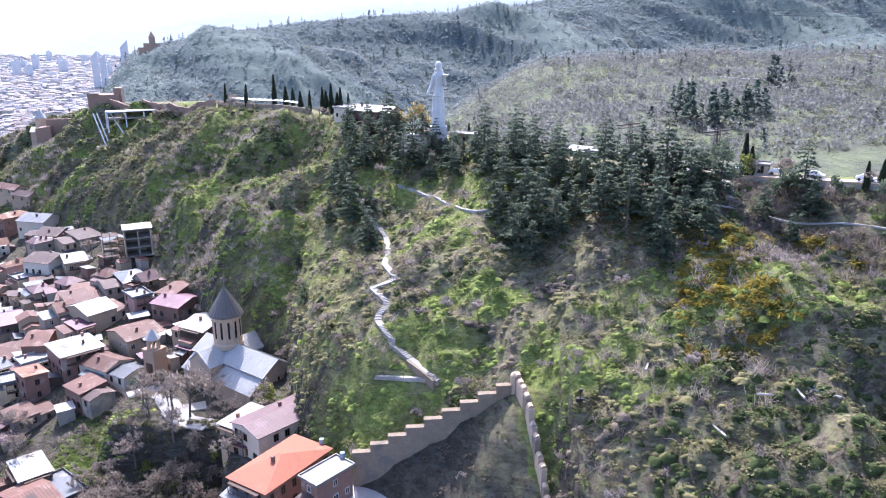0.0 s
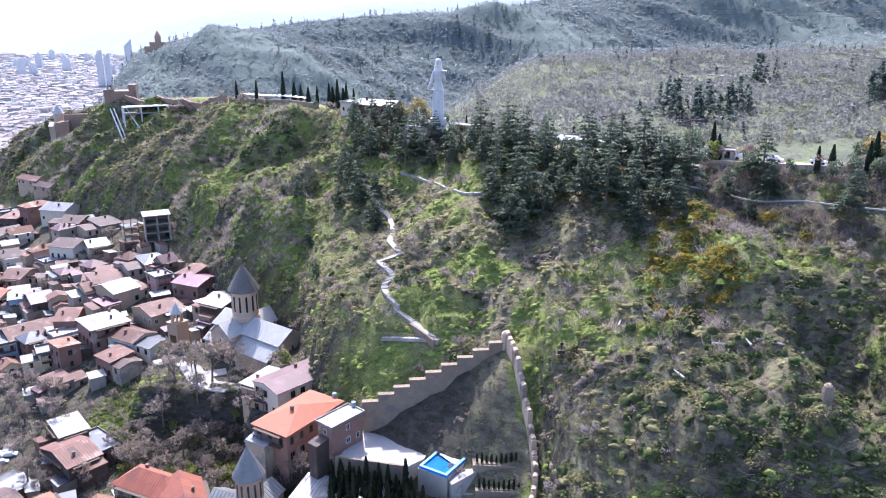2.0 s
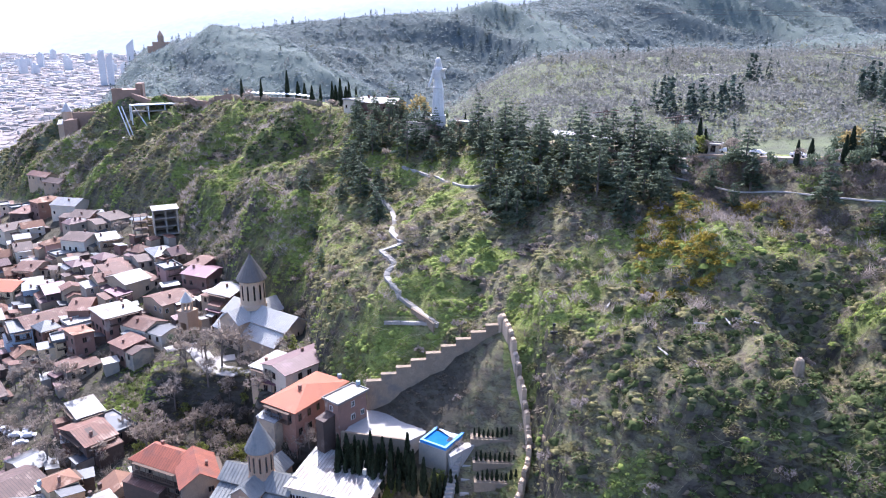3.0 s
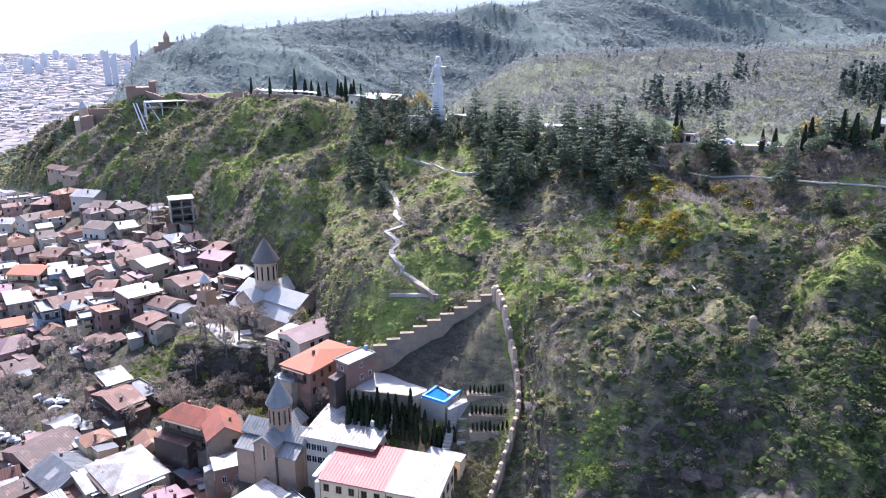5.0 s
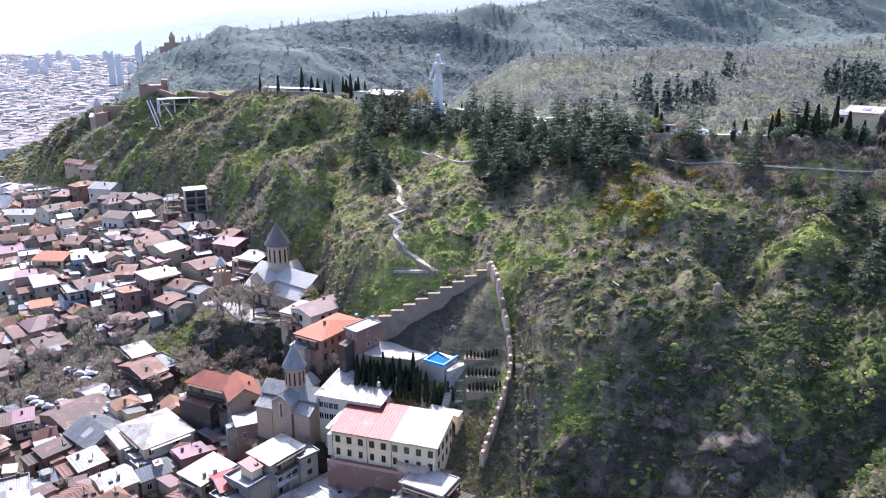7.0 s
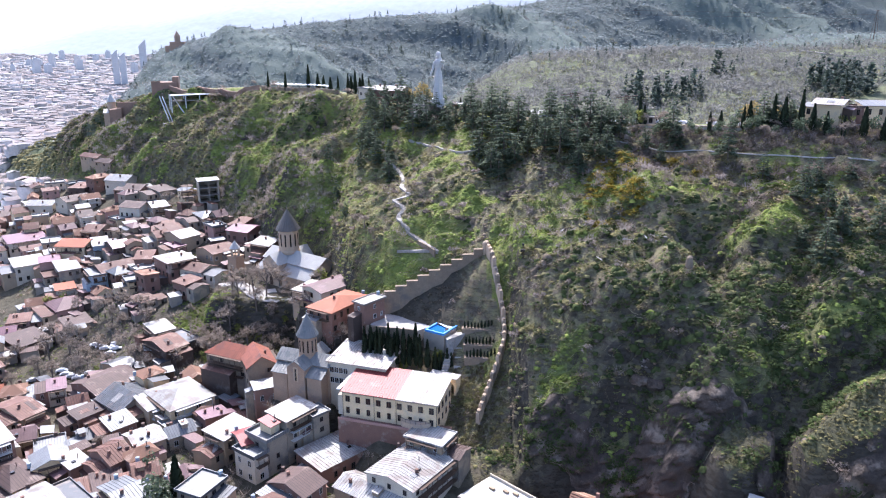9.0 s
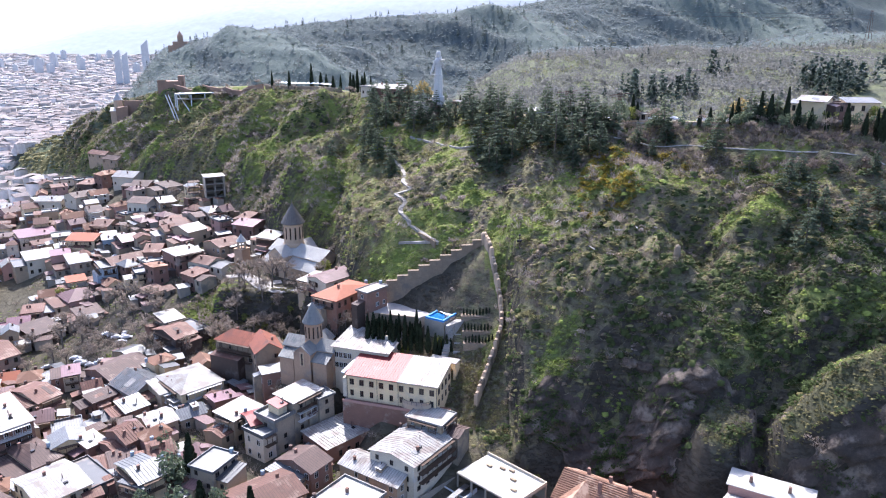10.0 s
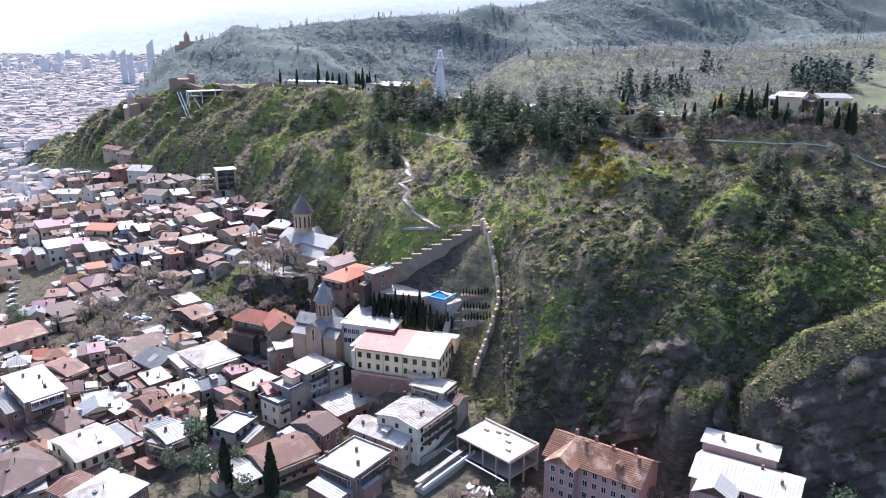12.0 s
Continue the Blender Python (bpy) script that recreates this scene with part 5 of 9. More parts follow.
UPPER = church(-64.6, 209.0, 26.0, -37, 10.0, 22.0, 5.6, 10.5, 5.2, 9.2, 12.8, 4.1, 13.0, 21.7, 30.3, M_ZINC, M_ZINC_DARK, M_STONE_PALE,
               "pale stone domed church with seamed zinc roofs and a dark cone")
LOWER = church(-41.0, 117.4, 18.3, -21, 9.2, 9.0, 3.5, 7.8, 9.9, 12.4, 14.8, 2.75, 14.0, 20.4, 27.2, M_ZINC_BLUE, M_ZINC_BLUE, M_STONE,
               "brown stone domed church with blue-grey zinc roofs and cone")


def bell_tower():
    ob = thing("bell_tower", -88.5, 212, on_ground(-88.5, 212), -30, "brick bell tower with open arches and a small pale cone roof", "bell tower")
    s = Shape()
    for x in (-2.4, 1.5):
        s.box(x, x + 0.9, -2.4, 2.4, -2, 9.0)
    s.box(-1.5, 1.5, -2.4, -1.5, 5.2, 9.0).box(-1.5, 1.5, 1.5, 2.4, -2, 9.0).box(-2.6, 2.6, -2.6, 2.6, 9.0, 9.5)
    part("tower_wall", s, M_STONE, ob)
    s = Shape()
    for i in range(8):
        a = 2 * math.pi * i / 8
        part("column", Shape().tube((1.7 * math.cos(a), 1.7 * math.sin(a), 9.5), (1.7 * math.cos(a), 1.7 * math.sin(a), 12.2), 0.28, sides=6), M_STONE_PALE, ob)
    s.lathe([(2.1, 12.2), (2.1, 12.7)], 8)
    part("belfry", s, M_STONE_PALE, ob)
    part("cone_roof", Shape().lathe([(2.4, 12.7), (0.05, 16.0)], 8), M_ZINC, ob)
    part("bell", Shape().lathe([(0.55, 10.6), (0.45, 10.9), (0.3, 11.5), (0.1, 11.7)], 10), M_STEEL, ob)


bell_tower()


# ---- the statue on the ridge ----
def statue():
    s = Shape()
    n, k = 28, 0
    rows = [(0.0, 2.9, 2.5), (0.06, 2.75, 2.35), (0.20, 2.6, 2.2), (0.36, 2.45, 2.0), (0.48, 2.25, 1.8), (0.56, 2.0, 1.55), (0.62, 1.75, 1.35), (0.68, 1.9, 1.45), (0.74, 2.15, 1.5),
            (0.79, 2.3, 1.4), (0.825, 1.7, 1.1), (0.845, 0.8, 0.75), (0.865, 0.72, 0.75), (0.885, 1.0, 1.05), (0.92, 1.18, 1.2), (0.955, 1.12, 1.15), (0.985, 0.75, 0.8), (1.0, 0.2, 0.2)]
    H = 20.6
    for f, rx, ry in rows:
        for i in range(n):
            a = 2 * math.pi * i / n
            fold = 1 + (0.055 * math.sin(9 * a + 3 * f) if f < 0.6 else 0)
            s.v.append((0.80 * rx * fold * math.cos(a), 0.80 * ry * fold * math.sin(a), f * H))
    for j in range(len(rows) - 1):
        for i in range(n):
            a, b = j * n + i, j * n + (i + 1) % n
            s.f.append((a, b, b + n, a + n))
    s.f.append(tuple(range(n - 1, -1, -1)))
    # arms, sword and bowl, veil
    for a, b, r0, r1 in (((-1.45, 0, 16.3), (-2.3, -0.4, 13.2), 0.66, 0.52), ((-2.3, -0.4, 13.2), (-3.5, -1.0, 10.3), 0.52, 0.36), ((-3.7, -1.1, 10.2), (2.2, -1.7, 9.6), 0.22, 0.10),
                         ((-3.5, -1.8, 10.2), (-3.6, -0.2, 10.2), 0.18, 0.18), ((1.45, 0, 16.3), (2.3, -0.5, 13.2), 0.66, 0.52), ((2.3, -0.5, 13.2), (2.0, -1.5, 15.6), 0.50, 0.36),
                         ((0.2, 0.5, 18.9), (1.9, 0.9, 14.5), 0.9, 0.7), ((-0.6, 1.0, 18.4), (0.4, 1.5, 8.0), 0.8, 1.1)):
        s.tube(a, b, r0, r1, 8)
    s.lathe([(0.3, 15.7), (1.0, 16.2), (1.15, 16.7), (0.9, 16.72)], 12, 2.05, -1.5)
    s.lathe([(1.0, 18.6), (1.12, 19.4), (1.0, 20.1), (0.55, 20.6), (0.1, 20.7)], 14, 0.1, 0.25)
    s.prism([(-2.8, -2.6), (2.8, -2.6), (2.8, 2.6), (-2.8, 2.6)], -5.5, 0.0)
    ob = new("statue", s.mesh("statue", M_STATUE))
    ob.matrix_basis = pose(-1.5, 250, 98.0)
    tagged(ob, "tall pale aluminium robed statue standing on the ridge", "statue")


statue()


# ---- the walled garden ----
def garden():
    wall = thing("garden_wall", 0, 0, 0, 0, "stepped rubble-stone garden wall climbing the slope", "wall")
    n = 9
    for i in range(n):                       # the stepped side
        a, b = i / n, (i + 1) / n
        x0, x1 = -18.5 + 33.0 * a, -18.5 + 33.0 * b
        y0, y1 = 135.6 + 3.4 * a, 135.6 + 3.4 * b
        top = 45.0 + 15.2 * (i + 0.7) / n
        low = min(float(land(x0, y0 - 2)), float(land(x1, y1 - 2))) - 3
        part("wall_stage", Shape().prism([(x0, y0 - 0.5), (x1, y1 - 0.5), (x1, y1 + 0.5), (x0, y0 + 0.5)], low, top), M_RUBBLE, wall)
        part("coping", Shape().prism([(x0 - 0.1, y0 - 0.7), (x1 + 0.0, y1 - 0.7), (x1 + 0.0, y1 + 0.7), (x0 - 0.1, y0 + 0.7)], top, top + 0.2), M_RUBBLE, wall)
    line = [(14.9, 139.3), (16.3, 133.3), (17.8, 127.1), (18.8, 122.9), (19.4, 118.7), (19.5, 114.2), (18.6, 110.9), (16.9, 107.5), (14.8, 103.9), (12.6, 99.7), (10.6, 95.5)]
    side = thing("garden_wall", 0, 0, 0, 0, "rubble-stone garden wall with rounded merlons down the slope", "wall")
    dist = [0.0]
    for p, q in zip(line, line[1:]):
        dist.append(dist[-1] + math.dist(p, q))
    m = 24
    for i in range(m):
        u0, u1 = dist[-1] * i / m, dist[-1] * (i + 1) / m
        x0, x1 = np.interp([u0, u1], dist, [p[0] for p in line])
        y0, y1 = np.interp([u0, u1], dist, [p[1] for p in line])
        tx, ty = (y1 - y0), -(x1 - x0)
        k = 0.55 / math.hypot(tx, ty)
        tx, ty = tx * k, ty * k
        g = float(land((x0 + x1) / 2, (y0 + y1) / 2))
        top = g + 3.3
        out = [(x0 - tx, y0 - ty), (x0 + tx, y0 + ty), (x1 + tx, y1 + ty), (x1 - tx, y1 - ty)]
        area = sum(out[j][0] * out[(j + 1) % 4][1] - out[(j + 1) % 4][0] * out[j][1] for j in range(4))
        out = out if area > 0 else out[::-1]
        part("wall_stage", Shape().prism(out, g - 6, top), M_STONE_PALE if i % 3 else M_RUBBLE, side)
        s = Shape().tube((x0 * 0.75 + x1 * 0.25, y0 * 0.75 + y1 * 0.25, top + 0.25), (x0 * 0.2 + x1 * 0.8, y0 * 0.2 + y1 * 0.8, top + 0.1), 0.62, 0.55, 8)
        part("merlon", s, M_STONE_PALE, side)
    part("corner_post", Shape().lathe([(0.9, 55), (0.9, 61.2), (1.0, 61.3), (0.9, 61.9), (0.5, 62.4), (0.1, 62.6)], 12, 14.6, 139.0), M_STONE_PALE, side)

    # terraces
    t = thing("garden_terrace", 0, 0, 0, 0, "pale paved garden terraces with retaining walls", "terrace")
    part("paving", Shape().prism([(-23, 124), (-8, 120.5), (-4, 124), (-2, 131), (-9, 133.5), (-20, 136)], 26, 38.4), M_PAVE, t)
    part("retaining_wall", Shape().prism([(-23.6, 123.6), (-8, 119.9), (-7.9, 120.4), (-23.3, 124.1)], 26, 39.2), M_RUBBLE, t)
    part("pool_terrace", Shape().prism([(2, 114.5), (8, 120), (7, 127), (4.5, 126.5), (5.8, 122.8), (1.5, 115.8)], 26, 38.2), M_PAVE, t)
    for k in range(5):
        y0, y1 = 119.0 - 2.4 * k, 116.6 - 2.4 * k
        part("walk", Shape().prism([(4.6 - 0.3 * k, y1), (6.6 - 0.3 * k, y1), (6.9 - 0.3 * k, y0), (4.6 - 0.3 * k, y0)], 20, 34.6 - 2.0 * k), M_PAVE, t)
    for x0, x1, y, z in ((6.6, 17.6, 119.6, 39.6), (7.0, 17.9, 115.6, 36.0), (7.2, 17.4, 112.2, 33.2)):
        part("terrace_step", Shape().prism([(x0, y), (x1, y - 0.8), (x1, y + 3.4), (x0, y + 3.6)], 20, z), M_RUBBLE, t)
        part("planting_bed", Shape().prism([(x0 + 0.5, y + 0.5), (x1 - 0.5, y - 0.3), (x1 - 0.5, y + 3.2), (x0 + 0.5, y + 3.4)], z - 0.2, z + 0.15), M_RUBBLE, t)
    st = thing("garden_stair", 0, 0, 0, 0, "pale stone garden stair with low side walls", "stair")
    for i in range(16):
        a = i / 15
        x, y, z = 3.6 - 3.4 * a, 117.0 - 10.5 * a, 37.6 - 9.6 * a
        part("step", Shape().box(x - 0.9, x + 0.9, y - 0.38, y + 0.38, z - 2.5, z), M_PATH, st)
    # the pool
    p = thing("swimming_pool", 0.7, 121.8, 39.3, 57, "bright blue swimming pool on a concrete plinth", "pool")
    part("plinth", Shape().box(-5.2, 5.2, -3.7, 3.7, -9, -0.35), WALLS["concrete"], p)
    s = Shape()
    for x0, x1, y0, y1 in ((-5, 5, -3.5, -2.9), (-5, 5, 2.9, 3.5), (-5, -4.4, -2.9, 2.9), (4.4, 5, -2.9, 2.9)):
        s.box(x0, x1, y0, y1, -0.35, 0.35)
    part("rim", s, M_POOL, p)
    part("floor", Shape().box(-4.4, 4.4, -2.9, 2.9, -0.35, -0.30), M_POOL, p)
    part("water", Shape().box(-4.4, 0.8, -2.9, 2.9, -0.3, -0.1), M_WATER, p)
    s = Shape()
    s.sheet([(-0.5, -2.6, 0.2), (3.9, -2.6, -0.05), (3.9, 1.4, 0.1), (1.0, 2.2, 0.45)], 0.06)
    part("cover", s, M_CLOTH, p, "pale folded pool cover")
    # the loggia
    o = thing("loggia", 1.2, 107.0, 24.8, -24, "pale arched garden loggia with three dark arches", "loggia")
    for x in (-4.4, -1.75, 1.0, 3.7):
        part("pier", Shape().box(x, x + 0.8, -1.6, -0.9, -9, 4.0), WALLS["cream"], o)
    part("lintel", Shape().box(-4.4, 4.5, -1.6, -0.9, 4.0, 5.3), WALLS["cream"], o)
    s = Shape().box(-4.4, 4.5, 0.6, 1.6, -6, 5.3).box(-4.4, -3.7, -0.9, 0.6, -6, 5.3).box(3.8, 4.5, -0.9, 0.6, -6, 5.3)
    part("arcade_wall", s, WALLS["cream"], o)
    for x in (-2.675, 0.025, 2.75):
        a = Shape()
        for i in range(8):
            c0, c1 = math.pi * i / 8, math.pi * (i + 1) / 8
            a.add([(x + 0.97 * math.cos(c0), -1.61, 2.9 + 1.0 * math.sin(c0)), (x + 0.97 * math.cos(c1), -1.61, 2.9 + 1.0 * math.sin(c1)),
                   (x + 1.0 * math.cos(c1), -1.61, 4.05), (x + 1.0 * math.cos(c0), -1.61, 4.05)], [(0, 1, 2, 3)])
        part("arch_head", a, WALLS["cream"], o)
    part("terrace_floor", Shape().box(-4.6, 4.7, -1.8, 1.8, 5.3, 5.55), M_PAVE, o)


garden()


# ---- cream house with the red and white roof, and the white house behind it ----
def cream_house():
    ob = thing("cream_house", -12.5, 100.2, 21.8, -17.5, "long cream plastered house, roof part red and part pale", "house")
    w, d, h = 28.5, 13.5, 7.7
    part("wall", body_shape("hip", w, d, h, 0, 3), WALLS["cream"], ob)
    x = 2.2
    for name, x0, x1, m, lab in (("roof", -w / 2 - 0.5, x, ROOFS["red"], "worn red sheet-metal roof half"), ("roof", x, w / 2 + 0.5, ROOFS["white"], "pale sheet-metal roof half")):
        s = Shape()
        c = [(x0, -d / 2 - 0.6, h), (x1, -d / 2 - 0.6, h), (x1, d / 2 + 0.4, h + 2.3), (x0, d / 2 + 0.4, h + 2.3)]
        seamed(s, [(a, b, k + 0.2) for a, b, k in c], 0.2, 0.8, 0.07, 0.04)
        part(name, s, m, ob, lab)
    part("roof_fascia", Shape().box(-w / 2 - 1.6, -w / 2 - 0.52, -d / 2 - 0.6, d / 2 + 0.4, h + 0.5, h + 0.8), M_WHITE, ob)
    part("gable_infill", Shape().prism([(-w / 2, -d / 2), (w / 2, -d / 2), (w / 2, d / 2), (-w / 2, d / 2)], h - 0.02, [h, h, h + 2.2, h + 2.2]), WALLS["cream"], ob)
    part("cornice", Shape().box(-w / 2 - 0.15, w / 2 + 0.15, -d / 2 - 0.2, -d / 2 - 0.006, h - 0.5, h - 0.05), M_STONE_PALE, ob)
    for side, length, off, n in ((0, w, d / 2, 9), (1, d, w / 2, 4), (3, d, w / 2, 4)):
        for i in range(n):
            for z, key in ((1.1, (0.9, 1.7, True)), (4.7, (1.2, 1.7, True))):
                wo = part("window", WINDOWS[key], None, ob)
                wo.matrix_basis = pose(0, 0, 0, 0, 0, 90 * side) @ pose(-length / 2 + (i + 0.5) * length / n, -off, z)
    for xx in (-w / 2 + 0.1, -4.5, x, w / 2 - 0.1):
        part("downpipe", Shape().tube((xx, -d / 2 - 0.15, -1), (xx, -d / 2 - 0.15, h), 0.07, sides=6), M_FRAME_DARK, ob)
    b = Shape()
    for i in range(9):
        a0, a1 = math.pi * i / 9, math.pi * (i + 1) / 9
        b.tube((8.0 - 4.5 * math.cos(a0), -d / 2 - 2.4 * math.sin(a0), 3.1), (8.0 - 4.5 * math.cos(a1), -d / 2 - 2.4 * math.sin(a1), 3.1), 0.06, sides=4)
        b.tube((8.0 - 4.5 * math.cos(a0), -d / 2 - 2.4 * math.sin(a0), 2.0), (8.0 - 4.5 * math.cos(a0), -d / 2 - 2.4 * math.sin(a0), 3.1), 0.05, sides=4)
    part("balcony_rail", b, M_FRAME_DARK, ob)
    out = [(8.0 - 4.5 * math.cos(math.pi * i / 9), -d / 2 - 2.4 * math.sin(math.pi * i / 9)) for i in range(10)]
    part("balcony", Shape().prism(out, 0.2, 2.0), M_STONE_PALE, ob)
    v = Shape().box(-w / 2 - 1.6, -w / 2 - 0.01, -d / 2 + 0.3, -d / 2 + 4, 0, 6.2)
    part("side_porch", v, WALLS["white"], ob)
    r = thing("retaining_wall", -13, 91.5, 10, -17.5, "patched brick and stone retaining wall under the terrace", "wall")
    part("wall_face", Shape().box(-17, 15.5, -0.6, 5, -4, 11.6), WALLS["brick"], r)
    part("parapet", Shape().box(-17, 15.5, -0.75, -0.35, 11.6, 12.3), WALLS["pink"], r)
    g = thing("white_house", -22.9, 115.4, 22.5, -18, "white house with a wide pale roof and glazed verandas", "house")
    w, d, h = 18.5, 14.0, 10.2
    part("wall", body_shape("hip", w, d, h, 0, 6), WALLS["white"], g)
    part("roof", roof_shape("shed", w, d, h, 1.0, 0.8, 1.0), ROOFS["white"], g)
    for z in (3.2, 6.6):
        for side, length, off, n in ((3, d, w / 2, 10), (0, 6, d / 2, 4)):
            for i in range(n):
                u = -length / 2 + (i + 0.5) * length / n + (-w / 2 + 3.2 if side == 0 else 0)
                wo = part("window", WINDOWS[(1.2, 1.7, False)], None, g)
                wo.matrix_basis = pose(0, 0, 0, 0, 0, 90 * side) @ pose(u, -off, z)
    for xx, yy in ((-2, 4), (5.5, 1.5), (4.5, 4.5)):
        part("chimney", Shape().box(xx - 0.5, xx + 0.5, yy - 0.4, yy + 0.4, h + 0.5, h + 2.0), WALLS["white"], g)
    for i in range(3):
        wo = part("window", WINDOWS[(0.9, 1.7, True)], None, g)
        wo.matrix_basis = pose(0, 0, 0, 0, 0, 90) @ pose(-3 + 3.4 * i, -w / 2, 5.6)


cream_house()


# ---- unfinished slab building, brick house, pale-roofed house at the foot of the cliff ----
def open_frame(ob, w, d, levels, step, wall_back=True, cols=4):
    """Concrete slabs on columns, with a back wall."""
    for i in range(levels + 1):
        part("slab", Shape().box(-w / 2, w / 2, -d / 2, d / 2, i * step - 0.3, i * step), WALLS["concrete"], ob)
    for i in range(levels):
        for c in range(cols):
            for y in (-d / 2 + 0.3, 0, d / 2 - 0.3):
                x = -w / 2 + 0.3 + c * (w - 0.6) / (cols - 1)
                part("column", Shape().box(x - 0.22, x + 0.22, y - 0.22, y + 0.22, i * step, (i + 1) * step - 0.3), WALLS["concrete"], ob)
        if wall_back:
            part("back_wall", Shape().box(-w / 2 + 0.1, w / 2 - 0.1, d / 2 - 0.28, d / 2 - 0.02, i * step, (i + 1) * step - 0.3), WALLS["concrete"], ob)


def foot_of_cliff():
    ob = thing("unfinished_building", 16.5, 69.0, 3.0, -45, "unfinished concrete building with a white roof slab, open below", "building")
    w, d = 21.0, 13.0
    open_frame(ob, w, d, 2, 4.9, True, 5)
    part("roof_screed", Shape().box(-w / 2 + 0.2, w / 2 - 0.2, -d / 2 + 0.2, d / 2 - 0.2, 9.80, 9.95), M_ZINC, ob)
    for x0, x1, y0, y1 in ((-w / 2, w / 2, d / 2 - 0.3, d / 2), (w / 2 - 0.3, w / 2, -d / 2, d / 2 - 0.3)):
        part("parapet", Shape().box(x0, x1, y0, y1, 9.81, 10.7), WALLS["white"], ob)
    for x, y in ((-6, 2), (-2.5, 3.5), (3, 1.5), (6, -2), (0, 4.5)):
        part("roof_box", Shape().box(x - 0.8, x + 0.8, y - 0.4, y + 0.4, 9.95, 10.5), WALLS["buff"], ob)
    part("beam", Shape().tube((-w / 2 - 2, -d / 2 - 2.5, 5.6), (w / 2, -d / 2 - 2.5, 5.4), 0.22, sides=6), M_WHITE, ob)
    part("yard_wall", Shape().box(-w / 2 - 2.5, -w / 2 - 2.1, -d / 2 - 12, d / 2, -2, 6.5), WALLS["concrete"], ob)

    y = thing("building_yard", 8.5, 54.0, 5.1, -45, "heap of pale rubble and planks in a yard", "rubble")
    r = random.Random(4)
    for i in range(26):
        s = Shape()
        a, b, c = r.uniform(0.5, 2.2), r.uniform(0.2, 1.2), r.uniform(0.1, 0.5)
        s.box(-a, a, -b, b, -0.6, c)
        o = part("rubble_piece", s, M_PAVE if i % 3 else M_DARKWOOD, y)
        o.matrix_basis = pose(r.uniform(-8, 6), r.uniform(-8, 5), r.uniform(-0.2, 0.7), r.uniform(-9, 9), r.uniform(-9, 9), r.uniform(0, 180))

    g = thing("covered_walkway", 1.5, 61.5, 8.0, 52, "long narrow roofed walkway with a white parapet", "walkway")
    part("walkway_floor", Shape().box(-12, 12, -1.6, 1.6, -7, 0.0), WALLS["concrete"], g)
    part("parapet", Shape().box(-12, 12, -1.6, -1.2, 0.0, 1.1), M_WHITE, g)
    part("roof", Shape().box(-12, 11, 0.2, 1.8, 1.6, 1.75), ROOFS["grey"], g)

    b = thing("brick_house", 43.8, 53.6, 3.5, -35, "pink-brown brick house under a hipped clay tile roof", "house")
    w, d, h = 27.0, 14.0, 13.3
    part("wall", body_shape("gable", w, d, h, 4.2, 5), WALLS["pink"], b)
    part("roof", roof_shape("gable", w, d, h, 4.2, 0.7), ROOFS["tile"], b)
    s = Shape()
    part("wing_wall", Shape().box(-11.5, -3.5, -d / 2 - 3.0, -d / 2 - 0.005, -5, h), WALLS["pink"], b)
    s.sheet([(-12.1, -d / 2 - 3.6, h + 0.1), (-7.5, -d / 2 - 3.6, h + 3.0), (-7.5, 0, h + 3.9), (-12.1, -d / 2 + 1.2, h + 0.1)], 0.16)
    s.sheet([(-7.5, -d / 2 - 3.6, h + 3.0), (-2.9, -d / 2 - 3.6, h + 0.1), (-2.9, -d / 2 + 1.2, h + 0.1), (-7.5, 0, h + 3.9)], 0.16)
    s.add([(-11.5, -d / 2 - 3.005, h), (-3.5, -d / 2 - 3.005, h), (-7.5, -d / 2 - 3.005, h + 2.7)], [(0, 1, 2)])
    part("wing_roof", s, ROOFS["tile"], b)
    rows = 15
    for i in range(rows):                     # courses of tiles on the near slope
        t = (i + 0.3) / rows
        yy, zz = -(d / 2 + 0.7) * (1 - t), h - 0.42 + (4.2 + 0.42) * t + 0.2
        part("tile_course", Shape().box(-w / 2 - 0.6, w / 2 + 0.6, yy - 0.16, yy + 0.16, zz - 0.05, zz + 0.10), ROOFS["tile"], b)
    for x, yy in ((-8, 1.2), (-2, 0.8), (3.5, -0.6), (9, 1.0), (11.5, -2.5), (-3.2, -3.0)):
        part("chimney", Shape().box(x - 0.4, x + 0.4, yy - 0.35, yy + 0.35, h + 1.5, h + 5.6), WALLS["brick"], b)
    part("dormer", Shape().box(6.2, 7.6, -d / 2 + 1.6, -d / 2 + 3.4, h + 0.6, h + 2.9).add([(6.0, -d / 2 + 1.4, h + 2.9), (7.8, -d / 2 + 1.4, h + 2.9), (6.9, -d / 2 + 1.4, h + 3.8), (6.0, -d / 2 + 3.8, h + 2.9), (7.8, -d / 2 + 3.8, h + 2.9), (6.9, -d / 2 + 3.8, h + 3.8)],
                                                                                            [(0, 1, 2), (0, 2, 5, 3), (1, 4, 5, 2)]), ROOFS["tile"], b)
    for i in range(10):
        for z in (0.8, 4.3, 7.8, 11.0):
            u = -w / 2 + (i + 0.5) * w / 10
            off = d / 2 + (3.0 if -11.5 < u < -3.5 else 0)
            wo = part("window", WINDOWS[(1.2, 1.7, False)], None, b)
            wo.matrix_basis = pose(u, -off, z)
    for i in range(4):
        for z in (4.3, 7.8, 11.0):
            wo = part("window", WINDOWS[(0.9, 1.7, False)], None, b)
            wo.matrix_basis = pose(0, 0, 0, 0, 0, -90) @ pose(-d / 2 + (i + 0.5) * d / 4, -w / 2, z)

    p = thing("pale_roofed_house", 76.0, 35.5, 12.0, -31, "pink plastered house under several pale sheet-metal roofs", "house")
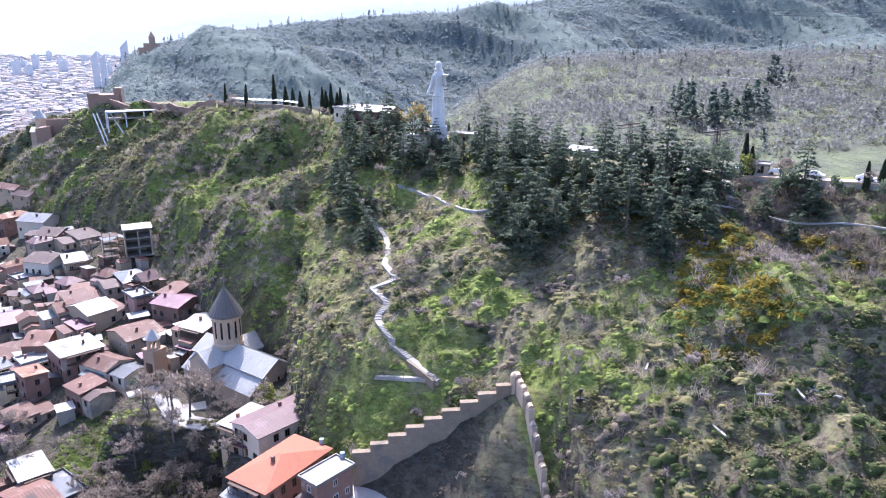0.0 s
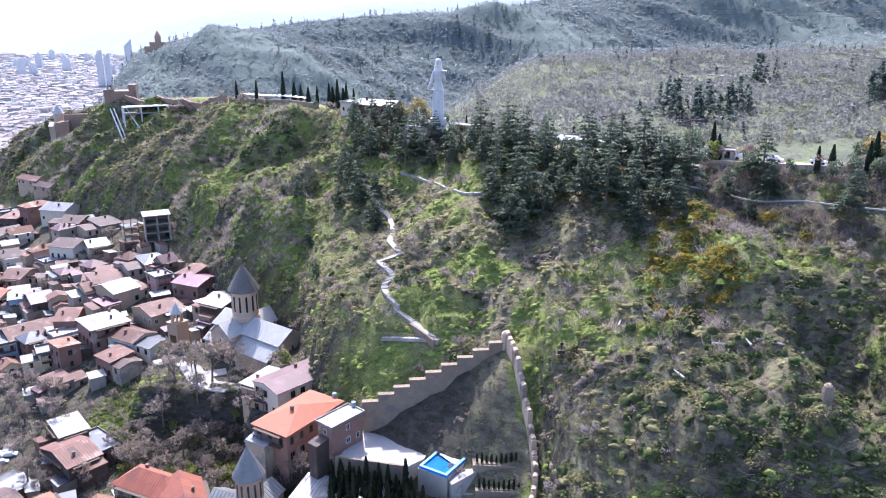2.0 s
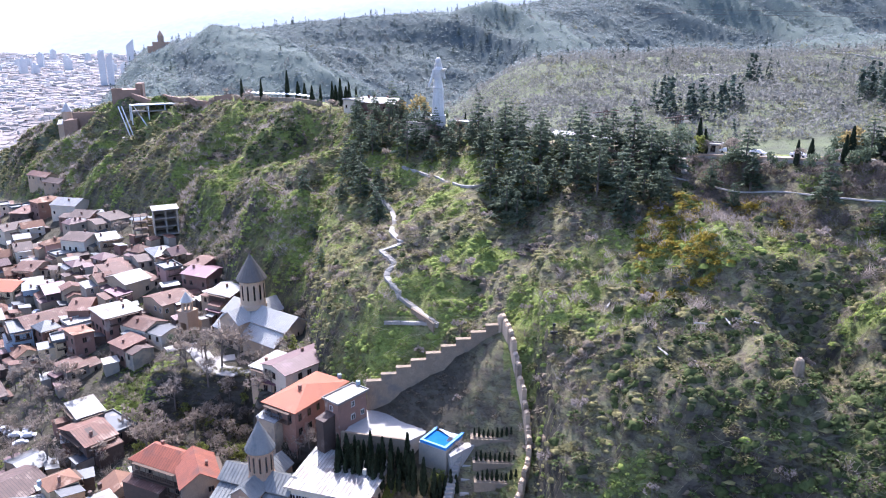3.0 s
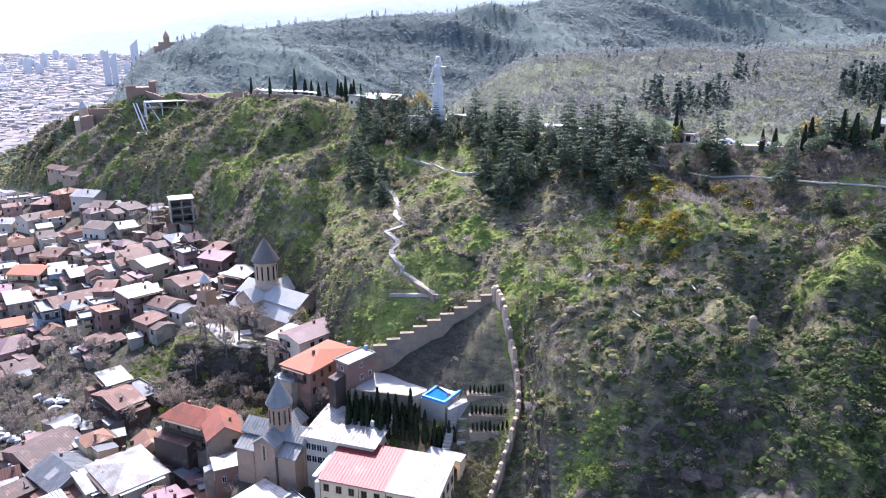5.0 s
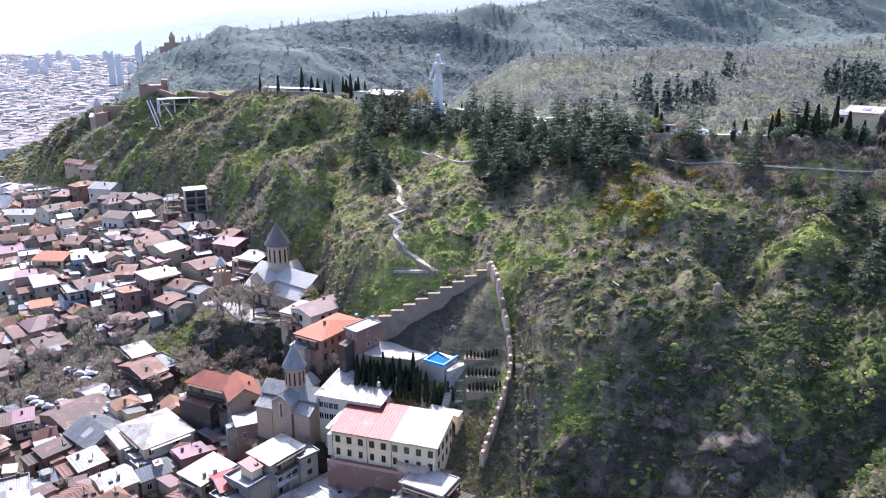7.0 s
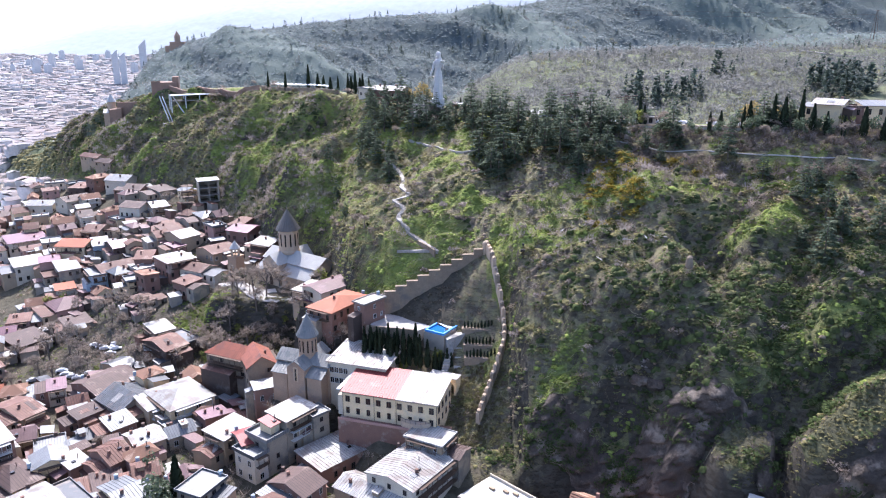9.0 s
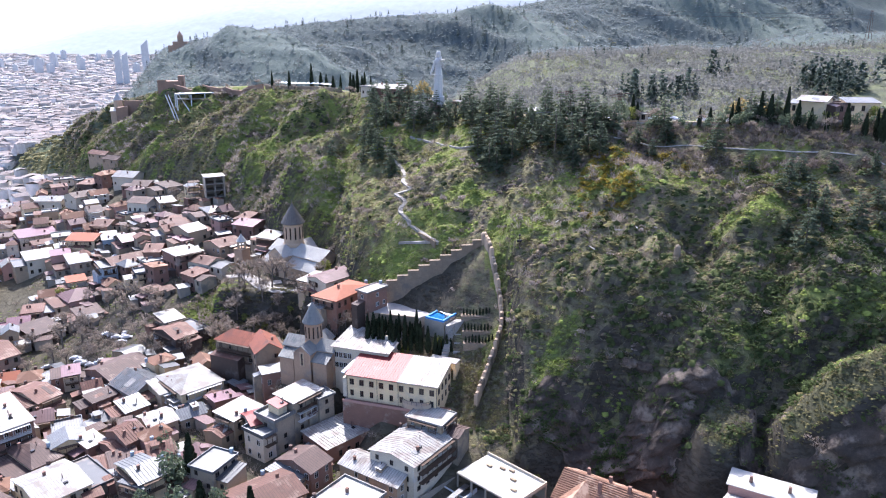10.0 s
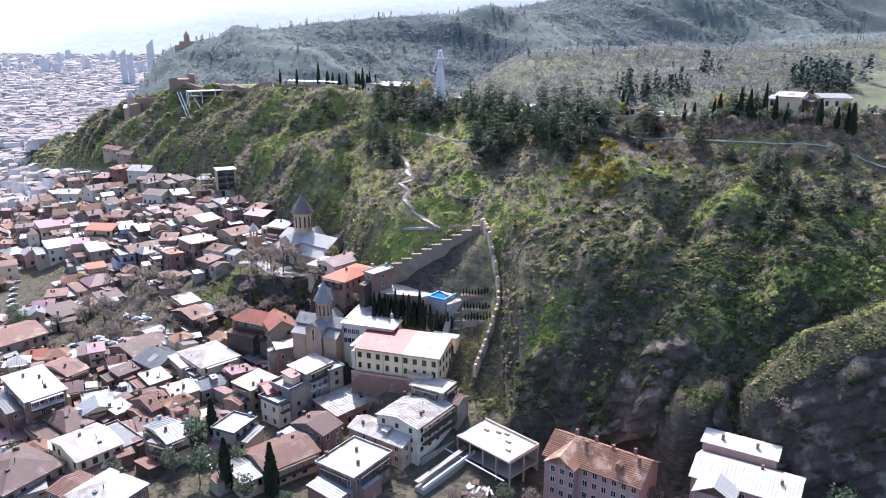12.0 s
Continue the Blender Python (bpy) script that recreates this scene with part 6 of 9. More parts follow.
    part("wall", body_shape("hip", 24, 13, 11.0, 0, 6), WALLS["pink"], p)
    part("roof", roof_shape("gable", 24, 13, 11.0, 2.4, 0.6, 0.9), M_ZINC, p)
    part("back_wing", Shape().box(-12.5, 5.5, 6.52, 12.0, -6, 13.4), WALLS["pink"], p)
    part("back_roof", Shape().sheet([(-13, 6.0, 13.9), (6, 6.0, 13.9), (6, 12.5, 14.8), (-13, 12.5, 14.8)], 0.2), M_ZINC, p)
    s = Shape()
    gable_roof_at(s, -7, 0, 5.0, 10.6, 13.4)
    m = Shape()
    turned(m, s, 90)
    o = part("front_gable_roof", m, M_ZINC, p)
    o.matrix_basis = pose(-5.5, -6.0, 0)
    part("front_wing", Shape().box(-9.8, -1.2, -12.4, -6.52, -6, 10.7), WALLS["pink"], p)
    for x, yy, z in ((3, 2, 12.6), (8, -2, 12.4), (-8, 9, 14.3), (0.5, 9, 14.3)):
        part("chimney", Shape().box(x - 0.35, x + 0.35, yy - 0.35, yy + 0.35, z - 0.6, z + 1.5), WALLS["brick"], p)
    for i in range(7):
        for z in (1.5, 5.0, 8.2):
            u = -12 + (i + 0.5) * 24 / 7
            wo = part("window", WINDOWS[(1.2, 1.7, False)], None, p)
            wo.matrix_basis = pose(u, -6.5 if not -9.8 < u < -1.2 else -12.4, z)

    c = thing("concrete_frame", -123.5, 293.0, 41.0, 25, "unfinished concrete frame house of three open storeys", "building")
    open_frame(c, 10.5, 9.0, 3, 3.7, True, 3)
    part("stair_wall", Shape().box(-5.2, -4.9, -4.4, 4.2, 0, 11.0), WALLS["white"], c)
    part("roof_sheet", Shape().box(-5.6, 5.6, -4.9, 4.9, 11.104, 11.35), M_ZINC, c)
    part("side_wall", Shape().box(4.6, 4.9, -4.4, 4.2, 0, 10.8), WALLS["white"], c)
    q = thing("scaffold", -133.5, 290.0, 40.0, 25, "timber scaffold beside the concrete frame", "scaffold")
    for i in range(4):
        part("deck", Shape().box(-3, 3, -3, 3, i * 3.1, i * 3.1 + 0.14), M_DARKWOOD, q)
        for x in (-2.8, 0, 2.8):
            for yy in (-2.8, 2.8):
                part("pole", Shape().box(x - 0.09, x + 0.09, yy - 0.09, yy + 0.09, i * 3.1, i * 3.1 + 3.1), M_DARKWOOD, q)


foot_of_cliff()
BUILT.extend([(-64, 209, 17), (-46, 140, 13), (-88, 212, 4), (-12, 100, 17), (-23, 115, 12), (16, 69, 15), (44, 53, 17), (76, 35, 18), (-123, 293, 8), (-133, 290, 5), (8, 54, 8)])

# ---- the rest of the town ----
LEFT = []          # lots farther off, whose houses join the distant town


def town_fill():
    r = random.Random(42)
    colours = ["rust"] * 7 + ["brown"] * 3 + ["white"] * 2 + ["grey"] * 3 + ["pink"] * 6 + ["orange"] * 1 + ["violet"] * 2 + ["tile"] * 4
    walls = ["buff"] * 5 + ["brick"] * 4 + ["grey"] * 1 + ["white"] * 1 + ["pink"] * 3 + ["cream"] * 3
    spots = []
    y = 70.0
    while y < 620:
        step = 10.8 + 0.008 * y
        x = -70.0
        while x > -90 - 0.62 * (y + 130):
            px, py = x + r.uniform(-3, 3), y + r.uniform(-3, 3)
            x -= step * r.uniform(0.85, 1.25)
            fy = float(np.interp(px, HX, FY))
            if py > fy - 7:
                continue
            if -165 < px < -78 and 150 < py < 200 or -98 < px < -38 and 143 < py < 207 or -215 < px < -180 and 180 < py < 240:      # yards, trees and the road
                continue
            spots.append((px, py))
        y += step
    spots.sort(key=lambda p: math.hypot(p[0] + 60, p[1] + 100))
    for px, py in spots:
        w, d = r.uniform(6.5, 13.5), r.uniform(5.5, 9.5)
        if any((px - a) ** 2 + (py - b) ** 2 < (c * 0.74 + w * 0.40) ** 2 for a, b, c in BUILT):
            continue
        if len(BUILT) > 312:
            LEFT.append((px, py, w / 2, d / 2))
            BUILT.append((px, py, max(w, d) / 2 + 1))
            continue
        roof = r.choice(("gable", "gable", "gable", "hip", "hip", "shed", "flat"))
        colour = r.choice(colours) if roof != "flat" else r.choice(("white", "grey"))
        h = r.choice((3.2, 4.2, 5.5, 6.0, 6.5, 8.0))
        turn = 40 + 14 * math.sin(px * 0.02 + py * 0.013) + r.choice((0, 0, 90)) + r.uniform(-10, 10)
        far = py > 420
        house(px, py, turn, w, d, h, roof, r.uniform(1.4, 2.4) if roof not in ("flat", "shed") else 0.7, colour, r.choice(walls), chimneys=0 if far else r.choice((0, 1, 1, 2)),
              balcony=0 if far else r.random() < 0.25, gap=4.0, group="town houses")


town_fill()


def sheds():
    """Lean-tos and huts in the gaps between the houses."""
    r = random.Random(77)
    count, tries = 0, 0
    while count < 200 and tries < 14000:
        tries += 1
        x, y = r.uniform(-190, -20), r.uniform(45, 330)
        if y > float(np.interp(x, HX, FY)) - 4 or -98 < x < -42 and 150 < y < 215 or x > -62 and y > 78 or -150 < x < -118 and 150 < y < 180:
            continue
        near = sorted((math.hypot(x - a, y - b) - c * 0.85) for a, b, c in BUILT)[0]
        if not 0.3 < near < 3.5:
            continue
        w, d, h = r.uniform(3.5, 7), r.uniform(2.8, 4.5), r.uniform(2.4, 4.2)
        wall, colour = r.choice(("brick", "grey", "dark", "buff", "concrete")), r.choice(("rust", "rust", "grey", "brown", "white", "slate", "pink"))
        o = thing("shed", x, y, on_ground(x, y), 40 + r.choice((0, 90)) + r.uniform(-15, 15), "small %s shed under a %s roof" % (WALL_WORDS[wall], COLOUR_WORDS[colour]), "shed", "yard sheds")
        part("wall", body_shape("shed", w, d, h, 0.6, 4), WALLS[wall], o)
        part("roof", roof_shape("shed", w, d, h, 0.6, 0.35), ROOFS[colour], o)
        BUILT.append((x, y, w / 2))
        count += 1


sheds()


def far_city():
    """The pale spread of the city on the plain, too far to tell its houses apart."""
    r = np.random.default_rng(5)
    n = 6500
    y = 560 + 3900 * r.uniform(0, 1, n) ** 1.7
    x = y * r.uniform(-0.98, -0.37, n)
    k = land(x, y) < 26
    x, y = x[k], y[k]
    n = len(x)
    m = len(LEFT)
    x, y = np.concatenate([x, [p[0] for p in LEFT]]), np.concatenate([y, [p[1] for p in LEFT]])
    z = land(x, y)
    n += m
    w, d, h = r.uniform(4, 9, n) * (1 + y / 2600), r.uniform(3.5, 6, n) * (1 + y / 2600), r.uniform(2.5, 6.5, n)
    w[n - m:], d[n - m:], h[n - m:] = [p[2] for p in LEFT], [p[3] for p in LEFT], r.uniform(3.5, 8, m)
    a = r.uniform(0, math.pi, n)
    c, s = np.cos(a), np.sin(a)
    sx, sy = np.array([-1, 1, 1, -1]), np.array([-1, -1, 1, 1])
    px = x[:, None] + c[:, None] * w[:, None] * sx - s[:, None] * d[:, None] * sy
    py = y[:, None] + s[:, None] * w[:, None] * sx + c[:, None] * d[:, None] * sy
    low = np.stack([px, py, np.repeat((z - 3)[:, None], 4, 1)], -1)
    top = np.stack([px, py, np.repeat((z + h)[:, None], 4, 1)], -1)
    v = np.concatenate([low, top], 1).reshape(-1, 3)
    b = np.arange(n)[:, None, None] * 8
    f = (b + np.array([[0, 1, 5, 4], [1, 2, 6, 5], [2, 3, 7, 6], [3, 0, 4, 7]])).reshape(-1, 4)
    tagged(new("far_city", fast_mesh("far_city", v, f, M_CITY)), "pale distant city blocks on the plain", "city", "", "stuff")
    px, py = x[:, None] + 1.06 * (px - x[:, None]), y[:, None] + 1.06 * (py - y[:, None])
    e = np.stack([px, py, np.repeat((z + h + 0.02)[:, None], 4, 1)], -1)
    mid = np.stack([(px[:, [0, 3]] + px[:, [1, 2]]) / 2, (py[:, [0, 3]] + py[:, [1, 2]]) / 2, np.repeat((z + h + r.uniform(0.3, 1.6, n))[:, None], 2, 1)], -1)
    v = np.concatenate([e, mid], 1).reshape(-1, 3)
    b = np.arange(n)[:, None, None] * 6
    f = (b + np.array([[0, 4, 5, 3], [1, 2, 5, 4]])).reshape(-1, 4)
    pale = np.repeat(r.uniform(0, 1, n) < 0.18, 2)
    tagged(new("far_roofs", fast_mesh("far_roofs", v, f[~pale], M_CITYROOF)), "distant reddish brown roofs on the plain", "roofs", "", "stuff")
    tagged(new("far_pale_roofs", fast_mesh("far_pale_roofs", v, f[pale], M_CITYPALE)), "distant pale grey roofs on the plain", "roofs", "", "stuff")


far_city()


def towers():
    r = random.Random(8)
    for i in range(18):
        y = r.uniform(1900, 3000)
        x = -y * r.uniform(0.40, 0.62)
        w, d, h = r.uniform(12, 20), r.uniform(10, 16), r.uniform(22, 48)
        t = thing("tower_block", x, y, on_ground(x, y) - 2, r.uniform(0, 90), "pale distant concrete tower block", "building", "far towers")
        part("tower_wall", Shape().box(-w / 2, w / 2, -d / 2, d / 2, -8, h), M_TOWER, t)
        part("roof_house", Shape().box(-w / 5, w / 5, -d / 4, d / 4, h, h + 4), M_TOWER, t)
    for x, y, w, h in ((-708, 1575, 13, 80), (-694, 1580, 12, 74), (-652, 1590, 15, 101)):
        t = thing("glass_tower", x, y, on_ground(x, y) - 2, 20, "slender pale high-rise tower far off in haze", "building", "far towers")
        part("tower_wall", Shape().prism([(-w / 2, -w / 2), (w / 2, -w / 2), (w / 2, w / 2), (-w / 2, w / 2)], -8, [h * 0.86, h, h, h * 0.86]), M_TOWER, t)
    m = thing("monastery", -373, 1000, on_ground(-373, 1000), 10, "small stone monastery church on the far hilltop", "monastery")
    part("church_wall", Shape().box(-10, 10, -6, 6, -6, 8).prism([(-10, -6), (10, -6), (10, 6), (-10, 6)], 7.9, [8, 8, 8, 8]), M_STONE, m)
    part("drum", Shape().lathe([(4, 8), (4, 15), (4.5, 15), (0.2, 23)], 10), M_STONE, m)
    part("wall", Shape().box(-16, 60, -9, -7, -8, 3), M_STONE, m)
    for i, x in enumerate((24, 38, 52)):
        part("outbuilding", Shape().box(x - 5, x + 5, -5, 4, -6, 6 + i % 2 * 2), M_STONE, m)


towers()

# ---- trees ----
def stem(points, radii, sides=6):
    s = Shape()
    k = len(points)
    for (x, y, z), r in zip(points, radii):
        for i in range(sides):
            a = 2 * math.pi * i / sides
            s.v.append((x + r * math.cos(a), y + r * math.sin(a), z))
    for j in range(k - 1):
        for i in range(sides):
            a, b = j * sides + i, j * sides + (i + 1) % sides
            s.f.append((a, b, b + sides, a + sides))
    s.f.append(tuple((k - 1) * sides + i for i in range(sides)))
    return s


def cedar_meshes(seed, high):
    """A cedar: tapered trunk and level plates of needles, uneven, wider below."""
    r = np.random.default_rng(seed)
    trunk = stem([(r.normal(0, 0.1), r.normal(0, 0.1), z * high) for z in (-0.08, 0.3, 0.6, 0.95)], (0.38, 0.28, 0.17, 0.03)).mesh("trunk", M_BARK)
    c, s = [], []
    z = high * 0.16
    while z < high * 0.98:
        f = z / high
        reach = high * (0.38 * (1 - f) ** 0.8 + 0.03) * r.uniform(0.75, 1.2)
        for _ in range(int(r.integers(5, 8))):
            a, ln = r.uniform(0, 2 * math.pi), reach * r.uniform(0.6, 1.1)
            n = max(4, int(ln * 7))
            t = np.sqrt(r.uniform(0.05, 1, n))
            wide = ln * 0.26 * (1.1 - t)
            off = r.normal(0, 1, n) * wide
            x = t * ln * math.cos(a) - off * math.sin(a)
            y = t * ln * math.sin(a) + off * math.cos(a)
            c.append(np.stack([x, y, z + 0.06 * ln * t - 0.16 * ln * t ** 2 + r.normal(0, 0.10, n)], 1))
            s.append(np.full(n, 0.34 + 0.02 * high * (1 - f)))
        z += high * r.uniform(0.05, 0.08)
    v, f = blades(np.concatenate(c), np.concatenate(s), 0.7, r)
    return trunk, fast_mesh("crown", v, f, M_CEDAR)


def cypress_meshes(seed, high, wide):
    r = np.random.default_rng(seed)
    trunk = stem([(0, 0, -0.8), (0, 0, high * 0.25), (0, 0, high * 0.8)], (0.22, 0.16, 0.05)).mesh("trunk", M_BARK)
    n = int(high * 34)
    t = r.uniform(0.04, 1, n)
    rad = wide * np.sin(np.clip(t * 1.02, 0, 1) ** 0.62 * math.pi) ** 0.7 * (1 - 0.35 * t) * r.uniform(0.55, 1.06, n)
    a = r.uniform(0, 2 * math.pi, n)
    c = np.stack([rad * np.cos(a), rad * np.sin(a), t * high], 1)
    u = unit(np.stack([-np.sin(a), np.cos(a), r.normal(0, 0.2, n)], 1)) * (0.15 * wide + 0.08)
    w = unit(np.stack([0.25 * np.cos(a), 0.25 * np.sin(a), np.ones(n)], 1)) * (0.30 + 0.02 * high)
    v, f = quads(c, u, w)
    return trunk, fast_mesh("crown", v, f, M_CYPRESS)


def bare_meshes(seed, high, pale=False):
    """A leafless tree: trunk, limbs and a haze of fine twigs."""
    r = np.random.default_rng(seed)
    s = Shape()
    tips = []

    def grow(p, d, ln, rad, level):
        q = p + d * ln
        s.tube(p, q, rad, rad * 0.65, 3 if level else 6)
        if level >= 3:
            tips.append((q, d, ln))
            return
        for _ in range(int(r.integers(3, 5)) if level else 5):
            nd = Vector(d) + Vector(r.normal(0, 0.55, 3))
            nd.z = abs(nd.z) * 0.7 + 0.25
            grow(p + d * ln * r.uniform(0.55, 1.0), nd.normalized(), ln * r.uniform(0.55, 0.8), rad * 0.5, level + 1)
    grow(Vector((0, 0, -0.5)), Vector((r.normal(0, 0.06), r.normal(0, 0.06), 1)).normalized(), high * 0.34, high * 0.022, 0)
    c, u, w = [], [], []
    for q, d, ln in tips:
        for _ in range(11):
            t = Vector(d) + Vector(r.normal(0, 0.8, 3))
            t.normalize()
            l2 = ln * r.uniform(0.4, 0.9)
            c.append(q + t * l2 * 0.4)
            w.append(t * l2 * 0.5)
            u.append(t.orthogonal().normalized() * 0.045)
    v, f = quads(np.array(c), np.array(u), np.array(w))
    return s.mesh("trunk", M_BARK), fast_mesh("crown", v, f, M_TWIG_PALE if pale else M_TWIG)


def leafy_meshes(seed, high, mat):
    r = np.random.default_rng(seed)
    trunk = stem([(0, 0, -0.5), (0.1, 0, high * 0.3), (0.0, 0.1, high * 0.7)], (0.16, 0.12, 0.04)).mesh("trunk", M_BARK)
    c = []
    for _ in range(9):
        p = np.array([r.normal(0, high * 0.17), r.normal(0, high * 0.17), high * r.uniform(0.4, 0.85)])
        c.append(p + unit(r.normal(size=(34, 3))) * high * r.uniform(0.12, 0.2) * r.uniform(0.5, 1, (34, 1)))
    v, f = tufts(np.concatenate(c), 0.035 * high, 0, r)
    return trunk, fast_mesh("crown", v, f, mat)


KINDS = {
    "cedar": [cedar_meshes(100 + i, h) for i, h in enumerate((15.0, 13.0, 16.5, 11.5, 14.0, 9.5))],
    "cypress": [cypress_meshes(200 + i, h, w) for i, (h, w) in enumerate(((10.5, 1.0), (12.0, 1.2), (8.0, 1.1), (9.0, 1.5)))],
    "small_cypress": [cypress_meshes(230 + i, h, w) for i, (h, w) in enumerate(((7.0, 0.85), (6.0, 0.75), (5.2, 0.8)))],
    "sapling_cypress": [cypress_meshes(250 + i, h, w) for i, (h, w) in enumerate(((2.4, 0.4), (1.9, 0.35)))],
    "bare": [bare_meshes(300 + i, h) for i, h in enumerate((9.0, 11.0, 7.5, 8.5, 12.5))],
    "blossom": [bare_meshes(330 + i, h, True) for i, h in enumerate((4.2, 5.0, 3.6))],
    "budding": [leafy_meshes(400 + i, h, M_BUD) for i, h in enumerate((5.0, 6.5, 4.2))],
    "willow": [leafy_meshes(440 + i, h, M_WILLOW) for i, h in enumerate((5.5, 6.5))],
    "evergreen": [leafy_meshes(420 + i, h, M_CEDAR) for i, h in enumerate((6.0, 7.5))],
}
TREE_WORDS = {
    "cedar": ("cedar_tree", "dark green cedar with layered level branches on the hillside", "tree", "hillside cedars"),
    "cypress": ("cypress_tree", "tall slender dark cypress on the ridge", "tree", "ridge cypresses"),
    "small_cypress": ("cypress_tree", "slender dark cypress in a close garden row", "tree", "garden cypresses"),
    "sapling_cypress": ("cypress_sapling", "small clipped cypress in a terrace bed", "shrub", "terrace saplings"),
    "bare": ("bare_tree", "leafless grey-brown tree with a haze of twigs", "tree", "bare trees"),
    "blossom": ("blossom_tree", "small leafless tree with pale lilac-grey twigs", "tree", "pale trees"),
    "budding": ("budding_tree", "small tree in fresh yellow-green leaf", "tree", "budding trees"),
    "willow": ("willow_tree", "rounded ochre willow in early bud on the ridge", "tree", "ridge willows"),
    "evergreen": ("evergreen_tree", "dense dark evergreen tree", "tree", "evergreen trees"),
}


def tree(kind, x, y, size=1.0, z=None, pick=None):
    r = random.Random(int(abs(x * 31 + y * 17)))
    trunk, crown = KINDS[kind][r.randrange(len(KINDS[kind])) if pick is None else pick]
    name, label, cat, group = TREE_WORDS[kind]
    ob = new(name)
    ob.matrix_basis = pose(x, y, on_ground(x, y) if z is None else z, 0, 0, r.uniform(0, 360)) @ Matrix.Diagonal((size, size, size * r.uniform(0.92, 1.1), 1))
    tagged(ob, label, cat, group)
    part("trunk", trunk, None, ob)
    part("crown", crown, None, ob)
    return ob


def grove(kind, count, inside, box, near, size=(0.8, 1.2), seed=1):
    """Scatters trees of one kind where inside(x, y) holds, at least near metres apart."""
    r = random.Random(seed)
    put, tries = [], 0
    while len(put) < count and tries < count * 60:
        tries += 1
        x, y = r.uniform(box[0], box[1]), r.uniform(box[2], box[3])
        if not inside(x, y) or any((x - a) ** 2 + (y - b) ** 2 < near * near for a, b in put) or any((x - a) ** 2 + (y - b) ** 2 < (c * 0.8) ** 2 for a, b, c in BUILT):
            continue
        put.append((x, y))
        tree(kind, x, y, r.uniform(*size))


def ridge_y(x):
    return float(np.interp(x, HX, HY))


def foot_y(x):
    return float(np.interp(x, HX, FY))


def up(x, y):
    """How far up the slope a place lies: 0 at the foot, 1 on the ridge."""
    return (y - foot_y(x)) / (ridge_y(x) - foot_y(x))


# cedars: the dense belt under the ridge, the clump west of the stair path, stragglers to the east
grove("cedar", 52, lambda x, y: 0.66 + 0.07 * math.sin(x * 0.23) < up(x, y) < 0.985, (12, 58, 150, 240), 6.0, (0.75, 1.1), 3)
grove("cedar", 26, lambda x, y: 0.80 < up(x, y) < 0.98, (-36, 12, 215, 300), 4.6, (0.7, 1.0), 4)
grove("cedar", 12, lambda x, y: 0.55 < up(x, y) < 0.80 and x < -21, (-36, -20, 205, 262), 4.5, (0.7, 1.05), 5)
grove("cedar", 8, lambda x, y: 0.80 < up(x, y) < 0.98, (56, 92, 140, 190), 5.0, (0.6, 0.9), 6)
grove("cedar", 16, lambda x, y: 0.45 < up(x, y) < 0.80, (96, 150, 70, 150), 5.0, (0.5, 0.9), 7)
grove("cedar", 6, lambda x, y: 0.15 < up(x, y) < 0.5, (-80, -30, 190, 260), 9.0, (0.5, 0.7), 8)
# ridge cypresses
for x, y, k, s in ((-107, 376, 0, 1.0), (-94, 365, 1, 0.95), (-79, 358, 1, 1.12), (-72.5, 352, 3, 1.1), (-69, 351, 3, 0.9), (-63, 337, 3, 0.95), (-58, 332, 0, 0.9), (-52, 329, 1, 0.95), (-50, 326, 3, 1.1),
                   (-47.5, 324, 1, 1.1), (-44.5, 321, 3, 1.05), (-43, 320, 1, 1.0), (-39, 314, 0, 0.9), (9, 262, 0, 0.8), (14, 262, 1, 0.85), (16, 266, 2, 0.9), (18.5, 262, 1, 0.95), (22, 258, 2, 0.9),
                   (25, 256, 1, 0.75), (28, 254, 2, 0.8), (72, 178, 1, 0.95), (74, 179, 3, 0.8), (91, 159, 2, 0.8), (100, 153, 2, 0.9), (108, 149, 1, 0.9), (111, 148, 3, 1.1), (116, 147, 1, 1.0),
                   (119, 145, 3, 0.9), (126, 139, 2, 0.8), (140, 135, 1, 0.8), (103, 156, 3, 0.9), (122, 142, 3, 0.8), (132, 138.5, 3, 1.0), (137, 136, 3, 0.8), (141, 133.5, 3, 1.3), (95, 160, 3, 0.7)):
    tree("cypress", x, y, s, pick=k)
for x, y, s in ((-14, 268, 1.5), (-10, 270, 1.7), (-6, 266, 1.3), (104, 158, 1.4), (112, 156, 1.2)):
    tree("willow", x, y, s)
for x, y, k in ((109, 150.5, 1.25), (113.5, 149, 1.1), (106, 152.5, 0.95)):
    tree("cedar", x, y, k)
# the tree belt along the ridge road
grove("bare", 34, lambda x, y: -9 < y - ridge_y(x) < 2, (58, 160, 120, 200), 2.6, (0.4, 0.65), 51)
grove("evergreen", 26, lambda x, y: -8 < y - ridge_y(x) < -3.5, (58, 160, 110, 205), 2.4, (0.55, 1.05), 52)
grove("evergreen", 18, lambda x, y: 8 < y - ridge_y(x) < 16, (58, 160, 110, 205), 3.0, (0.6, 1.1), 55)
grove("budding", 10, lambda x, y: -4 < y - ridge_y(x) < 14, (70, 150, 125, 200), 4.0, (0.7, 1.1), 53)
grove("evergreen", 16, lambda x, y: -8 < y - ridge_y(x) < 6, (-60, 58, 190, 335), 4.0, (0.5, 0.9), 54)
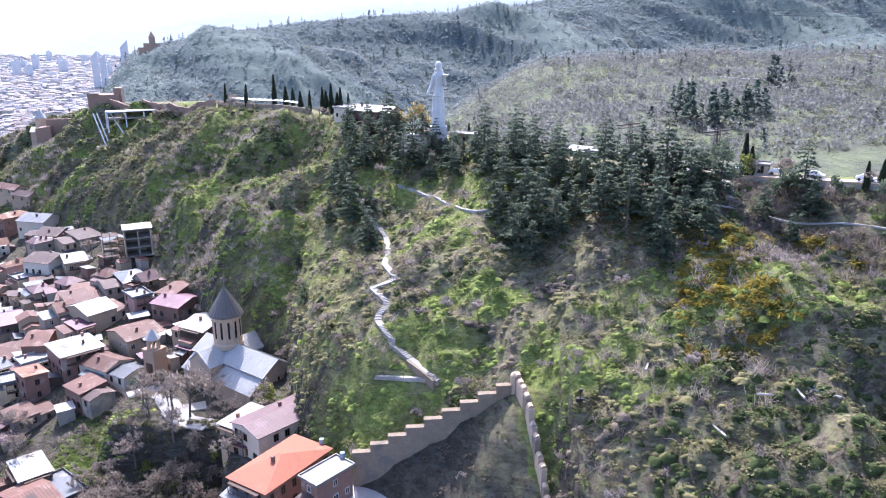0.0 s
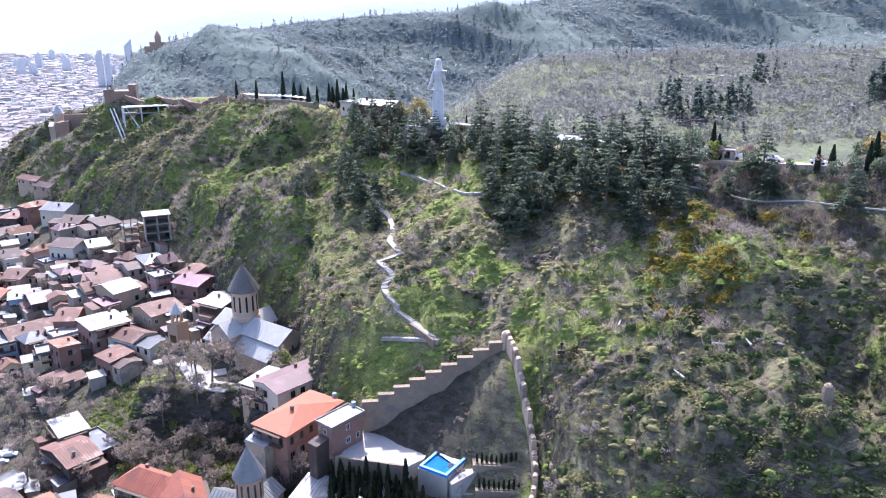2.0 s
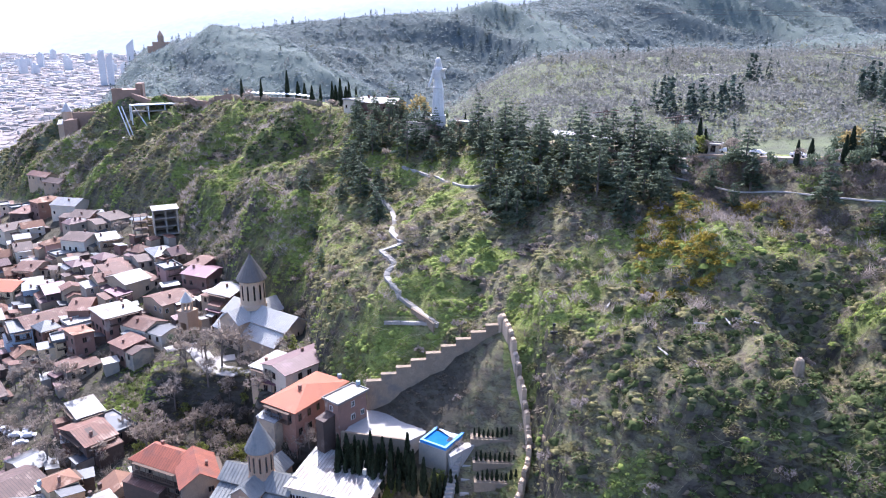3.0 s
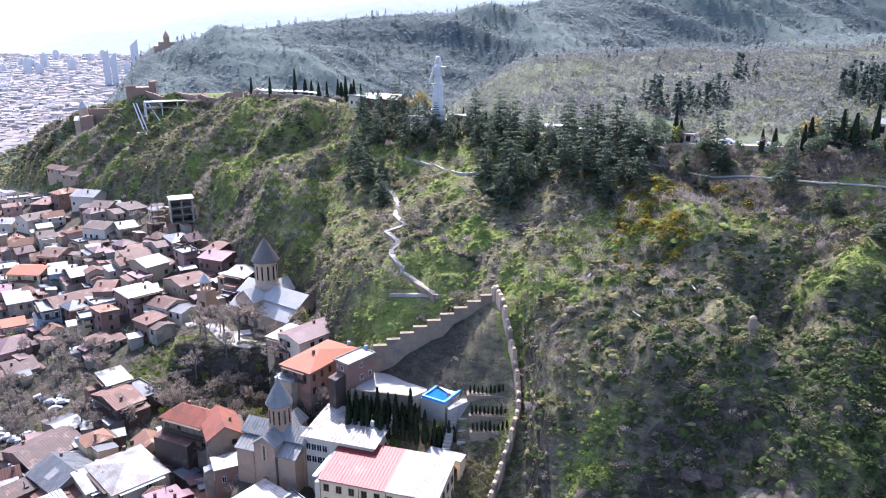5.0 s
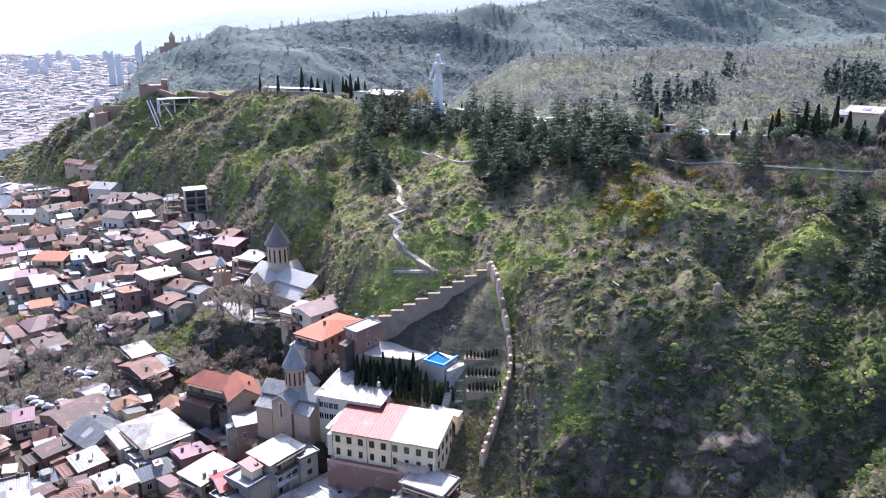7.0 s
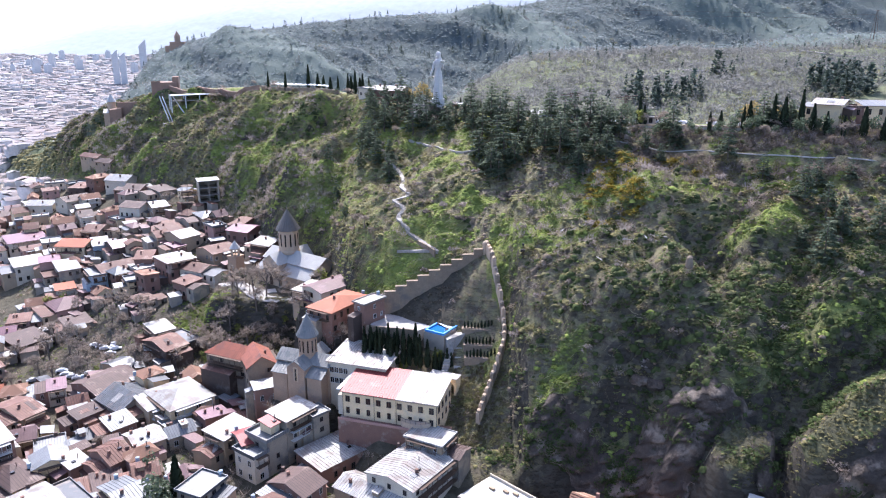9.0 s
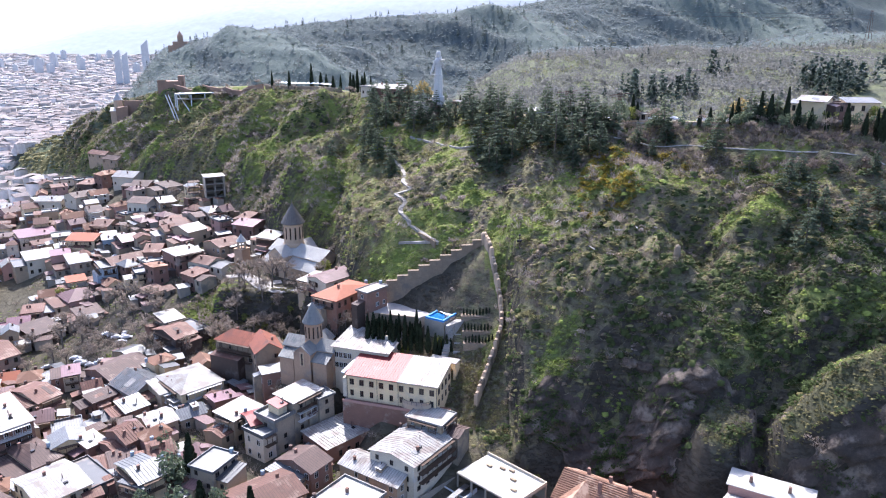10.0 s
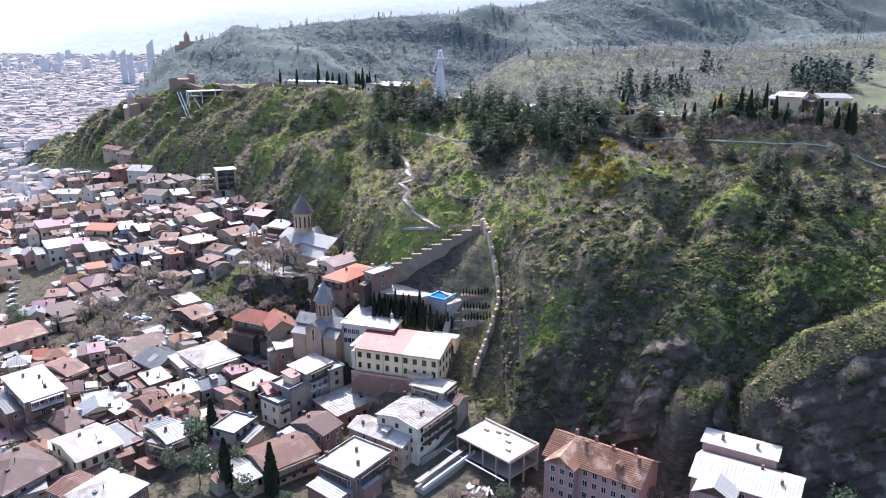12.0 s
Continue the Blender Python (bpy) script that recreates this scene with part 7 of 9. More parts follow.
# the garden cypresses
rg = random.Random(11)
for i in range(34):
    x = -23.5 + (i % 12) * 1.75 + rg.uniform(-0.5, 0.5)
    tree("small_cypress", x, 116.2 + (i // 12) * 2.2 - 0.25 * (x + 23) + rg.uniform(-0.5, 0.5), rg.uniform(0.95, 1.35), z=30.5 + (i // 12) * 1.5 + rg.uniform(-0.3, 0.3))
for i in range(5):
    tree("small_cypress", -1.6 + 1.2 * i, 111.6 + 0.3 * i, rg.uniform(1.0, 1.25), z=28.0)
for x0, y0, z0 in ((7.5, 120.6, 39.7), (7.8, 116.4, 36.1), (8.0, 113.0, 33.3)):
    for i in range(9):
        tree("sapling_cypress", x0 + i * 1.05, y0 - 0.07 * i, rg.uniform(0.8, 1.1), z=z0)
tree("budding", -1.2, 114.5, 0.8, z=30.5)
# trees of the town
for x, y, s in ((-81, 186, 1.3), (-76, 190, 1.2), (-70, 186, 1.5), (-66, 191, 1.4), (-61, 186, 1.3), (-88, 184, 0.9), (-92, 176, 0.8), (-57, 184, 0.9), (-72, 170, 0.9), (-64, 168, 0.8), (-58, 167, 0.9),
                (-135, 190, 1.2), (-141, 197, 1.0), (-128, 186, 0.9), (-150.6, 168, 1.2), (-146, 176, 0.9), (-118, 183, 0.8), (-112, 178, 0.9), (-131, 180, 0.9), (-124, 192, 0.9), (-156, 205, 0.8),
                (-53, 150, 0.7), (-60, 152, 0.7), (-84, 160, 0.8), (-90, 166, 0.8), (-78, 158, 0.8), (4, 47, 0.8), (9, 45, 0.8), (24, 46, 0.9), (-12, 58, 0.6), (62, 40, 0.8), (57, 46, 0.7), (88, 47, 0.9),
                (-29, 131, 0.6), (-32, 128, 0.6), (-150, 214, 0.8), (-160, 190, 0.8), (-20, 87, 0.5), (-16, 85, 0.5)):
    tree("bare", x, y, s * 1.15)
grove("bare", 18, lambda x, y: True, (-96, -44, 163, 182), 4.6, (0.8, 1.25), 61)
grove("bare", 34, lambda x, y: not (-110 < x < -86 and y > 172), (-166, -78, 150, 200), 5.0, (0.9, 1.5), 62)
grove("budding", 10, lambda x, y: True, (-90, -44, 150, 182), 4.0, (0.7, 1.2), 63)
grove("bare", 10, lambda x, y: True, (-54, -30, 122, 130), 2.6, (0.5, 0.75), 64)
grove("bare", 16, lambda x, y: True, (-80, -46, 136, 162), 3.2, (0.7, 1.1), 65)
for x, y, s in ((-58, 157, 1.0), (-61, 160, 0.9), (-36, 122, 0.8), (25, 72, 1.0), (-173, 212, 1.2), (-167, 216, 1.0), (-33, 104, 0.8)):
    tree("budding", x, y, s)
for x, y, s in ((-78.5, 82.5, 1.5), (-71.5, 69, 1.7), (-70, 66, 1.5), (-56, 58, 1.1), (18, 50, 1.1), (95, 28, 1.6), (99, 33, 1.4), (-180, 170, 1.5), (-186, 176, 1.3), (-128, 70, 1.0), (-85, 205, 0.8), (-90, 200, 0.7), (-62, 130, 0.7)):
    tree("evergreen", x, y, s)
for x, y, s in ((-66, 52, 1.5), (-62, 55, 1.3), (-74, 55, 1.2), (-52, 44, 1.2), (-88, 50, 1.2), (-40, 42, 1.0)):
    tree("evergreen", x, y, s)
for x, y in ((-68, 72), (-58, 50), (-45, 47)):
    tree("cypress", x, y, 1.6, pick=3)
# pale small trees and bare trees on the slope
grove("blossom", 75, lambda x, y: 0.05 < up(x, y) < 0.75, (-70, 130, 80, 330), 5.0, (0.7, 1.2), 21)
grove("bare", 44, lambda x, y: 0.70 < up(x, y) < 1.04 and not 14 < x < 56, (-150, 150, 120, 420), 4.0, (0.45, 0.75), 22)
grove("bare", 40, lambda x, y: -0.05 < up(x, y) < 0.25 and x < -20, (-180, -20, 150, 380), 5.0, (0.45, 0.75), 23)
grove("bare", 40, lambda x, y: up(x, y) < 0.0 and y > 60, (-200, -60, 90, 330), 9.0, (0.5, 0.85), 24)


# ---- undergrowth: more than anyone could count ----
def scatter(n, box, keep, seed):
    r = np.random.default_rng(seed)
    x, y = r.uniform(box[0], box[1], n), r.uniform(box[2], box[3], n)
    if box is SLOPE:
        fy, ry = np.interp(x, HX, FY), np.interp(x, HX, HY)
        y = fy + r.uniform(0, 1.03, n) * (ry - fy)
    p = keep(x, y)
    k = r.uniform(0, 1, n) < p
    x, y = x[k], y[k]
    return np.stack([x, y, land(x, y)], 1), r


def slope_at(x, y):
    fy, ry = np.interp(x, HX, FY), np.interp(x, HX, HY)
    return (y - fy) / (ry - fy)


def open_slope(x, y):
    """1 on the hillside, 0 on its paths, in the garden's paved part and by the houses."""
    u = slope_at(x, y)
    k = smooth(0.0, 0.04, u) * smooth(1.03, 0.99, u)
    k = k * np.where((x > -24) & (x < 19) & (y < 139) & (y > 90), 0.0, 1.0)
    return k * PATH_CLEAR(x, y)


def clumps(name, n, box, keep, size, mat, label, leaves=30, flat=0.75, seed=1, leaf=0.30, level=0.6):
    p, r = scatter(n, box, keep, seed)
    m = len(p)
    leaves, leaf = int(leaves * 1.8), leaf * 0.82
    rad = r.uniform(size[0], size[1], m) * r.uniform(0.7, 1.2, m)
    d = unit(r.normal(size=(m, leaves, 3)))
    d[:, :, 2] = np.abs(d[:, :, 2]) * flat
    c = p[:, None] + d * (rad[:, None, None] * r.uniform(0.62, 1.0, (m, leaves, 1)))
    v, f = blades(c.reshape(-1, 3), np.repeat(rad * leaf + 0.04, leaves), level, r)
    ob = new(name, fast_mesh(name, v, f, mat))
    return tagged(ob, label, "undergrowth", "", "stuff")


def mounds(name, n, box, keep, size, mat, label, tall=0.55, sides=6, seed=1, stretch=1.5):
    """Rounded, uneven cushions of dense growth, a little longer across the slope than down it."""
    p, r = scatter(n, box, keep, seed)
    m = len(p)
    rad = r.uniform(size[0], size[1], m) * r.uniform(0.75, 1.25, m)
    rings = ((1.0, -0.3), (0.80, 0.55))
    a = np.arange(sides) * 2 * math.pi / sides
    lean = r.uniform(-0.5, 0.1, m)
    v = []
    for k, h in rings:
        t = a[None] + r.uniform(-0.3, 0.3, (m, sides))
        q = k * r.uniform(0.5, 1.4, (m, sides)) * rad[:, None]
        x, y = q * np.cos(t) * stretch, q * np.sin(t)
        c, d = np.cos(lean)[:, None], np.sin(lean)[:, None]
        v.append(np.stack([x * c - y * d, x * d + y * c, (h * tall * r.uniform(0.5, 1.6, (m, sides)) - (0.3 if h < 0 else 0.0)) * rad[:, None]], -1))
    top = np.stack([0.3 * rad * r.uniform(-1, 1, m), 0.3 * rad * r.uniform(-1, 1, m), tall * rad * r.uniform(0.85, 1.25, m)], -1)[:, None]
    v = (np.concatenate(v + [top], 1) + p[:, None]).reshape(-1, 3)
    per = sides * len(rings) + 1
    i = np.arange(sides)
    j = (i + 1) % sides
    f = []
    for k in range(len(rings) - 1):
        lo, hi = k * sides, (k + 1) * sides
        f += [np.stack([lo + i, lo + j, hi + j], 1), np.stack([lo + i, hi + j, hi + i], 1)]
    last = (len(rings) - 1) * sides
    f.append(np.stack([last + i, last + j, np.full(sides, per - 1)], 1))
    f = (np.arange(m)[:, None, None] * per + np.concatenate(f)[None]).reshape(-1, 3)
    return tagged(new(name, fast_mesh(name, v, f, mat)), label, "undergrowth", "", "stuff")


def twiggy(name, n, box, keep, size, mat, label, twigs=26, seed=1, wide=0.035):
    p, r = scatter(n, box, keep, seed)
    m = len(p)
    rad = r.uniform(size[0], size[1], m)
    d = r.normal(size=(m, twigs, 3)) * (0.6, 0.6, 0.5)
    d[:, :, 2] = np.abs(d[:, :, 2]) + 0.45
    d = unit(d)
    ln = rad[:, None, None] * r.uniform(0.5, 1.0, (m, twigs, 1))
    base = p[:, None] + r.normal(size=(m, twigs, 3)) * (rad[:, None, None] * 0.25) * (1, 1, 0.2)
    c, w = base + d * ln * 0.5, d * ln * 0.5
    u = unit(np.cross(d, r.normal(size=d.shape))) * wide
    v, f = quads(c.reshape(-1, 3), u.reshape(-1, 3), w.reshape(-1, 3))
    return tagged(new(name, fast_mesh(name, v, f, mat)), label, "undergrowth", "", "stuff")


def brambles(name, n, box, keep, mat, label, seed, wide=0.05):
    """Thin arching stems that trail over the growth, mostly across the slope."""
    p, r = scatter(n, box, keep, seed)
    m = len(p)
    a = r.normal(0.0, 0.55, m) + np.where(r.uniform(0, 1, m) < 0.3, 1.2, 0.0)
    ln = r.uniform(0.8, 3.2, m)
    pts = []
    for k in (-0.5, -0.17, 0.17, 0.5):
        x, y = p[:, 0] + k * ln * np.cos(a), p[:, 1] + k * ln * np.sin(a) + 0.3 * k * k * ln
        pts.append(np.stack([x, y, land(x, y) + 0.25 + 0.55 * (1 - 4 * k * k) * r.uniform(0.6, 1.2, m)], -1))
    v = np.stack(pts, 1)
    v = np.stack([v - (0, 0, wide), v + (0, 0, wide)], 2).reshape(-1, 3)
    i = np.arange(m)[:, None, None] * 8
    f = (i + np.array([[0, 2, 3, 1], [2, 4, 5, 3], [4, 6, 7, 5]])).reshape(-1, 4)
    return tagged(new(name, fast_mesh(name, v, f, mat)), label, "undergrowth", "", "stuff")


STAIR_LINE = [(-0.9, 146.5), (-3.6, 149.1), (-6.9, 153.7), (-9.7, 155.7), (-11.9, 156.3), (-11.2, 157.0), (-13.1, 158.7), (-15.1, 162.4), (-15.0, 165.0), (-14.1, 166.1), (-13.2, 168.2), (-15.0, 170.8), (-17.5, 174.2), (-16.3, 175.3), (-12.6, 177.1), (-11.5, 177.8), (-12.8, 179.4), (-15.2, 186.4), (-14.8, 190.6), (-15.3, 203.0), (-16.7, 211.5), (-18.6, 215.1), (-21.5, 219.1), (-23.7, 224.6), (-25.0, 229.4)]
LOW_LINE = [(-15.0, 152.0), (-11.1, 150.8), (-6.7, 148.9), (-0.9, 146.4)]
BEND_LINE = [(15.9, 190.9), (11.6, 190.8), (9.3, 191.5), (4.1, 198.8), (0.6, 208.9), (-2.0, 215.1), (-8.2, 225.7), (-14.0, 233.3)]
EAST_LINE = [(45.6, 177.2), (56.6, 166.7), (71.4, 160.5), (83.7, 154.5), (92.2, 145.1), (99.5, 139.0), (109.3, 134.9), (117.1, 132.3), (126.7, 130.1), (136.8, 126.6), (150, 118)]
RIDGE_STAIR = [(70.4, 189.4), (65.3, 166.8)]


def PATH_CLEAR(x, y):
    k = np.ones_like(x)
    for line, wide in ((STAIR_LINE, 1.5), (LOW_LINE, 1.3), (BEND_LINE, 1.3), (EAST_LINE, 1.7), (RIDGE_STAIR, 1.6)):
        for (ax, ay), (bx, by) in zip(line, line[1:]):
            t = np.clip(((x - ax) * (bx - ax) + (y - ay) * (by - ay)) / ((bx - ax) ** 2 + (by - ay) ** 2), 0, 1)
            k = np.where((x - ax - t * (bx - ax)) ** 2 + (y - ay - t * (by - ay)) ** 2 < wide * wide, 0.0, k)
    return k


SLOPE = (-285, 150, 45, 540)
def near_cliff(x, y):
    return smooth(0.17, 0.11, slope_at(x, y) + 0.07 * smooth(60, 44, x)) * smooth(14, 35, x)


def bushy(x, y):
    return 0.2 + 0.8 * smooth(-0.45, 0.15, wave(x, y, 17, 25) + 0.6 * wave(x, y, 7, 26))


def growing(x, y):
    return open_slope(x, y) * (1 - 0.85 * near_cliff(x, y)) * smooth(1.02, 0.9, slope_at(x, y)) * (1 - 0.9 * spur_top(x, y))


def verdure(x, y):
    """0 where dry olive scrub grows, 1 where the growth is fresh and green."""
    return smooth(0.30, 0.55, np.clip((0.1 + 0.9 * ledges(x, y)) * (0.2 + 0.8 * lush(x, y)) * (1 - 0.3 * low_slope(x, y)) + meadow(x, y), 0, 1))


def tops(x, y):
    """1 on the rounded tops of the mats, 0 in the creases between them."""
    return smooth(0.10, 0.34, np.abs(wave(x + 1.5 * wave(x, y, 9, 95), 1.5 * y, 5.6, 91)))


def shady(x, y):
    """1 on the flank east of the garden, darkened in place of shade."""
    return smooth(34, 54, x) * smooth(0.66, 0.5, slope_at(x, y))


def brush(x, y):
    """1 in the patches of dry brown brush."""
    return smooth(0.05, 0.3, wave(x + 5 * wave(x, y, 18, 104), 1.5 * y, 22, 108) + 0.3 * wave(x, y, 9, 109)) * (1 - verdure(x, y)) * (1 - 0.75 * shady(x, y))


mounds("green_mats", 38000, SLOPE, lambda x, y: growing(x, y) * tops(x, y) * (0.04 * (1 - low_slope(x, y)) + 0.95 * verdure(x, y)), (0.32, 0.85), M_MAT_GREEN, "cushions of fresh green growth on the hillside", 0.5, 6, 101, 1.3)
mounds("olive_mats", 38000, SLOPE, lambda x, y: growing(x, y) * 0.9 * tops(x, y) * (1 - verdure(x, y)) * (1 - 0.6 * brush(x, y)) * (1 - 0.6 * low_slope(x, y)) * (1 - 0.5 * shady(x, y)), (0.3, 0.85), M_MAT_OLIVE, "cushions of olive scrub on the hillside", 0.42, 6, 102, 1.5)
# darker growth gathers where the steep slope should look shaded
mounds("dark_mats", 18000, SLOPE, lambda x, y: growing(x, y) * np.clip(0.05 + 0.5 * smooth(0.15, 0.5, wave(x, y, 19, 106) + 0.4 * wave(x, y, 8, 107)) + 0.35 * low_slope(x, y) + 0.4 * shady(x, y) - verdure(x, y), 0, 1), (0.45, 1.2), M_MAT_DARK, "dark cushions of growth, deepened for shade on the steep slope", 0.7, 6, 103, 1.2)
mounds("dry_mats", 17000, SLOPE, lambda x, y: growing(x, y) * 0.85 * brush(x, y) * (1 - 0.5 * low_slope(x, y)), (0.35, 0.95), M_MAT_DRY, "dry brown cushions on the hillside", 0.6, 6, 105, 1.2)
clumps("herb_growth", 24000, SLOPE, lambda x, y: growing(x, y) * (0.4 + 0.6 * tops(x, y)) * (0.05 * (1 - low_slope(x, y)) + 0.95 * verdure(x, y)), (0.35, 1.0), M_HERB, "fresh green herbs and grass tufts on the hillside", 12, 0.55, 31, 0.28)
clumps("scrub_growth", 5500, SLOPE, lambda x, y: open_slope(x, y) * bushy(x, y) * (0.95 - 0.8 * verdure(x, y)) * (1 - 0.8 * near_cliff(x, y)) * (1 - 0.65 * low_slope(x, y)), (0.9, 2.2), M_SCRUB, "olive green scrub bushes on the hillside", 22, 0.8, 32, 0.20)
clumps("dark_scrub", 9500, SLOPE, lambda x, y: open_slope(x, y) * (0.12 + 0.78 * low_slope(x, y) + 0.3 * shady(x, y) + 0.1 * west_spur(x)), (0.8, 2.2), M_DARKSCRUB, "dark scrub on the steep lower slope, deepened for shade", 20, 0.8, 69, 0.24)
clumps("dry_growth", 4500, SLOPE, lambda x, y: open_slope(x, y) * (0.1 + 0.9 * brush(x, y)) * (1 - 0.7 * near_cliff(x, y)) * (1 - 0.6 * low_slope(x, y)), (0.6, 1.7), M_BROWN, "dry brown bushes on the hillside", 24, 0.75, 33, 0.22)
clumps("spur_grass", 4500, (64, 150, 38, 72), lambda x, y: spur_top(x, y), (0.2, 0.5), M_SCRUB, "bright grass on the crest of the rock spur", 16, 0.5, 72, 0.3)
mounds("spur_mats", 2200, (64, 150, 38, 72), lambda x, y: 0.8 * spur_top(x, y) * smooth(-0.3, 0.3, wave(x, y, 7, 126)), (0.2, 0.5), M_MAT_OLIVE, "cushions of olive growth on the back of the rock spur", 0.25, 6, 125, 1.6)
brambles("bramble_stems", 32000, SLOPE, lambda x, y: growing(x, y) * smooth(-130, -60, x) * (0.3 + 0.7 * smooth(-0.2, 0.3, wave(x, y, 14, 129))) * (1 - 0.4 * low_slope(x, y)), M_STRAW, "straw-coloured bramble stems trailing over the hillside", 130)
brambles("green_stems", 26000, SLOPE, lambda x, y: growing(x, y) * smooth(-130, -60, x) * (0.2 + 0.8 * verdure(x, y)), M_HERB, "green stems trailing over the hillside", 131, 0.05)
mounds("fort_bank", 3000, (-372, -280, 430, 560), lambda x, y: smooth(12, 16, land(x, y)) * smooth(-0.4, 0.2, wave(x, y, 12, 132)), (0.8, 2.0), M_MAT_OLIVE, "olive growth on the bank under the fortress", 0.45, 6, 133, 1.4)
clumps("green_patch", 160, (27, 41, 84, 96), lambda x, y: np.exp(-((x - 34) / 4.0) ** 2 - ((y - 90) / 3.0) ** 2), (0.6, 1.4), M_HERB, "bright green bush patch on the dark slope", 24, 0.7, 73, 0.26)
clumps("yellow_bushes", 1100, (46, 84, 126, 156), lambda x, y: open_slope(x, y) * smooth(0.15, 0.4, wave(x, y, 9, 14) + 0.1), (0.6, 1.3), M_YELLOW, "yellow flowering bushes on the slope", 30, 0.8, 34, 0.24)
twiggy("lilac_shrubs", 6500, SLOPE, lambda x, y: open_slope(x, y) * (0.5 + 0.5 * smooth(-10, -35, x)) * (1 - 0.7 * low_slope(x, y)) * smooth(0.12, 0.4, wave(x, y, 21, 66) + 0.3 * wave(x, y, 8, 67)) * (1 - near_cliff(x, y)), (1.6, 3.2), M_TWIG_PALE, "thickets of leafless lilac-grey shrubs on the hillside", 46, 66, 0.028)
twiggy("bare_shrubs", 3200, SLOPE, lambda x, y: open_slope(x, y) * (0.4 + 0.6 * smooth(-40, -10, x)) * (1 - 0.75 * low_slope(x, y)) * (0.12 + 0.6 * smooth(0.1, 0.4, wave(x, y, 30, 15))) * (1 - 0.5 * near_cliff(x, y)), (1.0, 2.4), M_TWIG_DARK, "leafless grey shrubs on the hillside", 40, 35, 0.028)
twiggy("ridge_thicket", 2600, (52, 160, 100, 205), lambda x, y: smooth(0.76, 0.82, slope_at(x, y)) * smooth(0.995, 0.97, slope_at(x, y)) * PATH_CLEAR(x, y), (1.4, 3.0), M_TWIG_DARK, "band of leafless grey-brown shrubs under the ridge road", 50, 115, 0.03)
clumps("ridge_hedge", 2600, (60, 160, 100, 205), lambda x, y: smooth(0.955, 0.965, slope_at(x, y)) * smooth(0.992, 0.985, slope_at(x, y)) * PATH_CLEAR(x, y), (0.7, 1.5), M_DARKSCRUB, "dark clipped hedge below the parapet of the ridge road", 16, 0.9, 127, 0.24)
clumps("bank_growth", 5500, (-200, -25, 60, 330), lambda x, y: smooth(0.02, -0.02, slope_at(x, y)) * smooth(0.25, 0.5, wave(x, y, 18, 16) + 0.35 * wave(x, y, 6, 17)), (0.3, 0.9), M_HERB, "green weeds on banks between the houses", 16, 0.6, 36, 0.3)
clumps("green_bank", 2600, (-112, -84, 168, 206), lambda x, y: 1.4 * np.exp(-((x + 99) / 6.0) ** 2 - ((y - 187) / 11.0) ** 2), (0.5, 1.1), M_HERB, "bright green grassy bank beside the square", 16, 0.6, 46, 0.32)
mounds("bank_mats", 900, (-112, -82, 166, 206), lambda x, y: 1.3 * np.exp(-((0.62 * (x + 95) - 0.78 * (y - 181)) / 5.0) ** 2 - ((0.78 * (x + 95) + 0.62 * (y - 181)) / 11.0) ** 2), (0.4, 0.9), M_MAT_GREEN, "bright green grass on the bank beside the square", 0.4, 6, 120)
clumps("square_bank", 700, (-96, -42, 160, 184), lambda x, y: 0.75 + 0 * x, (0.4, 1.3), M_SCRUB, "olive scrub on the bank below the square", 22, 0.75, 47, 0.26)
twiggy("yard_shrubs", 3200, (-200, -25, 60, 330), lambda x, y: smooth(0.02, -0.02, slope_at(x, y)) * smooth(-0.1, 0.3, wave(x, y, 22, 18)), (1.0, 3.4), M_TWIG, "leafless bushes between the houses", 40, 37, 0.03)
clumps("garden_scrub", 1600, (-24, 19, 90, 138), lambda x, y: np.where((y < 111) & (x > 2) & (x < 19), 0.9, 0.0) + np.where((y > 123) & (x > -20) & (x < 14), 0.35, 0.0), (0.3, 0.9), M_BROWN, "sparse dry scrub on the garden banks", 18, 0.7, 40, 0.26)
clumps("garden_green", 900, (-2, 19, 90, 112), lambda x, y: 0.8 + 0 * x, (0.3, 0.9), M_SCRUB, "green growth on the garden banks", 18, 0.7, 45, 0.26)


# ---- woods on the far hills ----
def far_keep(x, y):
    back = y - np.interp(x, HX, HY)
    a = x / np.maximum(y, 1)
    return smooth(14, 32, back) * smooth(-0.52, -0.47, a) * smooth(0.75, 0.6, a) * np.where(y < 1180 + 0.25 * x, 1.0, 0.0)


FARBOX = (-620, 620, 300, 1260)
PINE_STANDS = ((275, 420, 28, 42), (262, 385, 20, 22), (150, 383, 14, 12), (131, 362, 17, 12), (112, 372, 12, 9), (134, 439, 6, 6), (101, 449, 4, 4), (205, 472, 13, 10), (182, 579, 6, 6), (270, 491, 4, 4), (-60, 985, 60, 20), (60, 1010, 70, 25))


def pine_stand(x, y):
    k = 0 * x
    for a, b, c, d in PINE_STANDS:
        k = np.maximum(k, np.where(((x - a) / c) ** 2 + ((y - b) / d) ** 2 < 1, 1.0, 0.0))
    return k


def upper(x, y):
    return smooth(610, 720, y - 0.12 * x)


def glade(x, y):
    """Open meadow between the far woods, in long strips across the slope."""
    return smooth(0.15, 0.4, wave(x * 0.45, y, 48, 45) + 0.3 * wave(x, y, 22, 46))


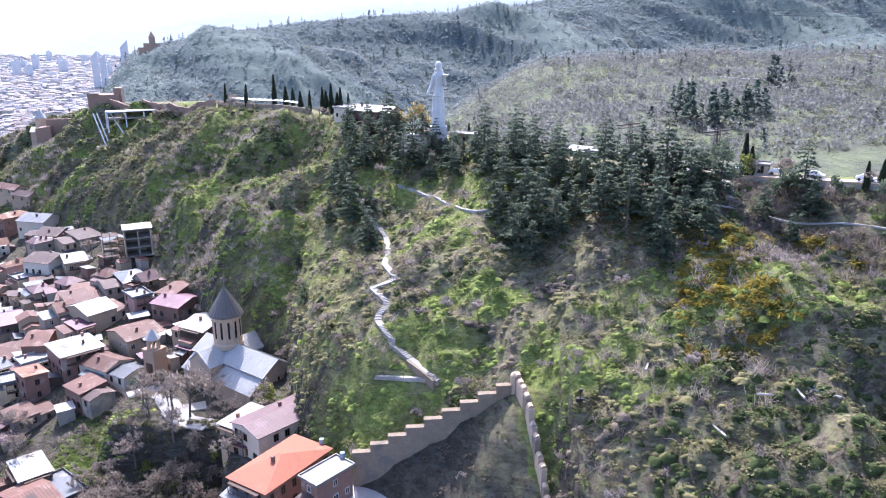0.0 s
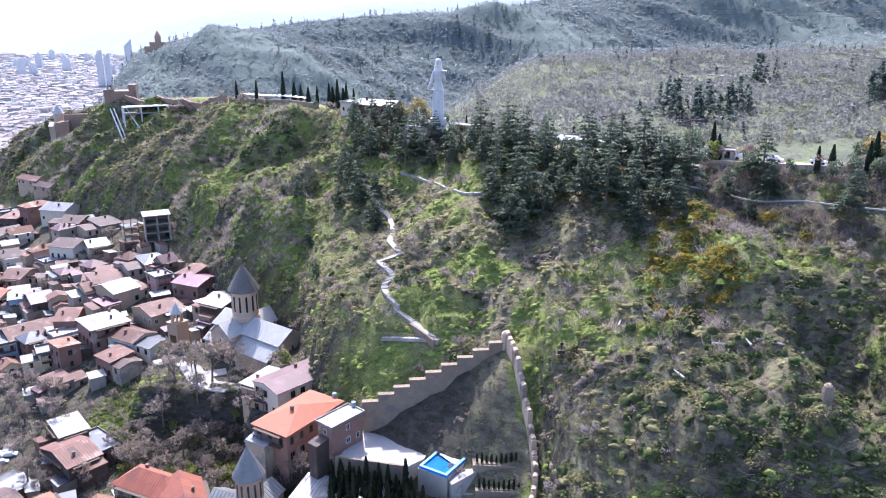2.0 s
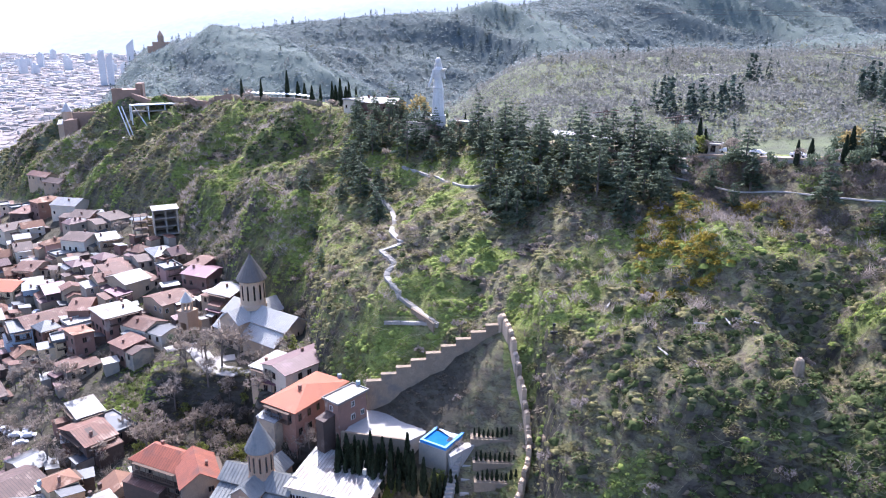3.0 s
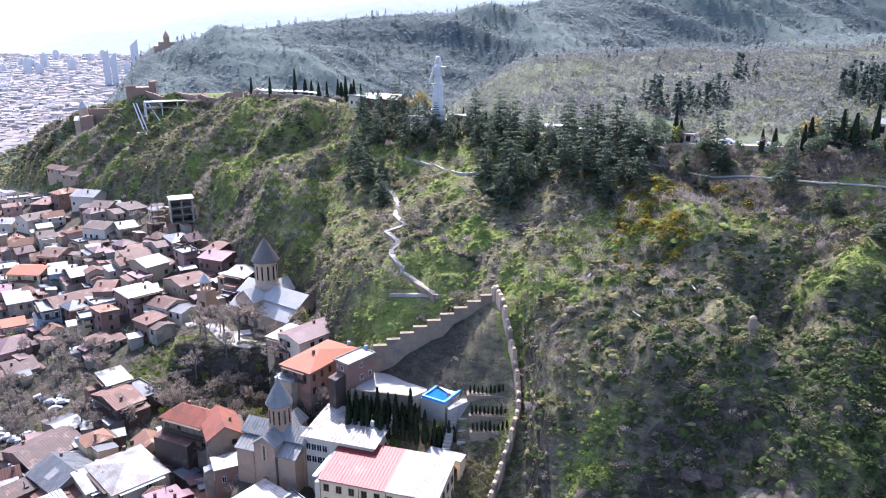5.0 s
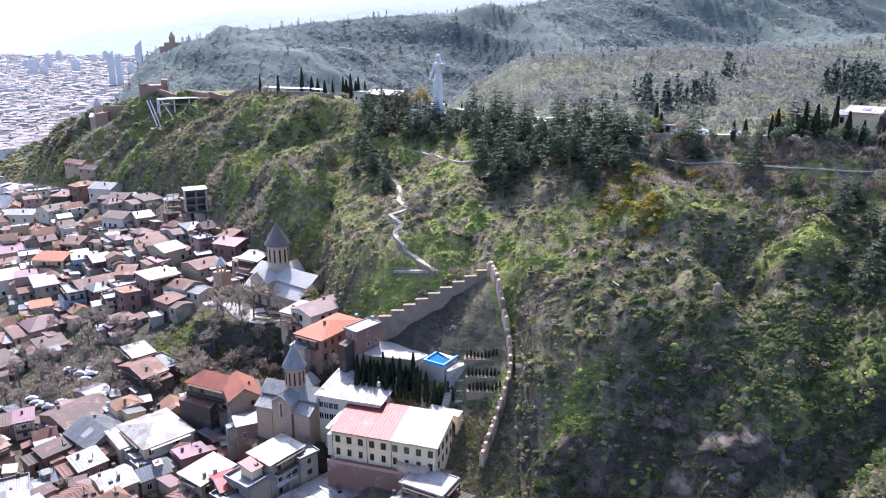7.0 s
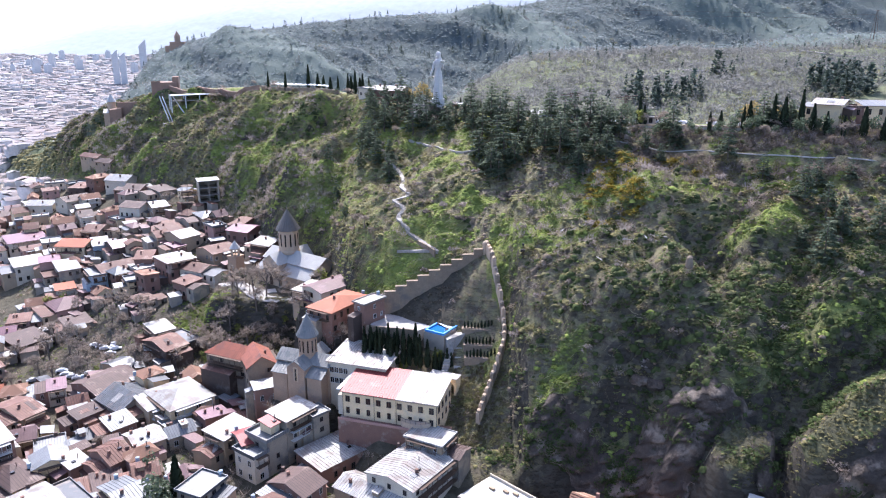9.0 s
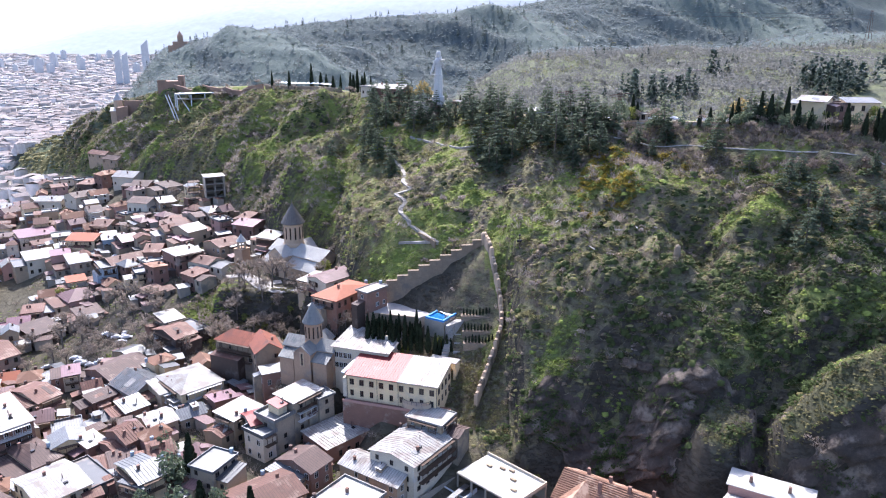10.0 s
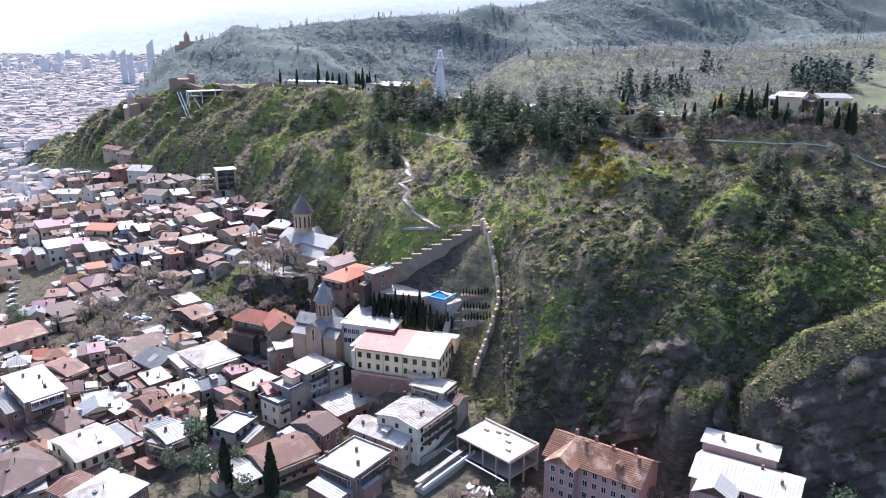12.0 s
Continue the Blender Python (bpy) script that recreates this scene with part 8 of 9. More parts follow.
clumps("far_woods", 72000, FARBOX, lambda x, y: far_keep(x, y) * (1 - 0.95 * upper(x, y)) * (1 - 0.5 * glade(x, y)), (1.8, 3.8), M_FARWOOD, "leafless lilac-grey woods on the plateau behind the ridge", 9, 1.5, 41, 0.28, 0.0)
clumps("far_budding_woods", 14000, FARBOX, lambda x, y: far_keep(x, y) * (1 - 0.95 * upper(x, y)) * smooth(0.1, 0.5, wave(x, y, 55, 49)), (1.6, 3.2), M_FARBUD, "pale yellow-green budding trees on the plateau", 18, 1.2, 50, 0.24, 0.0)
clumps("far_green_woods", 50000, FARBOX, lambda x, y: far_keep(x, y) * upper(x, y) * (0.4 + 0.6 * smooth(0.2, 0.6, 1.6 * np.abs(wave(far_fold(x, y), 0.22 * y, 118, 31)) + 0.3 * wave(x, y, 40, 33))), (1.6, 3.4), M_FARGREEN, "woods in the folds of the far hills, paled blue-grey for haze", 5, 0.8, 48, 0.42, 0.5)


def far_pines():
    crest = lambda x, y: np.exp(-((y - 1125 - 0.25 * x) / 14.0) ** 2)
    p, r = scatter(90000, FARBOX, lambda x, y: far_keep(x, y) * np.clip(0.004 + 0.30 * pine_stand(x, y) * np.where(y < 700, 1, 0.15) + 0.05 * crest(x, y) + 0.02 * smooth(0.5, 0.8, wave(x, y, 60, 43)), 0, 1), 43)
    m = len(p)
    n = 46
    t = r.uniform(0.05, 1, (m, n))
    high = (r.uniform(5, 11, m) * (1 + 0.75 * pine_stand(p[:, 0], p[:, 1]) * (p[:, 1] < 700)))[:, None]
    rad = 0.24 * high * (1 - t) * r.uniform(0.6, 1, (m, n))
    a = r.uniform(0, 2 * math.pi, (m, n))
    c = p[:, None] + np.stack([rad * np.cos(a), rad * np.sin(a), t * high], -1)
    v, f = blades(c.reshape(-1, 3), np.repeat(0.095 * high[:, 0], n), 0.4, r)
    tagged(new("far_pines", fast_mesh("far_pines", v, f, M_FARPINE)), "dark pines standing among the far woods", "trees", "", "stuff")


far_pines()
clumps("city_trees", 5200, (-1500, -240, 470, 1700), lambda x, y: smooth(-0.40, -0.44, x / y) * smooth(-0.95, -0.85, x / y) * smooth(-0.1, 0.3, wave(x, y, 60, 111)), (2.2, 4.5), M_FARWOOD, "leafless trees between the distant houses", 12, 1.2, 112, 0.26, 0.0)
clumps("city_evergreens", 2200, (-1500, -240, 470, 1700), lambda x, y: smooth(-0.40, -0.44, x / y) * smooth(-0.95, -0.85, x / y) * smooth(0.0, 0.3, wave(x, y, 45, 113)), (2.0, 4.0), M_FARGREEN, "dull green trees between the distant houses", 12, 1.2, 114, 0.26, 0.0)


# ---- rock outcrops ----
def rock(x, y, size, tall=0.8, sink=0.35, turn=0.0, name="rock_outcrop", mat=None, label="weathered grey-brown rock outcrop in the slope"):
    """A weathered lump of rock with ledges, half sunk in the slope."""
    s = Shape()
    n, m = 28, 16
    seed = abs(x * 3.1 + y * 1.7)
    for j in range(m + 1):
        b = math.pi * j / m
        for i in range(n):
            a = 2 * math.pi * i / n
            d = Vector((math.sin(b) * math.cos(a), math.sin(b) * math.sin(a), math.cos(b)))
            k = 1 + 0.30 * noise.noise(d * 1.6 + Vector((seed, 0, 0))) + 0.20 * noise.noise(d * 4.0 + Vector((0, seed, 0))) + 0.12 * noise.noise(d * 9.0 + Vector((seed, seed, 0)))
            z = d.z * k * tall
            z = z * 0.75 + 0.25 * round(z * 4) / 4
            s.v.append((d.x * k * size, d.y * k * size, z * size))
    for j in range(m):
        for i in range(n):
            a, b = j * n + i, j * n + (i + 1) % n
            s.f.append((a, a + n, b + n, b))
    ob = new(name, s.mesh(name, mat or M_ROCK))
    ob.matrix_basis = pose(x, y, on_ground(x, y) - sink * size * 0.5, 0, 0, turn)
    return tagged(ob, label, "rock", "rock outcrops")


for x, y, k, t in ((53, 85, 2.6, 0.6), (57, 82, 2.8, 0.5), 
                   (25.7, 157, 3.4, 0.45), (22.2, 158.3, 2.8, 0.45), (6.9, 157, 2.4, 0.4), (82.5, 134, 2.0, 0.35), (-4.9, 164, 1.8, 0.5), (-65, 239, 2.6, 0.35), (-112, 330, 2.8, 0.35), (-149, 378, 3.0, 0.35)):
    rock(x, y, k, t, 1.0, turn=(x * 37 + y * 11) % 360)


def cliff_face(name, x0, x1, low, high, label, seed):
    """A bare face of rock between two lines across the slope: ledges, clefts and overhangs."""
    xs, vs = np.arange(x0, x1, 0.75), np.linspace(0, 1, 74)
    X, V = np.meshgrid(xs, vs)
    Y = low(X) + V * (high(X) - low(X))
    Z = land(X, Y)
    run = 0.8 * X - 0.6 * Y
    dip = Z - 0.45 * run                                   # beds that slant down along the face
    rough = 1.0 - np.abs(wave(run, Z, 11, seed)) + 0.6 * np.abs(wave(run, Z * 1.6, 5, seed + 1)) + 0.35 * wave(run, Z * 2.2, 2.4, seed + 2) + 0.2 * wave(run, Z * 2, 1.2, seed + 4)
    ledge = 0.5 * np.sin(dip * 1.5 + 1.5 * wave(X, Y, 20, 84)) + 0.3 * np.sin(dip * 3.7 + 2 * wave(X, Y, 9, 86))
    edge = smooth(0, 0.08, V) * smooth(1, 0.86, V) * smooth(x0, x0 + 6, X) * smooth(x1 - 1, x1 - 8, X)
    out = (2.3 * rough + 1.0 * ledge) * edge - 0.8 * (1 - edge) - 3.2 * smooth(0.12, 0.42, wave(run, Z, 19, 87) + 0.3 * wave(run, Z, 6, 88))
    P = np.stack([X - 0.5 * out, Y - 0.75 * out, Z - 0.25 * out], -1).reshape(-1, 3)
    r = np.random.default_rng(90)
    green = smooth(0.0, 0.35, wave(run, Z * 1.2, 10, 89) + 0.35 * wave(run, Z, 4, 90)).ravel() * (edge.ravel() > 0.5)
    q = P[r.uniform(0, 1, len(P)) < 0.17 * green]
    c = (q[:, None] + unit(r.normal(size=(len(q), 40, 3))) * (1.0, 1.0, 0.7) * r.uniform(0.4, 1.1, (len(q), 1, 1))).reshape(-1, 3)
    v, f = blades(c, 0.22, 0.4, r)
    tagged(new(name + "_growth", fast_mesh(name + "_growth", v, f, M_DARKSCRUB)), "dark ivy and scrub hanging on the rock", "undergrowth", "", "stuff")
    n, m = len(xs), len(vs)
    k = np.arange((m - 1) * n).reshape(m - 1, n)[:, :-1].ravel()
    me = fast_mesh(name, P, np.stack([k, k + 1, k + n + 1, k + n], 1), M_ROCK)
    tagged(new(name, me), label, "cliff", "", "structure")


def up_slope(k, west):
    """A line across the slope: k of the way up, west of it beside the garden wall."""
    return lambda x: np.interp(x, HX, FY) + np.interp(x, (44, 60), (west, k)) * (np.interp(x, HX, HY) - np.interp(x, HX, FY))


cliff_face("cliff", 20, 84, up_slope(0.025, 0.015), up_slope(0.155, 0.085), "dark grey-brown rock cliff with ledges and clefts", 81)
cliff_face("spur_cliff", 79, 136, lambda x: spur_line(x) - spur_deep(x) - 15, lambda x: spur_line(x) - spur_deep(x) + 0.5, "dark sheer rock face under the grassy spur", 131)

# ---- paths and steps on the hill ----
def along(line, step):
    d = [0.0]
    for p, q in zip(line, line[1:]):
        d.append(d[-1] + math.dist(p, q))
    n = max(1, int(d[-1] / step))
    u = np.linspace(0, d[-1], n + 1)
    return np.interp(u, d, [p[0] for p in line]), np.interp(u, d, [p[1] for p in line])


def flag(x0, y0, x1, y1, wide, z0, z1, thick=0.6, lap=0.06):
    """One paving slab or step between two places of a path; level across."""
    dx, dy = x1 - x0, y1 - y0
    n = math.hypot(dx, dy)
    tx, ty = -dy / n * wide / 2, dx / n * wide / 2
    ex, ey = dx / n * lap, dy / n * lap
    s = Shape()
    s.sheet([(x0 - ex + -tx, y0 - ey - ty, z0), (x1 + ex - tx, y1 + ey - ty, z1), (x1 + ex + tx, y1 + ey + ty, z1), (x0 - ex + tx, y0 - ey + ty, z0)], thick)
    return s


def path(name, label, line, wide, stepped, rail=False, lift=0.12, seed=1, mat=None, even=8, thick=0.9):
    ob = thing(name, 0, 0, 0, 0, label, "path")
    x, y = along(line, 1.1)
    z = np.array([max(float(land(a, b)), float(land(a + wide * 0.4, b)), float(land(a - wide * 0.4, b))) for a, b in zip(x, y)]) + lift
    for _ in range(even):
        z[1:-1] = 0.25 * z[:-2] + 0.5 * z[1:-1] + 0.25 * z[2:]
    r = random.Random(seed)
    for i in range(len(x) - 1):
        rise = z[i + 1] - z[i]
        if stepped and abs(rise) > 0.28:
            k = max(2, round(abs(rise) / 0.2))
            for j in range(k):
                f0, f1 = j / k, (j + 1) / k
                zz = z[i] + rise * (f1 if rise > 0 else f0)
                part("step", flag(x[i] + (x[i + 1] - x[i]) * f0, y[i] + (y[i + 1] - y[i]) * f0, x[i] + (x[i + 1] - x[i]) * f1, y[i] + (y[i + 1] - y[i]) * f1, wide * r.uniform(0.92, 1.04), zz, zz, 1.0, 0.0),
                     M_PATH if j % 2 else M_STEP, ob)
        else:
            part("slab", flag(x[i], y[i], x[i + 1], y[i + 1], wide * r.uniform(0.95, 1.05), z[i], z[i + 1], thick), mat or M_PATH, ob)
    if rail:
        for i in range(0, len(x) - 1, 2):
            j = min(i + 2, len(x) - 1)
            dx, dy = x[j] - x[i], y[j] - y[i]
            n = math.hypot(dx, dy)
            ox, oy = dy / n * wide * 0.48, -dx / n * wide * 0.48
            s = Shape().tube((x[i] + ox, y[i] + oy, z[i] + 1.0), (x[j] + ox, y[j] + oy, z[j] + 1.0), 0.05, sides=4)
            part("handrail", s, M_STEEL, ob)
            part("rail_post", Shape().tube((x[i] + ox, y[i] + oy, z[i] - 0.3), (x[i] + ox, y[i] + oy, z[i] + 1.0), 0.05, sides=4), M_STEEL, ob)
    return ob


path("hill_stair", "pale winding stone stair path climbing the grassy slope", STAIR_LINE, 1.6, True)
path("lower_path", "narrow pale footpath across the slope", LOW_LINE, 1.0, False, True)
path("bend_path", "pale footpath under the cedars", BEND_LINE, 0.9, False, even=14)
path("east_path", "narrow paved footpath along the upper slope", EAST_LINE, 0.55, False, False, 0.35, mat=M_PAVE, even=40, thick=0.35)
path("ridge_stair", "straight flight of pale steps up to the ridge road", RIDGE_STAIR[::-1], 2.0, True)
s = thing("ramp_wall", 0, 0, 0, 0, "stone retaining wall under the lowest ramp of the stair", "wall")
for (ax, ay), (bx, by) in zip(STAIR_LINE[:3], STAIR_LINE[1:3]):
    part("wall_face", Shape().prism([(ax - 1.3, ay - 1.0), (ax - 0.9, ay - 0.6), (bx - 0.9, by - 0.6), (bx - 1.3, by - 1.0)][::-1], 48, [on_ground(bx, by) + 0.6, on_ground(bx, by) + 0.6, on_ground(ax, ay) + 0.6, on_ground(ax, ay) + 0.6]), M_RUBBLE, s)


sq = thing("square_paving", 0, 0, 0, 0, "pale worn paving of the church square", "paving")
for i, (x0, y0, x1, y1, k) in enumerate(((-92, 199, -86, 203, 3.0), (-86, 203, -80, 196, 3.5), (-80, 196, -76, 190, 4.0), (-76, 190, -71, 184, 4.5), (-71, 184, -64, 182, 4.0), (-76, 190, -68, 193, 3.0), (-64, 182, -52, 186, 2.5))):
    part("paving_slab", flag(x0, y0, x1, y1, k * 1.5, 26.1 + 0.004 * i, 26.1 + 0.004 * i, 0.4, 0.4), M_PAVE, sq)


# ---- the ridge: road, parapet, houses, pylons, fort ----
TRACKS = ([(188, 520), (196, 495), (211, 485)], [(262, 640), (310, 640), (345, 610), (390, 585), (415, 560)])


def ridge():
    xs = np.arange(58, 176, 4.0)
    road = thing("ridge_road", 0, 0, 0, 0, "pale road along the ridge behind a low wall", "road")
    wall = thing("road_parapet", 0, 0, 0, 0, "low pale stone parapet along the ridge road", "wall")
    for x0, x1 in zip(xs, xs[1:]):
        y0, y1 = ridge_y(x0) + 3.5, ridge_y(x1) + 3.5
        z0, z1 = on_ground(x0, y0) + 0.5, on_ground(x1, y1) + 0.5
        part("road_slab", flag(x0, y0, x1, y1, 7.0, z0, z1, 1.2), M_PAVE, road)
        part("parapet_panel", flag(x0, y0 - 3.9, x1, y1 - 3.9, 0.45, z0 + 0.75, z1 + 0.75, 2.2), M_STONE_PALE, wall)
    # terrace west of the statue, with a row of pale canopies
    xs = np.arange(-112, -52, 5.0)
    t = thing("ridge_terrace", 0, 0, 0, 0, "stone terrace wall along the ridge", "terrace")
    for x0, x1 in zip(xs, xs[1:]):
        y0, y1 = ridge_y(x0) - 2, ridge_y(x1) - 2
        part("terrace_panel", flag(x0, y0, x1, y1, 1.0, on_ground(x0, y0) + 2.2, on_ground(x1, y1) + 2.2, 4.5), M_RUBBLE, t)
    for x in np.arange(-104, -62, 3.3):
        y = ridge_y(x) + 3
        c = thing("canopy", x, y, on_ground(x, y) + 1.0, -52, "small pale market canopy on the ridge terrace", "canopy", "ridge canopies")
        part("canopy_roof", Shape().add([(-1.5, -1.5, 2.4), (1.5, -1.5, 2.4), (1.5, 1.5, 2.4), (-1.5, 1.5, 2.4), (0, 0, 3.1)], [(0, 1, 4), (1, 2, 4), (2, 3, 4), (3, 0, 4), (3, 2, 1, 0)]), M_WHITE, c)
        for a in (-1.4, 1.4):
            for b in (-1.4, 1.4):
                part("canopy_post", Shape().box(a - 0.05, a + 0.05, b - 0.05, b + 0.05, -1.2, 2.4), M_STEEL, c)
    xs = np.arange(-186, -112, 6.0)
    f = thing("fortress_wall", 0, 0, 0, 0, "long buff stone fortress wall on the ridge", "wall")
    for i, (x0, x1) in enumerate(zip(xs, xs[1:])):
        y0, y1 = ridge_y(x0) - 3, ridge_y(x1) - 3
        part("wall_stage", flag(x0, y0, x1, y1, 1.2, on_ground(x0, y0) + 2.6 + (i % 3) * 0.3, on_ground(x1, y1) + 2.6 + (i % 3) * 0.3, 7), M_FORT, f)
    k = thing("fortress_tower", -191, 432, 80, 12, "square ruined brown brick fortress tower", "tower")
    s = Shape().box(-8, 8, -6, 6, -8, 12.5)
    part("tower_wall", s, M_FORT, k)
    part("stair_tower", Shape().box(5.5, 9.5, -4, 4, -8, 16.0), M_FORT, k)
    part("parapet", Shape().box(-8.1, -2, -6.2, -5.4, 12.5, 13.4), M_FORT, k)
    for x0, x1, y, z0, z1 in ((-32, -8, -3, -16, -0.5), (-26, -10, 3, -16, -2.0), (8, 20, 2, -10, 1.0)):
        part("curtain_wall", Shape().box(x0, x1, y, y + 1.6, z0, z1), M_FORT, k)
    part("bastion", Shape().prism([(-37, -6), (-29, -7), (-28, 2), (-36, 3)], -20, [-5.2, -4.0, -3.6, -5.0]), M_FORT, k)
    q = thing("fortress_church", -229, 431, 67, 10, "small stone church with a pale cone dome inside the fortress", "church")
    part("church_wall", Shape().box(-5, 5, -4, 4, -8, 5), M_STONE_PALE, q)
    part("roof", roof_shape("gable", 10, 8, 5, 2.2, 0.4), M_ZINC, q)
    part("drum", Shape().lathe([(2.9, 5), (2.9, 12), (3.1, 12.3)], 12), M_STONE_PALE, q)
    part("cone_roof", Shape().lathe([(3.4, 12.2), (0.1, 17.5)], 12), M_ZINC, q)
    house(-224, 383, -30, 17, 7, 3.2, "gable", 1.8, "rust", "buff", chimneys=0, group="houses under the fortress")
    house(-212, 374, -25, 13, 7, 3.2, "gable", 1.8, "brown", "buff", chimneys=0, group="houses under the fortress")
    c = thing("cable_station", -162, 402, 84, 30, "white cable car station on slanting pylons", "station")
    part("roof", Shape().box(-15, 15, -3.4, 3.4, 2.4, 2.9), M_WHITE, c)
    part("deck", Shape().box(-15, 15, -3.2, 3.2, -1.2, -0.6), WALLS["concrete"], c)
    for x in (-15, -6, 3, 12):
        part("column", Shape().box(x - 0.3, x + 0.3, -3, -2.4, -8, 2.2), M_WHITE, c)
        part("column", Shape().box(x - 0.3, x + 0.3, 2.4, 3, -8, 2.2), M_WHITE, c)
    for x in (-21.0, -19.2):
        part("slanting_leg", Shape().tube((x + 4, -6, -16), (x, 3, 2.0), 0.34, 0.28, 6), M_WHITE, c)
    part("slanting_leg", Shape().tube((-8, -6, -9), (-13, 2, 2.0), 0.35, 0.3, 6), M_WHITE, c)
    part("landing", Shape().box(-22, -8, -9, -5, -18, -14), WALLS["concrete"], c)

    house(-26, 291, -30, 19, 9, 4.2, "gable", 1.8, "white", "brick", label="brick ridge restaurant under a pale roof beside the statue", z=94.5, chimneys=3, group="ridge houses")
    house(-37, 303, -35, 10, 8, 4.5, "flat", 0.4, "white", "white", label="white flat-roofed terrace house on the ridge", z=94.0, group="ridge houses")
    house(8, 246, -30, 9, 5, 3.5, "flat", 0.3, "white", "cream", label="low white kiosk below the statue", z=92.5, chimneys=0, group="ridge houses")
    house(-8, 246, -35, 8, 5, 3.0, "flat", 0.3, "white", "white", label="low white kiosk below the statue", z=92.5, chimneys=0, group="ridge houses")
    house(127, 154, -38, 11, 12, 5.6, "gable", 1.2, "white", "cream", label="cream villa under a wide pale roof on the ridge", z=100.0, chimneys=1, group="ridge houses", over=1.0, windows=True, seam=1.0)
    house(141, 156, -10, 17, 9, 3.6, "shed", 1.0, "grey", "cream", label="long low cream annex under a grey roof", z=101.0, chimneys=0, group="ridge houses", seam=1.0)
    house(76, 181, -30, 6, 4, 2.8, "flat", 0.3, "white", "white", label="small white hut by the ridge road", chimneys=0, group="ridge houses")
    house(46, 214, -38, 22, 5, 2.6, "flat", 0.3, "white", "blue", label="long pale blue fence and hall beside the ridge road", chimneys=0, group="ridge houses", windows=False)

    for x, y, z in ((52.5, 211.5, 93.5), (70.5, 193.5, 94.0)):
        p = thing("cableway_pylon", x, y, z, 15, "rusty lattice pylon with a long cross arm", "pylon", "rusty pylons")
        for a in (-0.8, 0.8):
            for b in (-0.8, 0.8):
                part("leg", Shape().tube((a, b, -2), (a * 0.5, b * 0.5, 10.5), 0.14, 0.10, 4), M_STEEL, p)
        for i in range(5):
            h0, h1 = i * 2.1, (i + 1) * 2.1
            k0, k1 = 0.8 - 0.4 * h0 / 10.5, 0.8 - 0.4 * h1 / 10.5
            part("brace", Shape().tube((-k0, -k0, h0), (k1, -k1, h1), 0.07, sides=4), M_STEEL, p)
            part("brace", Shape().tube((k0, k0, h0), (-k1, k1, h1), 0.07, sides=4), M_STEEL, p)
        part("cross_arm", Shape().tube((-4.5, 0, 9.6), (4.5, 0, 10.2), 0.22, sides=4), M_STEEL, p)
        part("cross_arm", Shape().tube((-3.5, 0, 8.8), (3.5, 0, 9.2), 0.14, sides=4), M_STEEL, p)
    t = thing("transmission_tower", 441.5, 703.3, 118.6, 20, "grey lattice transmission tower on the far hillside", "pylon")
    for a in (-2.2, 2.2):
        for b in (-2.2, 2.2):
            part("leg", Shape().tube((a, b, -3), (a * 0.2, b * 0.2, 26), 0.22, 0.14, 4), M_STEEL, t)
    for h, k in ((17, 6.0), (21, 5.0), (25, 3.5)):
        part("cross_arm", Shape().tube((-k, 0, h), (k, 0, h), 0.2, sides=4), M_STEEL, t)
    for i, (h, k) in enumerate(((17, -5.8), (17, 5.8), (21, -4.8), (21, 4.8))):
        part("wire", Shape().tube((k, 0, h), (-260 + k, 60, h + 4), 0.07, sides=3), M_STEEL, t)
    for line in TRACKS:
        t = thing("dirt_track", 0, 0, 0, 0, "pale dirt track across the wooded plateau", "track", "plateau tracks")
        x, y = along(line, 9.0)
        for i in range(len(x) - 1):
            part("track_bed", flag(x[i], y[i], x[i + 1], y[i + 1], 3.2, on_ground(x[i], y[i]) + 0.7, on_ground(x[i + 1], y[i + 1]) + 0.7, 1.6, 0.3), M_PAVE, t)
    m = thing("lamp_mast", 58.5, 196, on_ground(58.5, 196), 0, "slim grey lamp mast by the ridge road", "mast")
    part("mast", Shape().tube((0, 0, -1), (0, 0, 10), 0.12, 0.07, 6), M_STEEL, m)
    part("lamp_head", Shape().box(-0.6, 0.2, -0.15, 0.15, 9.9, 10.1), M_STEEL, m)
    l = thing("floodlight", 25.5, 125.9, on_ground(25.5, 125.9), 0, "dark floodlight pair on a short post in the scrub", "floodlight")
    part("post", Shape().tube((0, 0, -1), (0, 0, 4.2), 0.12, sides=6), M_STEEL, l)
    for a in (-0.45, 0.45):
        part("lamp_head", Shape().box(a - 0.35, a + 0.35, -0.3, 0.3, 2.0, 2.7), M_RUBBER, l)
    part("lamp_head", Shape().box(-0.3, 0.3, -0.25, 0.25, 4.0, 4.6), M_RUBBER, l)
    # dead branches lying on the slope
    r = random.Random(9)
    for x, y, n in ((59.8, 114.8, 3), (57.0, 115.6, 3), (45.9, 113, 2), (38.3, 128.5, 2), (62.8, 113.4, 2)):
        d = thing("fallen_tree", x, y, on_ground(x, y) + 0.5, r.uniform(0, 180), "bleached fallen tree trunk lying in the grass", "dead tree", "fallen trees")
        part("trunk", Shape().tube((-3.5, 0, 0.2), (3.5, 0, -0.3), 0.22, 0.10, 6), M_PAVE, d)
        for i in range(n):
            part("branch", Shape().tube((0.5 + i, 0, -0.1), (2.0 + i, r.uniform(-2, 2), 0.5), 0.10, 0.04, 5), M_PAVE, d)
    q = thing("ruin_stump", 67.5, 97.2, on_ground(67.5, 97.2), 10, "short ruined stone pillar on the slope", "ruin")
    part("pillar", Shape().lathe([(1.1, -1), (1.0, 1.6), (0.8, 2.8), (0.4, 3.2)], 9), M_RUBBLE, q)


ridge()


